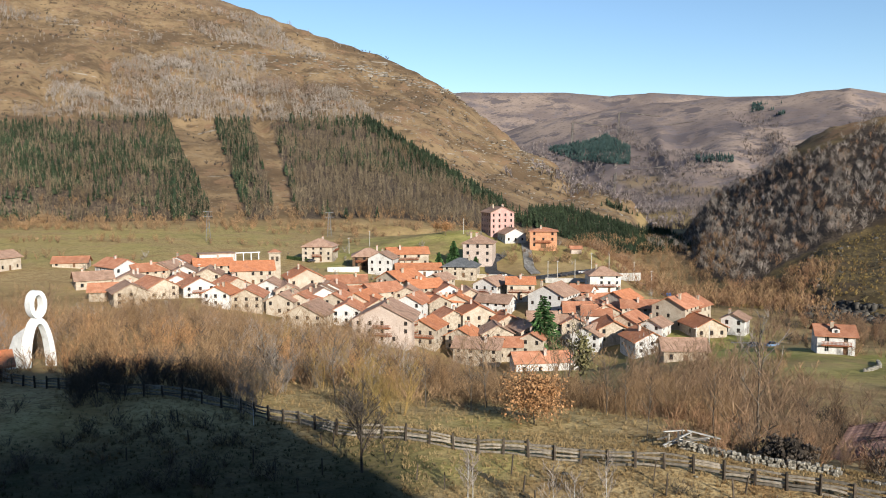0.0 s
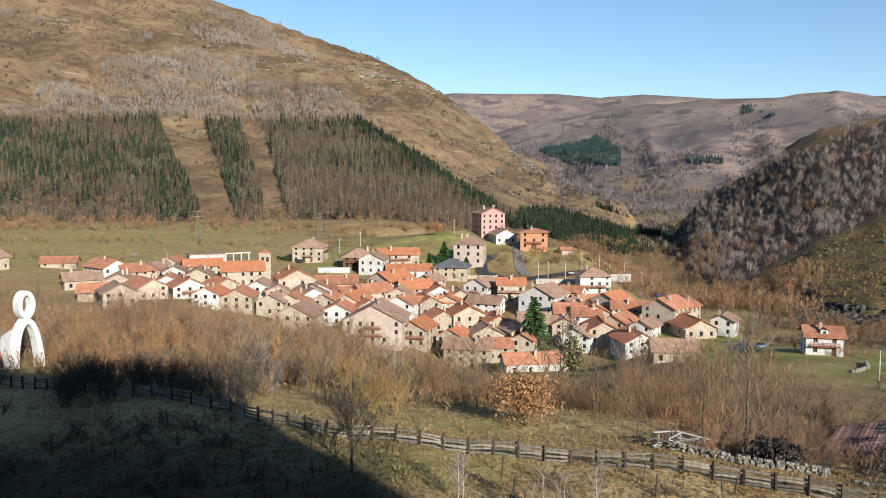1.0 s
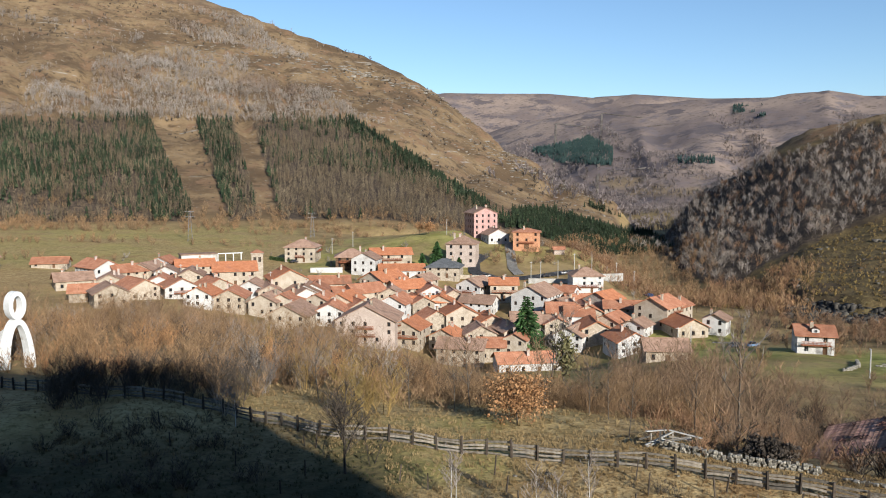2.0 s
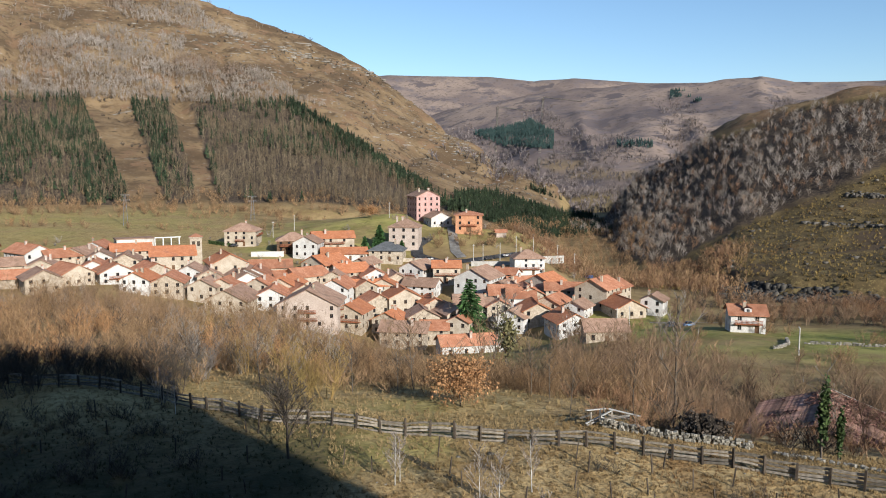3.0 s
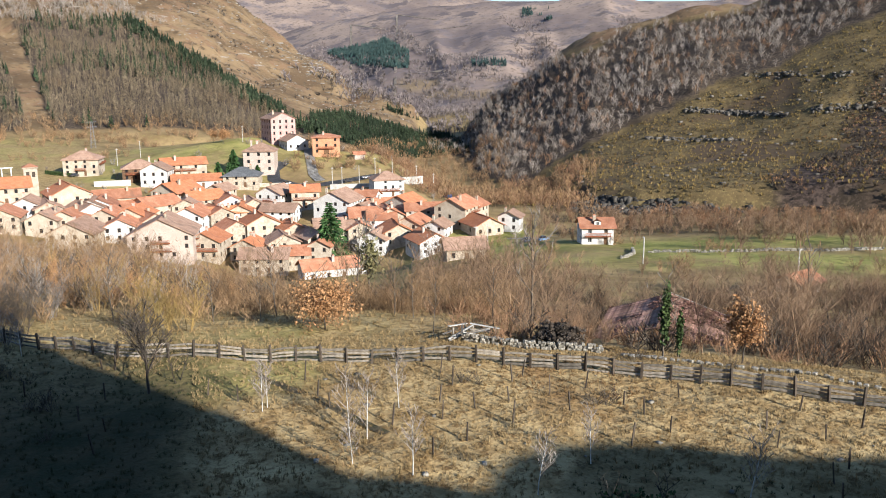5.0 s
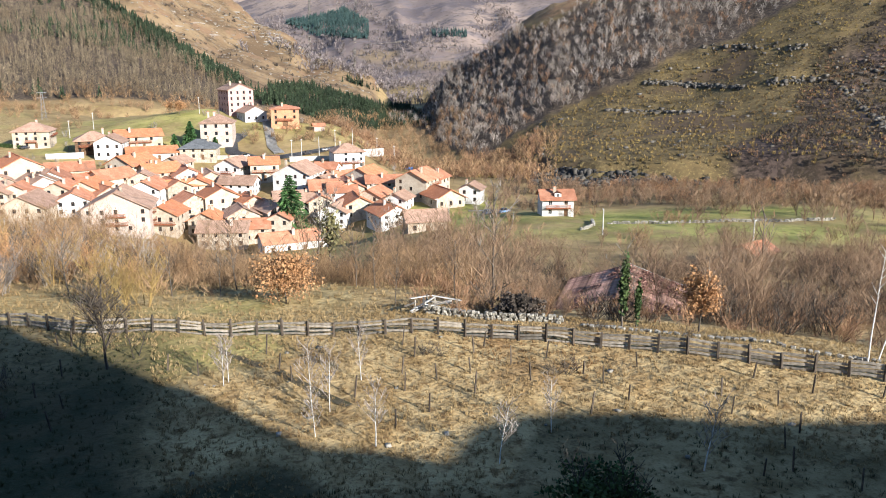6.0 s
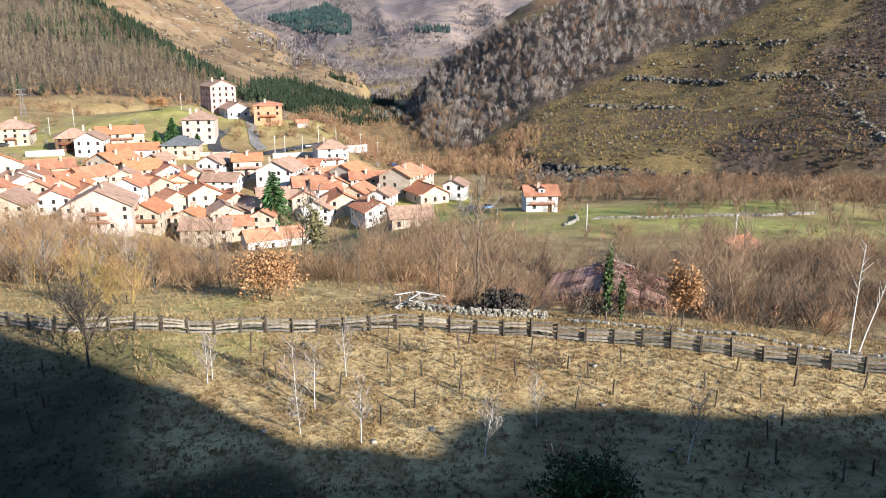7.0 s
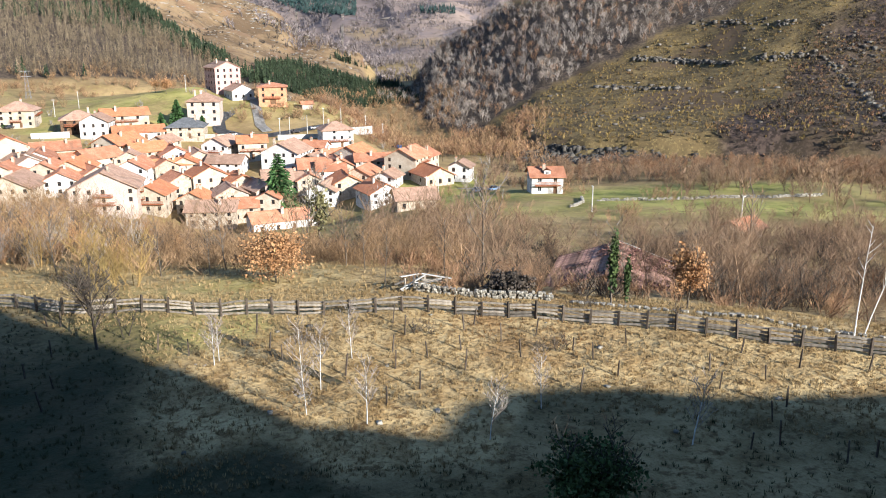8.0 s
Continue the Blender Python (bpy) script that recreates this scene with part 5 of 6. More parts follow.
FENCE_LINE = ((-42, 74), (-26, 64.5), (-16, 62), (-8.9, 56.2), (-0.7, 53.6), (3.6, 52.3), (11, 49), (17, 46.3), (22, 43.6), (25.6, 40.7), (30.7, 35.7), (33.4, 33.3), (36.5, 30), (40, 24.5))


def bent_board(length, wide, thick, rng):
    """A rough sawn rail from x = 0 to length, slightly bowed, with uneven edges."""
    bm = bmesh.new()
    n, bow = 4, rng.uniform(-0.03, 0.05)
    rings = []
    for i in range(n + 1):
        x, z = length * i / n, bow * math.sin(math.pi * i / n)
        a, b = wide / 2 * rng.uniform(0.85, 1.1), wide / 2 * rng.uniform(0.85, 1.1)
        rings.append([bm.verts.new(p) for p in ((x, -thick / 2, z - a), (x, thick / 2, z - a), (x, thick / 2, z + b), (x, -thick / 2, z + b))])
    for r, q in zip(rings, rings[1:]):
        for k in range(4):
            bm.faces.new((r[k], q[k], q[(k + 1) % 4], r[(k + 1) % 4]))
    bm.faces.new(rings[0][::-1])
    bm.faces.new(rings[-1])
    me = bpy.data.meshes.new("rail")
    bm.to_mesh(me)
    bm.free()
    me.materials.append(M_RAIL)
    return me


def post_mesh(h, w, mat, rng, name="post"):
    bm = bmesh.new()
    rings = []
    for z, k in ((-0.4, 1.0), (h * 0.5, 0.95), (h - 0.05, 0.9), (h, 0.7)):
        rings.append([bm.verts.new((w / 2 * k * math.cos(t) * rng.uniform(0.9, 1.1), w / 2 * k * math.sin(t) * rng.uniform(0.9, 1.1), z)) for t in (0.8, 2.3, 3.9, 5.5)])
    for r, q in zip(rings, rings[1:]):
        for k in range(4):
            bm.faces.new((r[k], r[(k + 1) % 4], q[(k + 1) % 4], q[k]))
    bm.faces.new(rings[-1])
    me = bpy.data.meshes.new(name)
    bm.to_mesh(me)
    bm.free()
    me.materials.append(mat)
    return me


def fence():
    rng = random.Random(5)
    p = curve_points(FENCE_LINE, 1.72)
    base = new("fence")
    base.location = (p[0][0], p[0][1], height_at(*p[0]))
    tagged(base, "weathered grey wooden rail fence across a dry meadow", "fence")
    boards = [bent_board(1.0, 0.135, 0.045, rng) for _ in range(6)]
    posts = [post_mesh(1.1, 0.19, M_POST, rng) for _ in range(4)]
    base_m = Matrix.Translation(base.location)
    for i, (x, y) in enumerate(p):
        z = height_at(x, y)
        shared("post", posts[i % 4], base, base_m.inverted() @ pose(x, y, z, rng.uniform(-4, 4), rng.uniform(-4, 4), rng.uniform(0, 360)) @ Matrix.Diagonal((1, 1, rng.uniform(0.85, 1.12), 1)))
        if i + 1 < len(p):
            u, v = p[i + 1]
            z1 = height_at(u, v)
            d = math.hypot(u - x, v - y)
            turn = math.degrees(math.atan2(v - y, u - x))
            for k, hgt in enumerate((0.15, 0.39, 0.63, 0.87)):
                if rng.random() < 0.05:
                    continue
                a, b = z + hgt + rng.uniform(-0.07, 0.07), z1 + hgt + rng.uniform(-0.07, 0.07)
                tilt = -math.degrees(math.atan2(b - a, d))
                off = 0.12 if k % 2 else 0.09
                n = Vector((-math.sin(radians(turn)), math.cos(radians(turn)))) * off
                m = pose(x + n[0], y + n[1], a, 0, tilt, turn) @ Matrix.Diagonal((d * 1.04, 1, rng.uniform(0.85, 1.2), 1))
                shared("rail", boards[rng.randrange(6)], base, base_m.inverted() @ m)
    return base


def stakes():
    rng = random.Random(8)
    meshes = [post_mesh(1.05, 0.11, M_POST, rng, "stake") for _ in range(5)]
    spots = [(4.2, 48.5), (4.6, 45.2), (5.1, 43.7), (8.1, 40.6), (11.3, 42.6), (10.9, 40.5), (11.4, 37.5), (9.3, 36.4), (13, 41.2), (15.1, 41.4), (14.4, 38.8), (17.7, 41.6), (17.9, 39.2), (16.2, 43.9)]
    spots += [(12.6, 44.5), (20, 41.7), (12.4, 46.5), (17.1, 44.6), (21.2, 39.2), (24.4, 38.7), (21.5, 37.4), (21.8, 35.2), (26.5, 33.7), (25.8, 31.9), (29.3, 34.7), (28.3, 31.5), (30.9, 32), (33.9, 30.3)]
    spots += [(19.2, 34.5), (23.6, 26.7), (26, 28.2), (27.4, 28.9), (25.1, 26.6), (26.7, 24.3), (28.1, 24.1), (0.1, 46.1), (-1.6, 47.5), (-8.2, 53.6), (-7.4, 53.4), (-8.4, 45.6)]
    spots += [(-7.4, 48.5), (-7.1, 41.4), (-6.8, 43.7), (-12, 50), (-15, 47), (-17, 53), (-20, 50), (-13, 43), (-19, 57)]
    for i, (x, y) in enumerate(spots):
        ob = new("stake", meshes[i % 5])
        ob.matrix_world = pose(x, y, height_at(x, y), rng.uniform(-7, 7), rng.uniform(-7, 7), rng.uniform(0, 360)) @ Matrix.Diagonal((1, 1, rng.uniform(0.75, 1.25), 1))
        tagged(ob, "weathered wooden stake in a straw-dry meadow", "stake", "stakes in the meadow")


def stone_mesh(seed, mat, name="stone"):
    g = np.random.RandomState(seed)
    bm = bmesh.new()
    bmesh.ops.create_cube(bm, size=0.86)
    bmesh.ops.bevel(bm, geom=bm.edges[:], offset=0.11, segments=1, affect="EDGES")
    for v in bm.verts:
        v.co = Vector([c * (0.8 + 0.35 * g.rand()) for c in v.co])
    me = bpy.data.meshes.new(name)
    bm.to_mesh(me)
    bm.free()
    me.materials.append(mat)
    return me


STONES = [stone_mesh(i, M_STONE) for i in range(8)]


def stone_wall(nodes, courses, label, tumble=0.0, seed=1, size=0.42):
    rng = random.Random(seed)
    p = curve_points(nodes, size * 0.95)
    base = new("stone_wall")
    base.location = (*p[0], height_at(*p[0]))
    tagged(base, label, "stone wall")
    inv = Matrix.Translation(-base.location)
    for i, (x, y) in enumerate(p):
        for c in range(courses):
            if rng.random() < tumble * (c + 0.4):
                continue
            j = rng.uniform(-0.12, 0.12) + (size / 2 if c % 2 else 0)
            k = p[min(i + 1, len(p) - 1)] - p[max(i - 1, 0)]
            turn = math.degrees(math.atan2(k[1], k[0]))
            m = pose(x + rng.uniform(-0.1, 0.1), y + rng.uniform(-0.1, 0.1), height_at(x, y) + size * 0.3 + c * size * 0.62, rng.uniform(-15, 15), rng.uniform(-15, 15), turn + rng.uniform(-20, 20))
            m = m @ Matrix.Translation((j, 0, 0)) @ Matrix.Diagonal((size * rng.uniform(0.8, 1.35), size * rng.uniform(0.9, 1.3), size * rng.uniform(0.65, 0.95), 1))
            shared("stone", STONES[rng.randrange(8)], base, inv @ m)


def barn(x, y, turn, length, width, eave, pitch):
    """An old stone barn whose clay tiles are laid row by row."""
    rng = random.Random(4)
    base = thing("barn", x, y, turn, "old stone barn with a mossy faded pink tile roof", "barn")
    rise = width / 2 * math.tan(radians(pitch))
    bm = bmesh.new()
    for m, w in ((pose(0, -width / 2, 0), length), (pose(length / 2, 0, 0, 0, 0, 90), width), (pose(0, width / 2, 0, 0, 0, 180), length), (pose(-length / 2, 0, 0, 0, 0, -90), width)):
        facade(bm, m, w, eave, [(-0.8, 0.8, 0.0, min(2.0, eave - 0.3))] if w == width else [])
        if w == width:
            face(bm, [m @ Vector(q) for q in ((-w / 2, 0, eave), (w / 2, 0, eave), (0, 0, eave + rise))])
    part("wall", bm, WALLS["stone"], base)
    bm = bmesh.new()
    l, w = length / 2 + 0.4, width / 2 + 0.5
    e = eave - 0.5 * math.tan(radians(pitch))
    for s in (-1, 1):
        face(bm, ((-l, s * w, e), (l, s * w, e), (l, 0, eave + rise), (-l, 0, eave + rise)))
    bmesh.ops.solidify(bm, geom=bm.faces[:], thickness=0.15)
    roof = part("roof", bm, ROOFS["brown"], base)
    # a column of overlapping half-round tiles, shared by all columns of a slope
    slope = math.hypot(w, eave + rise - e)
    bm = bmesh.new()
    n = int(slope / 0.42)
    for i in range(n):
        s0, s1 = slope * i / n, slope * (i + 1.12) / n
        rings = []
        for s, lift, rad in ((s0, 0.05, 0.13), (min(s1, slope), 0.0, 0.11)):
            rings.append([bm.verts.new((rad * math.cos(t), s, lift + rad * 0.8 * math.sin(t))) for t in (0.0, 1.05, 2.09, 3.14)])
        for k in range(3):
            bm.faces.new((rings[0][k], rings[0][k + 1], rings[1][k + 1], rings[1][k]))
    me = bpy.data.meshes.new("tile_course")
    bm.to_mesh(me)
    bm.free()
    me.materials.append(M_OLD_TILE)
    for sgn in (-1, 1):
        for i in range(int(2 * l / 0.3)):
            cx = -l + 0.15 + i * 0.3
            a = math.degrees(math.atan2(eave + rise - e, w))
            m = pose(cx, -w, e + 0.02 + rng.uniform(0, 0.09), a + rng.uniform(-1, 1), 0, rng.uniform(-2, 2)) if sgn < 0 else pose(-cx, w, e + 0.02 + rng.uniform(0, 0.04), 0, 0, 180) @ pose(0, 0, 0, a, 0, 0)
            shared("tile_course", me, roof, m)
    bm = bmesh.new()
    for i in range(int(2 * l / 0.45)):
        box(bm, -l + i * 0.45, -l + i * 0.45 + 0.42, -0.17, 0.17, eave + rise + 0.02, eave + rise + 0.22)
    part("ridge_tiles", bm, M_OLD_TILE, roof)
    bm = bmesh.new()
    for s in (-1,):
        face(bm, ((l + 0.05, s * w, e + 0.22), (l + 0.3, s * w, e + 0.22), (l + 0.3, 0, eave + rise + 0.24), (l + 0.05, 0, eave + rise + 0.24)))
    bmesh.ops.solidify(bm, geom=bm.faces[:], thickness=0.1)
    part("verge", bm, M_CONCRETE, base, "pale concrete roof verge")
    # dead leaves and vines lie over the tiles
    g = np.random.RandomState(9)
    n = 5200
    px, v, sg = g.uniform(-l, l, n), g.rand(n), np.where(g.rand(n) < 0.75, -1, 1)
    keep = soft_noise(px, v * w * sg, 1.7, 71) + 0.4 * soft_noise(px, v * w * sg, 0.6, 72) > np.where(sg < 0, -0.25, 0.2)
    px, v, sg = px[keep], v[keep], sg[keep]
    p = np.stack([px, sg * w * (1 - v), e + 0.16 + (eave + rise - e) * v + 0.12 * g.rand(len(px))], 1)
    d = g.normal(0, 1, p.shape) * np.array([0.14, 0.14, 0.05])
    rows = np.hstack([p - d, p + d, np.full((len(p), 1), 0.055), np.full((len(p), 1), 0.03)])
    shared("dead_vines", quads("dead_vines", *blades(rows, g.rand(len(p)) * 6.28), M_VINE), base)


M_VINE = mottled("dead_vine_leaves", (0.11, 0.05, 0.04), (0.30, 0.16, 0.12), 1.5, (0.06, 0.04, 0.03), island=0.5)
M_OLD_TILE = mottled("faded_mossy_tile", (0.19, 0.10, 0.08), (0.52, 0.31, 0.225), 2.2, (0.12, 0.095, 0.06), fine=7, by_object=0.3, island=0.5, lumps=0.02)

fence()
stakes()
stone_wall(((16.2, 53.8), (20.2, 50.8), (24.6, 48.6)), 3, "low dry-stone wall of pale field stones below the scrub", 0.05, 2, 0.3)
stone_wall(((25.6, 47.6), (27.7, 45.2), (33.5, 39.8), (39, 33.5)), 1, "tumbled line of field stones beside a rail fence", 0.5, 3, 0.3)
stone_wall(((86, 163), (93, 170), (100, 184)), 2, "low stone wall along a green pasture", 0.1, 4, 0.55)
stone_wall(((98, 172), (116, 163), (136, 155), (150, 155)), 2, "stone wall between two pastures", 0.12, 5, 0.55)
barn(40.0, 66.8, 55, 11.5, 11, 0.9, 19)


# ---- pale farm tracks on the far moor ----
def slope_point(az, el, lo, hi):
    """The nearest ground point seen under that bearing and elevation between two ranges."""
    r = np.geomspace(lo, hi, 900)
    a = radians(az)
    k = int(np.argmax(el_of(r * math.sin(a), r * math.cos(a)) > el))
    return r[k] * math.sin(a), r[k] * math.cos(a)


# ---- single trees ----
def tree(name, x, y, height, seed, label, bark, twigs=None, stems=1, kids=(10, 6), reach=0.4, lean=0.12, first=0.3, leaf=None, solid=1, thick=0.016, wide=0.012, z_leaf=0.62, up=0.55, group="", wob=0.12):
    base = thing(name, x, y, 0, label, "tree", group)
    a, b = branches(seed, height, stems, lean, first, kids, reach, thick, up, wob, solid)
    g = np.random.RandomState(seed)
    shared("trunk", quads("trunk", *tubes(a), bark), base)
    b = b.copy()
    if len(b):
        b[:, 6:] = np.maximum(b[:, 6:], wide)
        shared("crown", quads("crown", *blades(b, g.rand(len(b)) * 6.28), twigs or bark), base)
    if leaf:
        mat, count, size, sx, sz = leaf
        rows, side = leaves(seed, (0, 0, height * z_leaf), (sx, sx, sz), count, size)
        shared("foliage", quads("foliage", *blades(rows, side), mat), base)
    return base


tree("oak_tree", 7.2, 62.5, 5.0, 101, "small oak still full of brown leaves above a meadow", M_BARK, M_TWIG["brown"], kids=(12, 6), leaf=(M_TWIG["leaf"], 5200, 0.13, 3.3, 2.4), z_leaf=0.5)
tree("oak_tree", 33.2, 45.2, 4.7, 102, "young oak with orange-brown leaves beside the barn", M_BARK, M_TWIG["brown"], kids=(11, 5), leaf=(M_TWIG["leaf"], 3400, 0.13, 1.6, 2.0), z_leaf=0.6)
tree("ivy_tree", 27.6, 45.9, 5.9, 103, "slim tree wrapped in dark ivy beside the barn", M_BARK, M_TWIG["grey"], kids=(9, 4), reach=0.28, leaf=(M_IVY, 900, 0.18, 0.4, 2.6), z_leaf=0.52)
tree("ivy_tree", 28.9, 46.2, 4.4, 104, "leaning ivy-covered tree beside the barn", M_BARK, M_TWIG["grey"], kids=(8, 4), reach=0.28, lean=0.25, leaf=(M_IVY, 500, 0.18, 0.3, 1.8), z_leaf=0.42)
tree("birch_tree", 37.5, 34.9, 6.9, 105, "white-stemmed bare birch behind the rail fence", M_BIRCH, M_TWIG["purple"], kids=(10, 5), reach=0.16, first=0.5, thick=0.008, wob=0.07)
tree("birch_tree", 38.2, 34.9, 6.1, 106, "leaning white-stemmed bare birch behind the fence", M_BIRCH, M_TWIG["purple"], kids=(9, 5), reach=0.16, lean=0.16, first=0.5, thick=0.0075, wob=0.07)
tree("lichen_tree", 15.8, 90.8, 10.0, 107, "tall tree with lichen-grey limbs and sparse olive leaves", M_BARK, M_TWIG["grey"], kids=(13, 8), leaf=(M_LICHEN, 800, 0.28, 2.0, 3.2), z_leaf=0.6)
# Bark and twig colour carry the shade seen on this tree.
tree("dark_tree", -5.0, 48.9, 4.3, 108, "crooked bare fruit tree beside the fence, coloured dark for shade", M_TWIG["dark"], M_TWIG["dark"], stems=1, kids=(16, 9, 4), lean=0.15, first=0.28, thick=0.026, reach=0.58, wide=0.015, up=0.3)
tree("dark_tree", -3.4, 50.2, 2.6, 109, "small dark bare sapling near the fence", M_TWIG["dark"], M_TWIG["dark"], stems=2, kids=(7, 4), lean=0.35)
SAPLINGS = ((5.7, 40.1, 3.6), (6.5, 39.3, 3.4), (7.9, 34.8, 3.5), (12.9, 31.4, 3.3), (16.5, 33.5, 2.9), (5.3, 36.5, 2.6), (1.4, 44.2, 3.0), (1.7, 44.7, 2.7), (21.5, 28.1, 3.6), (8.9, 42.5, 3.2), (-13.6, 57, 2.4))
for i, (sx, sy, sh) in enumerate(SAPLINGS):
    tree("birch_sapling", sx, sy, sh, 120 + i, "thin white-barked birch sapling, leafless, in a dry meadow", M_BIRCH, M_TWIG["ash"], kids=(22, 9), reach=0.34, first=0.25, solid=0, thick=0.012, wide=0.010, lean=0.06, wob=0.07, group="saplings in the meadow")
tree("meadow_shrub", -15.5, 61.2, 2.6, 140, "pale leafless bush growing through the rail fence", M_TWIG["ash"], M_TWIG["ash"], stems=7, kids=(8, 4), lean=0.5)
tree("meadow_shrub", 14.6, 25.2, 3.6, 141, "dark evergreen bush on the shaded bank", M_TWIG["dark"], M_TWIG["dark"], stems=7, kids=(8, 4), lean=0.5, leaf=(M_IVY, 4200, 0.14, 2.5, 1.7), z_leaf=0.42)
# Added black foliage fills in the shadow under the bushes here.
tree("shadow_bush", 22.6, 51.6, 1.9, 150, "blackish bush standing in for the shadowed hollow behind the stone wall", M_TWIG["dark"], M_TWIG["dark"], stems=6, kids=(7, 3), lean=0.6, leaf=(M_TWIG["dark"], 2600, 0.2, 2.3, 1.0), z_leaf=0.4)
tree("walnut_tree", 37.0, 150.0, 9.0, 142, "spreading bare tree in front of the village gardens", M_BARK, M_TWIG["grey"], kids=(13, 8), reach=0.5)
tree("walnut_tree", 62.0, 165.0, 8.0, 143, "spreading bare tree on a green pasture slope", M_BARK, M_TWIG["ash"], kids=(13, 8), reach=0.5)
for tx, ty, th, tseed in ((14.1, 68.6, 5.4, 161), (15.3, 66.3, 5.0, 162), (4.0, 72.0, 6.0, 163), (2.4, 68.0, 5.0, 164), (14.6, 56.8, 4.8, 165), (20.5, 60.0, 5.2, 166), (-1.5, 70.5, 5.6, 167), (-9.5, 71.0, 6.2, 168), (-16.0, 74.0, 6.5, 169), (9.6, 66.0, 4.6, 170)):
    tree("ash_tree", tx, ty, th, tseed, "slender leafless ash with a pale grey stem in a hedge", M_BARK, M_TWIG["brown"], kids=(15, 9), reach=0.38, first=0.3, thick=0.012, wide=0.009, lean=0.1, group="hedge trees above the meadow")
tree("ash_tree", 13.0, 84.0, 8.5, 144, "slender bare ash rising over brown scrub", M_BARK, M_TWIG["grey"], kids=(11, 6))
tree("ash_tree", 29.5, 74.0, 10.5, 145, "slender bare ash behind the barn", M_BARK, M_TWIG["grey"], kids=(12, 7))
tree("ash_tree", 66.0, 78.0, 10.0, 146, "tall bare ash among plum-coloured scrub", M_BARK, M_TWIG["russet"], kids=(12, 7))


tree("oak_tree", 1.5, 418.0, 8.5, 181, "large oak with rusty brown leaves beside the pink house", M_BARK, M_TWIG["brown"], kids=(13, 7), leaf=(M_TWIG["leaf"], 2200, 0.32, 4.0, 3.2), z_leaf=0.6, wide=0.04)
tree("oak_tree", -3.5, 424.0, 7.0, 182, "oak with sparse rusty leaves at the meadow edge", M_BARK, M_TWIG["russet"], kids=(13, 7), leaf=(M_TWIG["leaf"], 900, 0.3, 3.4, 2.6), z_leaf=0.6, wide=0.04)


def clipped_hedge(x0, y0, x1, y1, high, wide, label):
    """A trimmed evergreen hedge of small leaves over stems."""
    base = thing("clipped_hedge", x0, y0, 0, label, "hedge")
    g = np.random.RandomState(12)
    n = 2600
    u, v, h = g.rand(n), g.uniform(-0.5, 0.5, n) * wide, g.rand(n) ** 0.7 * high
    d = math.hypot(x1 - x0, y1 - y0)
    nx, ny = -(y1 - y0) / d, (x1 - x0) / d
    x, y = (x1 - x0) * u + nx * v, (y1 - y0) * u + ny * v
    z = land(x + x0, y + y0) - height_at(x0, y0) + h
    e = g.normal(0, 0.13, (n, 3))
    p = np.stack([x, y, z], 1)
    shared("foliage", quads("foliage", *blades(np.hstack([p - e, p + e, np.full((n, 1), 0.13), np.full((n, 1), 0.08)]), g.rand(n) * 6.28), M_IVY), base)
    stems = np.array([((x1 - x0) * k / 12, (y1 - y0) * k / 12, float(land(x0 + (x1 - x0) * k / 12, y0 + (y1 - y0) * k / 12)) - height_at(x0, y0) - 0.2) for k in range(13)])
    shared("stems", quads("stems", *tubes(np.hstack([stems, stems + np.array([0, 0, high * 0.9]), np.full((13, 1), 0.05), np.full((13, 1), 0.03)])), M_BARK), base)


clipped_hedge(-75.1, 389.8, -62.5, 382.9, 1.5, 1.2, "clipped dark green hedge beside a cream house")


def tarp_heap(x, y, turn):
    """A stack of timber under a blue sheet, weighed down along its hem."""
    base = thing("covered_woodpile", x, y, turn, "woodpile under a bright blue tarpaulin above the scrub", "woodpile")
    rng = random.Random(3)
    bm = bmesh.new()
    for row in range(4):
        for k in range(5):
            box(bm, -1.9 + rng.uniform(-0.1, 0.1), 1.9 + rng.uniform(-0.1, 0.1), -0.9 + k * 0.36, -0.58 + k * 0.36, row * 0.34 - 0.1, row * 0.34 + 0.2)
    part("logs", bm, M_BARK, base)
    bm = bmesh.new()
    rows = []
    for i in range(9):
        px = -2.1 + 4.2 * i / 8
        rows.append([bm.verts.new((px, py, pz + rng.uniform(-0.05, 0.05))) for py, pz in ((-1.15, 0.35), (-1.0, 1.25), (-0.4, 1.55), (0.4, 1.55), (1.0, 1.25), (1.15, 0.35))])
    for p, q in zip(rows, rows[1:]):
        for k in range(5):
            bm.faces.new((p[k], q[k], q[k + 1], p[k + 1]))
    bmesh.ops.solidify(bm, geom=bm.faces[:], thickness=0.03)
    part("tarpaulin", bm, M_TARP, base, "creased bright blue tarpaulin")


tarp_heap(99.2, 358.5, 15)


def fir(x, y, height, label, seed):
    base = thing("fir_tree", x, y, 0, label, "tree")
    shared("trunk", quads("trunk", *tubes(np.array([(0, 0, -0.4, 0, 0, height * 0.95, height * 0.016, 0.03)])), M_BARK), base)
    g = np.random.RandomState(seed)
    rows = []
    for k in range(22):
        z, w = height * (0.06 + 0.92 * k / 22), height * 0.36 * (1 - k / 22.5) ** 0.7
        for j in range(26):
            t, rr = g.rand() * 6.283, w * (0.6 + 0.5 * g.rand())
            for q in (0.35, 0.68, 1.0):
                a, c = (q - 0.33) * rr, q * rr
                rows.append((math.cos(t) * a, math.sin(t) * a, z + 0.1 * (1 - q), math.cos(t + 0.1) * c, math.sin(t + 0.1) * c, z - 0.16 * c + 0.3 * g.rand(), 0.42, 0.14))
    rows = np.array(rows)
    shared("crown", quads("crown", *blades(rows, g.rand(len(rows)) * 3), M_FIR), base)


fir(33.2, 264.0, 19.0, "large dark green fir between village houses", 1)
fir(4.9, 373.4, 11.0, "bushy green conifer beside the apartment house", 2)
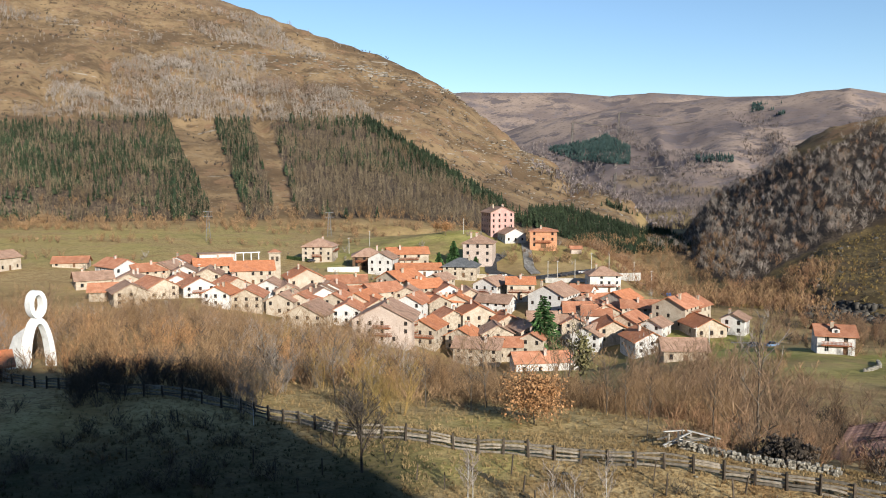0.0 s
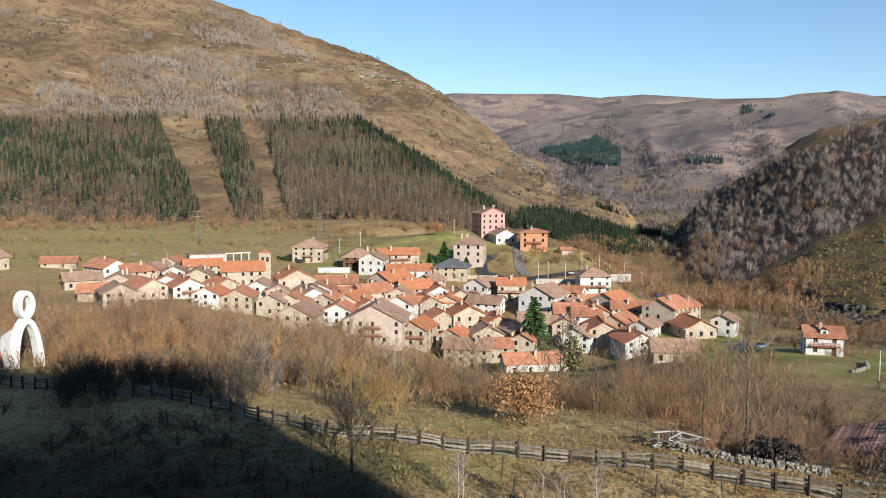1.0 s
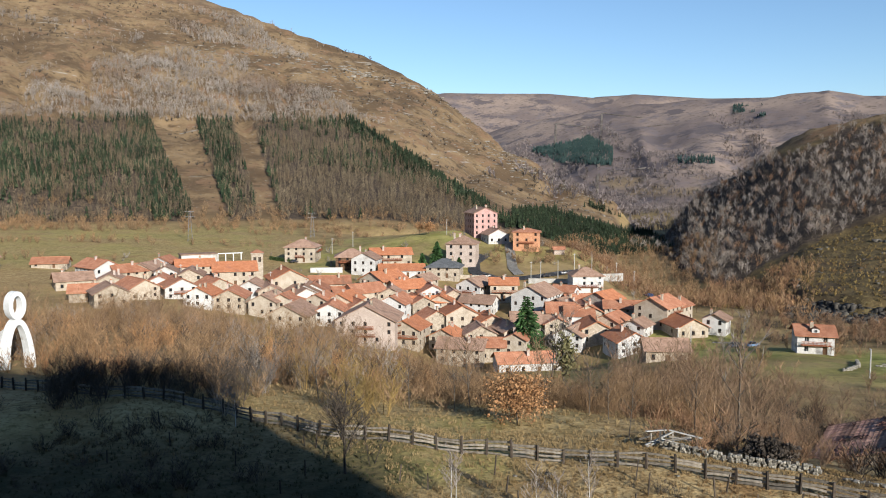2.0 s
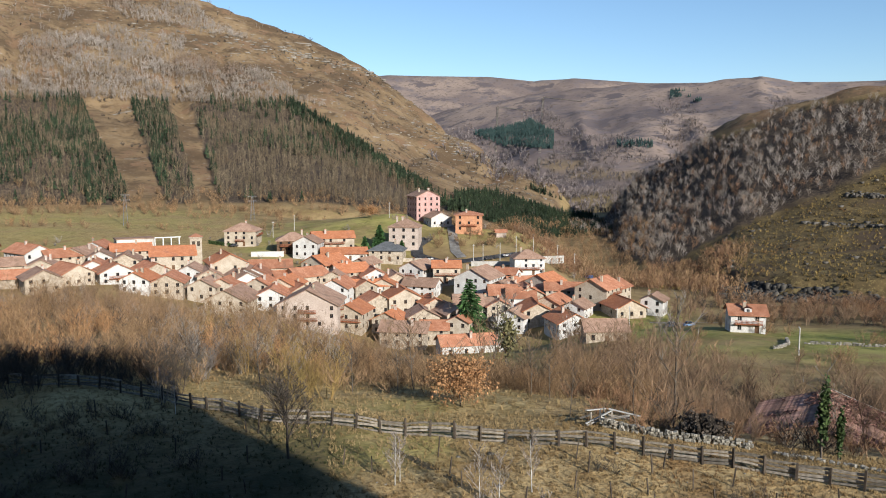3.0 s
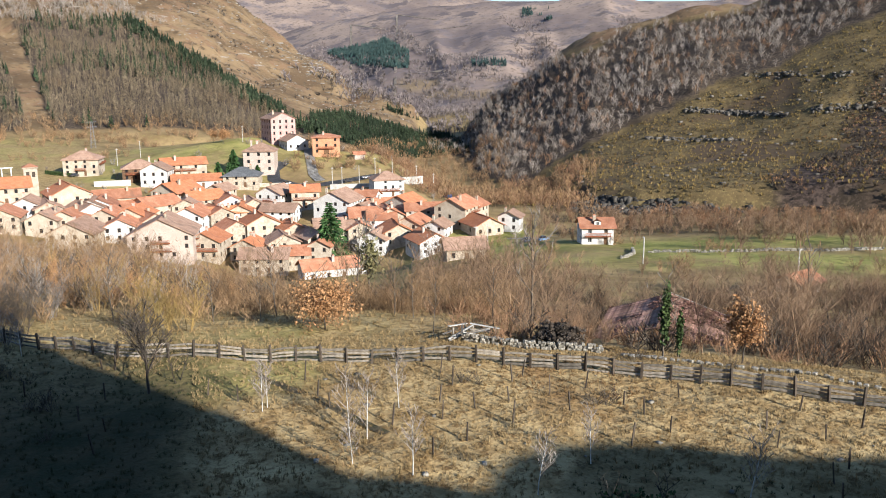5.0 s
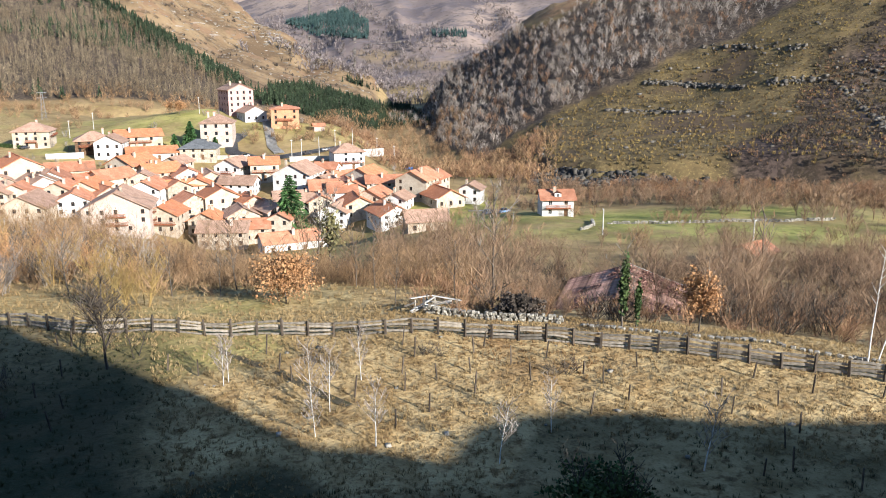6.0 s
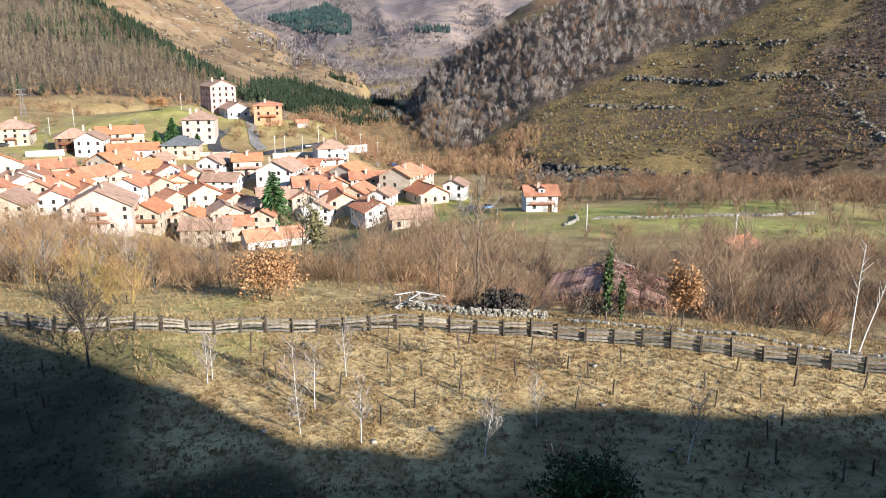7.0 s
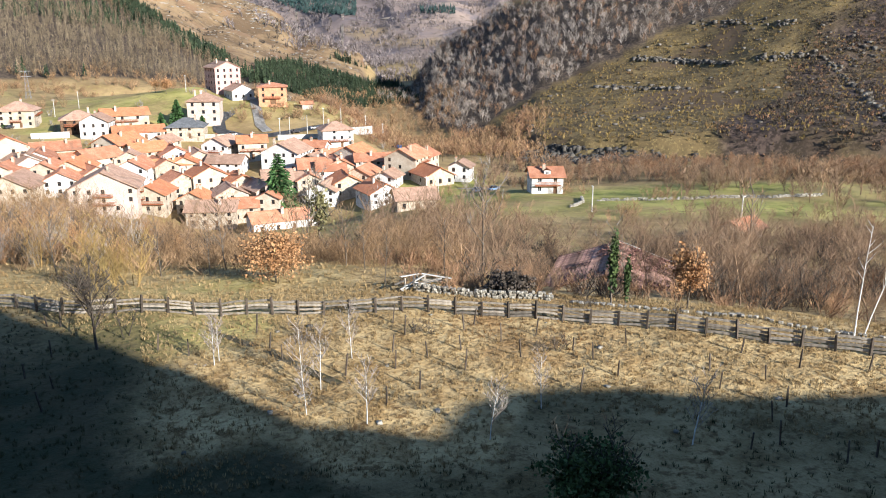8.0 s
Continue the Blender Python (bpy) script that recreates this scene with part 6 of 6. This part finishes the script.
fir(-1.8, 366.0, 7.5, "green conifer beside a slate-roofed house", 3)
fir(62.8, 271.0, 6.0, "small dark conifer in a village garden", 4)
fir(15.0, 368.5, 5.0, "small green conifer before the apartment house", 5)


# ---- the village: tower, walls, lanes, poles, vehicles ----
def strip(name, nodes, wide, mat, label, category, lift=0.06):
    p = curve_points(nodes, 3.0 if wide < 6.5 else 12.0)
    t = np.gradient(p, axis=0)
    t /= np.maximum(np.hypot(t[:, 0], t[:, 1])[:, None], 1e-6)
    n = np.stack([-t[:, 1], t[:, 0]], 1) * wide / 2
    bm = bmesh.new()
    rows = []
    for c, k in zip(p, n):
        q = []
        for u in (-1, -0.33, 0.33, 1):
            xy = c + k * u
            q.append(bm.verts.new((xy[0], xy[1], height_at(*xy) + lift)))
        rows.append(q)
    for a, b in zip(rows, rows[1:]):
        for k in range(3):
            bm.faces.new((a[k], a[k + 1], b[k + 1], b[k]))
    bmesh.ops.solidify(bm, geom=bm.faces[:], thickness=0.3)
    me = bpy.data.meshes.new(name)
    bm.to_mesh(me)
    bm.free()
    me.materials.append(mat)
    return tagged(new(name, me), label, category, kind="structure")


strip("road_1", ((43, 418), (41, 402), (40, 381), (38.9, 363), (41, 350)), 4.5, M_GRAVEL, "pale concrete lane climbing to the hilltop houses", "lane", 0.3)
strip("road_2", ((28, 384), (22, 374), (21.5, 360), (30, 349), (42, 347), (54, 351), (66, 354), (80, 365), (95, 372)), 5.5, M_ASPHALT, "grey asphalt street through the upper village", "road", 0.25)
strip("path_1", ((1.5, 50), (4.2, 45.5), (6.6, 41.5), (8.2, 38.5)), 0.6, mottled("damp_soil", (0.11, 0.095, 0.065), (0.22, 0.18, 0.11), 1.6, (0.12, 0.12, 0.05)), "narrow damp path across the meadow", "path", 0.02)
for q, (a0, e0, a1, e1) in enumerate(((8.2, 3.9, 11.4, 3.5), (11.7, 4.5, 15.0, 4.1), (15.0, 3.5, 17.0, 3.75), (12.6, 0.5, 15.5, 0.75))):
    strip("path_%d" % (q + 3), [slope_point(a0 + (a1 - a0) * k / 8, e0 + (e1 - e0) * k / 8, 1500, 3100) for k in range(9)], 7.0, M_TRACK, "pale bulldozed farm track across a distant moor", "track", 0.8)
strip("path_2", ((88, 245), (100, 240), (112, 236)), 2.0, M_GRAVEL, "pale track to a white house", "track", 0.1)


def church_tower(x, y, turn):
    base = thing("church_tower", x, y, turn, "square cream bell tower with twin openings and tiled cap", "tower")
    bm = bmesh.new()
    for k in range(4):
        m = pose(0, 0, 0, 0, 0, 90 * k) @ pose(0, -2.3, 0)
        facade(bm, m, 4.6, 12.0, [(-1.5, -0.4, 8.6, 10.6), (0.4, 1.5, 8.6, 10.6)], 0.5)
    part("wall", bm, WALLS["cream"], base)
    # Solid dark block stands in for the shade behind the bell openings.
    bm = bmesh.new()
    box(bm, -1.7, 1.7, -1.7, 1.7, 0, 11.9)
    part("dark_core", bm, M_TWIG["dark"], base)
    bm = bmesh.new()
    box(bm, -2.7, 2.7, -2.7, 2.7, 11.9, 12.3)
    part("cornice", bm, WALLS["stone"], base)
    bm = bmesh.new()
    v = [bm.verts.new(q) for q in ((-2.8, -2.8, 12.3), (2.8, -2.8, 12.3), (2.8, 2.8, 12.3), (-2.8, 2.8, 12.3), (0, 0, 13.6))]
    for k in range(4):
        bm.faces.new((v[k], v[(k + 1) % 4], v[4]))
    bm.faces.new(v[:4][::-1])
    part("roof", bm, ROOFS["red"], base)


church_tower(-68.5, 329.0, 12)


def open_hall(x, y, turn):
    """A long white flat building, open at one end."""
    base = thing("sports_pavilion", x, y, turn, "long white flat-roofed pavilion with an open frame", "building")
    bm = bmesh.new()
    facade(bm, pose(0, -4, 0), 16, 3.4, [])
    facade(bm, pose(8, 0, 0, 0, 0, 90), 8, 3.4, [])
    facade(bm, pose(0, 4, 0, 0, 0, 180), 16, 3.4, [])
    facade(bm, pose(-8, 0, 0, 0, 0, -90), 8, 3.4, [(-2, 2, 0.6, 2.6)])
    part("wall", bm, WALLS["white"], base)
    bm = bmesh.new()
    box(bm, -8.4, 8.4, -4.4, 4.4, 3.4, 3.8)
    part("roof", bm, ROOFS["brown"], base)
    for k in range(4):
        bm = bmesh.new()
        box(bm, 8.3 + k * 3.6, 8.7 + k * 3.6, -4.0, -3.6, -1, 3.4)
        part("column", bm, M_WHITE, base)
    bm = bmesh.new()
    box(bm, 8.1, 20.0, -4.2, -3.4, 3.4, 3.8)
    part("beam", bm, M_WHITE, base)


open_hall(-107, 381, 25)


def long_wall(x, y, turn, length, h, label, mat):
    base = thing("garden_wall", x, y, turn, label, "wall")
    bm = bmesh.new()
    box(bm, -length / 2, length / 2, -0.2, 0.2, -1.5, h)
    part("wall_body", bm, mat, base)
    bm = bmesh.new()
    box(bm, -length / 2 - 0.1, length / 2 + 0.1, -0.28, 0.28, h, h + 0.12)
    part("coping", bm, M_CONCRETE, base)


long_wall(-44, 357, 8, 14, 2.2, "long whitewashed garden wall on a green slope", WALLS["white"])
long_wall(56, 338, -8, 26, 1.6, "pale retaining wall along the upper street", M_CONCRETE)
long_wall(75, 352, 12, 24, 1.8, "grey retaining wall below the white house", M_CONCRETE)
long_wall(20, 352, -5, 14, 1.5, "stone terrace wall among village gardens", WALLS["stone"])


def pole(x, y, h, label, lamp=False, mat=M_CONCRETE):
    base = thing("utility_pole" if not lamp else "street_lamp", x, y, random.Random(int(x)).uniform(0, 90), label, "pole" if not lamp else "street lamp")
    bm = bmesh.new()
    bmesh.ops.create_cone(bm, cap_ends=True, segments=8, radius1=0.17, radius2=0.11, depth=h + 1)
    bmesh.ops.translate(bm, vec=(0, 0, h / 2 - 0.5), verts=bm.verts)
    part("pole", bm, mat, base)
    bm = bmesh.new()
    if lamp:
        box(bm, -0.1, 1.3, -0.09, 0.09, h - 0.1, h + 0.08)
    else:
        box(bm, -0.7, 0.7, -0.06, 0.06, h - 0.5, h - 0.36)
    part("lamp_head" if lamp else "crossarm", bm, mat, base)


for px, py in ((44.7, 344), (48.8, 343.9), (56.4, 345.2), (65.2, 355), (74.4, 362), (32.2, 330), (10.5, 418), (88, 372), (97, 375), (73.7, 222), (66.9, 212), (-47, 405), (-38, 420), (-96, 318), (-60, 312)):
    pole(px, py, 8.0, "pale concrete utility pole among village houses")
pole(86.1, 153.3, 5.6, "single white lamp post on a green pasture", True)
pole(99.4, 121.3, 5.2, "white lamp post behind russet scrub", True)


def pylon(x, y, h):
    base = thing("power_pylon", x, y, 20, "grey steel lattice pylon at the edge of a meadow", "pylon")
    rows = []
    for sx in (-1, 1):
        for sy in (-1, 1):
            rows.append((sx * 1.3, sy * 1.3, -1, sx * 0.35, sy * 0.35, h, 0.09, 0.06))
    for k in range(6):
        z0, z1 = h * k / 6, h * (k + 1) / 6
        a, b = 1.3 - 0.95 * k / 6, 1.3 - 0.95 * (k + 1) / 6
        for s in (-1, 1):
            rows += [(-a, s * a, z0, b, s * b, z1, 0.04, 0.04), (s * a, -a, z0, s * b, b, z1, 0.04, 0.04)]
    shared("lattice", quads("lattice", *tubes(np.array(rows, float)), M_STEEL), base)
    for z in (h - 0.4, h - 3.2):
        bm = bmesh.new()
        box(bm, -2.6, 2.6, -0.1, 0.1, z, z + 0.18)
        part("crossarm", bm, M_STEEL, base)


pylon(-132.4, 457.2, 17)
pylon(-69.6, 496.8, 15)


def car(x, y, turn, colour, label):
    base = thing("car", x, y, turn, label, "car", z=height_at(x, y) + 0.3)
    paint, _, b = material(colour[0], 0.3)
    b.inputs["Base Color"].default_value = (*colour[1], 1)
    bm = bmesh.new()
    v = box(bm, -2.0, 2.0, -0.85, 0.85, 0.25, 0.85)
    bmesh.ops.bevel(bm, geom=bm.edges[:], offset=0.14, segments=2, affect="EDGES")
    part("body", bm, paint, base)
    bm = bmesh.new()
    v = box(bm, -1.3, 1.0, -0.75, 0.75, 0.84, 1.42)
    for q in v[4:]:
        q.co.x *= 0.7
        q.co.y *= 0.85
    part("cabin", bm, M_GLASS, base)
    for wx in (-1.25, 1.25):
        for wy in (-0.8, 0.8):
            bm = bmesh.new()
            bmesh.ops.create_cone(bm, cap_ends=True, segments=12, radius1=0.32, radius2=0.32, depth=0.2, matrix=pose(wx, wy, 0.32, 90, 0, 0))
            part("wheel", bm, M_TWIG["dark"], base)


car(51.9, 347.5, 10, ("dark_car_paint", (0.03, 0.03, 0.035)), "dark car parked by the upper street")
car(60.5, 350.5, 8, ("silver_car_paint", (0.45, 0.46, 0.48)), "silver car parked by the upper street")
car(-62.5, 383, 30, ("dark_car_paint", (0.04, 0.04, 0.045)), "dark car parked beside a cream house")
car(94.0, 229.0, 20, ("blue_car_paint", (0.12, 0.2, 0.32)), "bluish car parked beside a white house")
car(90.5, 233.0, 20, ("dark_car_paint", (0.05, 0.06, 0.08)), "dark car parked beside a white house")
car(26.0, 352.0, 35, ("silver_car_paint", (0.6, 0.6, 0.6)), "pale car on the street bend")


def arch_figure(x, y, turn):
    """A white painted ring on an arch."""
    base = thing("garden_sculpture", x, y, turn, "white ring standing on a white painted arch", "sculpture", sink=1.5)

    def band(rx, rz, cz, a0, a1, w, depth, n):
        bm = bmesh.new()
        rings = []
        for i in range(n + 1):
            t = a0 + (a1 - a0) * i / n
            c, s = math.cos(t), math.sin(t)
            rings.append([bm.verts.new((k * c * rx / max(rx, 1e-3) + c * rx, d, cz + s * (rz + k))) for k, d in ((-w, -depth), (w, -depth), (w, depth), (-w, depth))])
        for r, q in zip(rings, rings[1:]):
            for k in range(4):
                bm.faces.new((r[k], r[(k + 1) % 4], q[(k + 1) % 4], q[k]))
        bm.faces.new(rings[0][::-1])
        bm.faces.new(rings[-1])
        return bm
    part("ring", band(0.75, 1.25, 8.2, 0, 6.283, 0.24, 0.45, 28), M_WHITE, base)
    part("arch", band(1.5, 5.6, 0.9, -0.15, 3.3, 0.32, 0.5, 28), M_WHITE, base)
    bm = bmesh.new()
    v = [bm.verts.new(p) for p in ((-4.2, 0.4, -0.5), (-1.75, 0.4, -0.5), (-1.55, 0.4, 4.6), (-0.8, 0.4, 6.0), (-2.4, 0.4, 5.2), (-3.4, 0.4, 3.0))]
    f = bm.faces.new(v)
    bmesh.ops.solidify(bm, geom=[f], thickness=0.35)
    part("side_panel", bm, M_WHITE, base)


arch_figure(-42.7, 84.4, 62)
house(-43.7, 75.6, 35, 3.6, 2.8, 1.6, "small white shed with an orange tile roof beside a sculpture", "white", "orange", storeys=1, chimneys=0, name="shed", blind=0.9)
house(86.2, 105.0, 20, 5, 4, 2.0, "small stone shed with a red tile roof in scrub", "stone", "red", storeys=1, chimneys=0, name="shed", blind=0.9)


# a broken handcart and planks by the stone wall
def plank_pile(x, y, turn):
    rng = random.Random(11)
    base = thing("wooden_frame", x, y, turn, "pale broken wooden cart frame leaning at a stone wall", "cart frame")
    for i in range(7):
        bm = bmesh.new()
        box(bm, -1.1, 1.1, -0.07, 0.07, -0.03, 0.03)
        part("plank", bm, M_RAIL if i % 2 else M_CONCRETE, base).matrix_local = pose(rng.uniform(-0.7, 0.7), rng.uniform(-0.5, 0.5), 0.25 + 0.14 * i, rng.uniform(-20, 20), rng.uniform(-25, 25), rng.uniform(-50, 50))
    for sx in (-0.8, 0.8):
        bm = bmesh.new()
        box(bm, sx - 0.05, sx + 0.05, -0.05, 0.05, -0.3, 1.1)
        part("leg", bm, M_RAIL, base)


plank_pile(17.6, 53.6, -20)
plank_pile(16.0, 54.6, 40)


# ---- the evergreen wood on the hillside behind the viewpoint, whose shadow dapples the meadow ----
def shade_wood():
    g = np.random.RandomState(77)
    pieces = []
    for i in range(30):
        s = 15.5 + 20 * (i % 15) / 15 + g.rand() * 0.8
        y = -41.0 - 3.5 * (i // 15) - g.rand()
        x = s - 0.488 * (42 + y)
        top = np.interp(s, (14, 22, 30, 33, 34.8, 36), (36, 35.3, 35.6, 34, 31, 30)) + g.uniform(-1.5, 0.6)
        base = float(land(x, y)) - EYE
        for c, w, h, n in ((top - 2.6, 2.3, 3.0, 1000), (top - 6.5, 2.6, 3.2, 1000), (top - 10.5, 2.4, 2.8, 420)):
            rows, side = leaves(300 + i, (x, y, c + EYE), (w, w, h), n, 0.55)
            pieces.append(blades(rows, side))
        pieces.append(tubes(np.array([(x, y, base + EYE - 0.5, x, y, top + EYE - 2, 0.25, 0.08)])))
    co, f = join(pieces)
    return tagged(new("shade_wood", quads("shade_wood", co, f, M_IVY)), "dark evergreen oaks on the hillside that shades the meadow", "wood", kind="stuff")


shade_wood()


# ---- rocks ----
def rock_soup(name, label, places, size, seed, mat, flat=0.7, long=1.3):
    g = np.random.RandomState(seed)
    cube = np.array([(x, y, z) for z in (-1, 1) for x, y in ((-1, -1), (1, -1), (1, 1), (-1, 1))], float)
    faces = np.array([(3, 2, 1, 0), (4, 5, 6, 7), (0, 1, 5, 4), (1, 2, 6, 5), (2, 3, 7, 6), (3, 0, 4, 7)])
    x, y = np.array(places).T
    z = land(x, y)
    pieces = []
    for i in range(len(x)):
        t, s = (g.rand() * 6.283 if long < 1.5 else math.atan2(x[i], y[i]) + g.normal(0, 0.3)), size * (0.4 + 1.1 * g.rand() ** 2)
        c = cube * (0.6 + 0.6 * g.rand(8, 3)) * np.array([long, 1.0, flat]) * s * 0.5
        r = np.array([[math.cos(t), math.sin(t), 0], [-math.sin(t), math.cos(t), 0], [0, 0, 1]])
        pieces.append((c @ r + np.array([x[i], y[i], z[i] + s * (0.12 if long < 1.5 else 0.02)]), faces))
    co, f = join(pieces)
    return tagged(new(name, quads(name, co, f, mat)), label, "rocks", kind="stuff")


def along(seed, count, az0, az1, el0, el1, lo, hi, jitter):
    """Places on the slope along a line of sight angles, within ranges lo to hi."""
    g = np.random.RandomState(seed)
    r = np.geomspace(lo, hi, 500)
    out = []
    for i in range(count):
        u = g.rand()
        a = radians(az0 + (az1 - az0) * u)
        target = el0 + (el1 - el0) * u + g.normal(0, jitter)
        e = el_of(r * math.sin(a), r * math.cos(a))
        k = int(np.argmax(e > target))
        if k:
            out.append((r[k] * math.sin(a), r[k] * math.cos(a)))
    return out


ledges = along(1, 190, 31.5, 37.9, -1.95, -2.25, 355, 800, 0.08) + along(10, 90, 39.3, 42.8, -1.9, -1.6, 355, 800, 0.12) + along(2, 130, 29.3, 35.4, -3.85, -3.88, 355, 800, 0.05) + along(3, 90, 34.8, 41.5, 0.4, 0.3, 355, 800, 0.10)
ledges += along(4, 150, 43, 47.8, -1.6, -5.7, 355, 800, 0.10) + along(9, 120, 44, 52, -1.2, -2.2, 355, 800, 0.35)
rock_soup("rock_ledges", "broken grey rock ledges along a grassy hillside", ledges, 1.6, 1, M_LEDGE, 0.95, 2.3)
cliff = [p for k in range(7) for p in along(20 + k, 230, 24.2, 34.0, -7.95 - 0.22 * k, -8.5 - 0.15 * k, 338, 420, 0.10)] + along(5, 260, 33, 52, -8.9, -8.6, 338, 420, 0.3)
rock_soup("cliff_rocks", "vertical rock band at the foot of a hill, darkened as overhang shade", cliff, 1.5, 2, M_CLIFF, 1.5)
rock_soup("scree", "pale scattered stones on the open mountainside", spread(40, 2400, -20, 13, 850, 1330, lambda az, r, x, y, g: el_of(x, y) > np.interp(az, (-8, 4, 12), (4.5, -1, -4))), 1.5, 3, M_PALE_ROCK, 0.6, 1.6)
crest = along(6, 120, -6, 1.5, 7.6, 5.6, 900, 1330, 0.12) + along(7, 120, -16, -4, 8.5, 7.0, 900, 1400, 0.5) + along(8, 90, 3, 10, 2.6, -0.6, 800, 1250, 0.4)
rock_soup("crest_ledges", "pale rock ledges along the mountain shoulder", crest, 3.2, 6, M_PALE_ROCK, 0.5, 2.4)
rock_soup("hill_stones", "stones strewn over the grassy hillside", spread(41, 300, 24, 54, 370, 760, lambda az, r, x, y, g: right_grass(az, r) > 0.5), 1.5, 4, M_ROCK, 0.7)
rock_soup("meadow_stones", "small stones and clods lying in the meadow", spread(42, 30, -2, 52, 34, 52), 0.2, 5, M_STONE, 0.6)
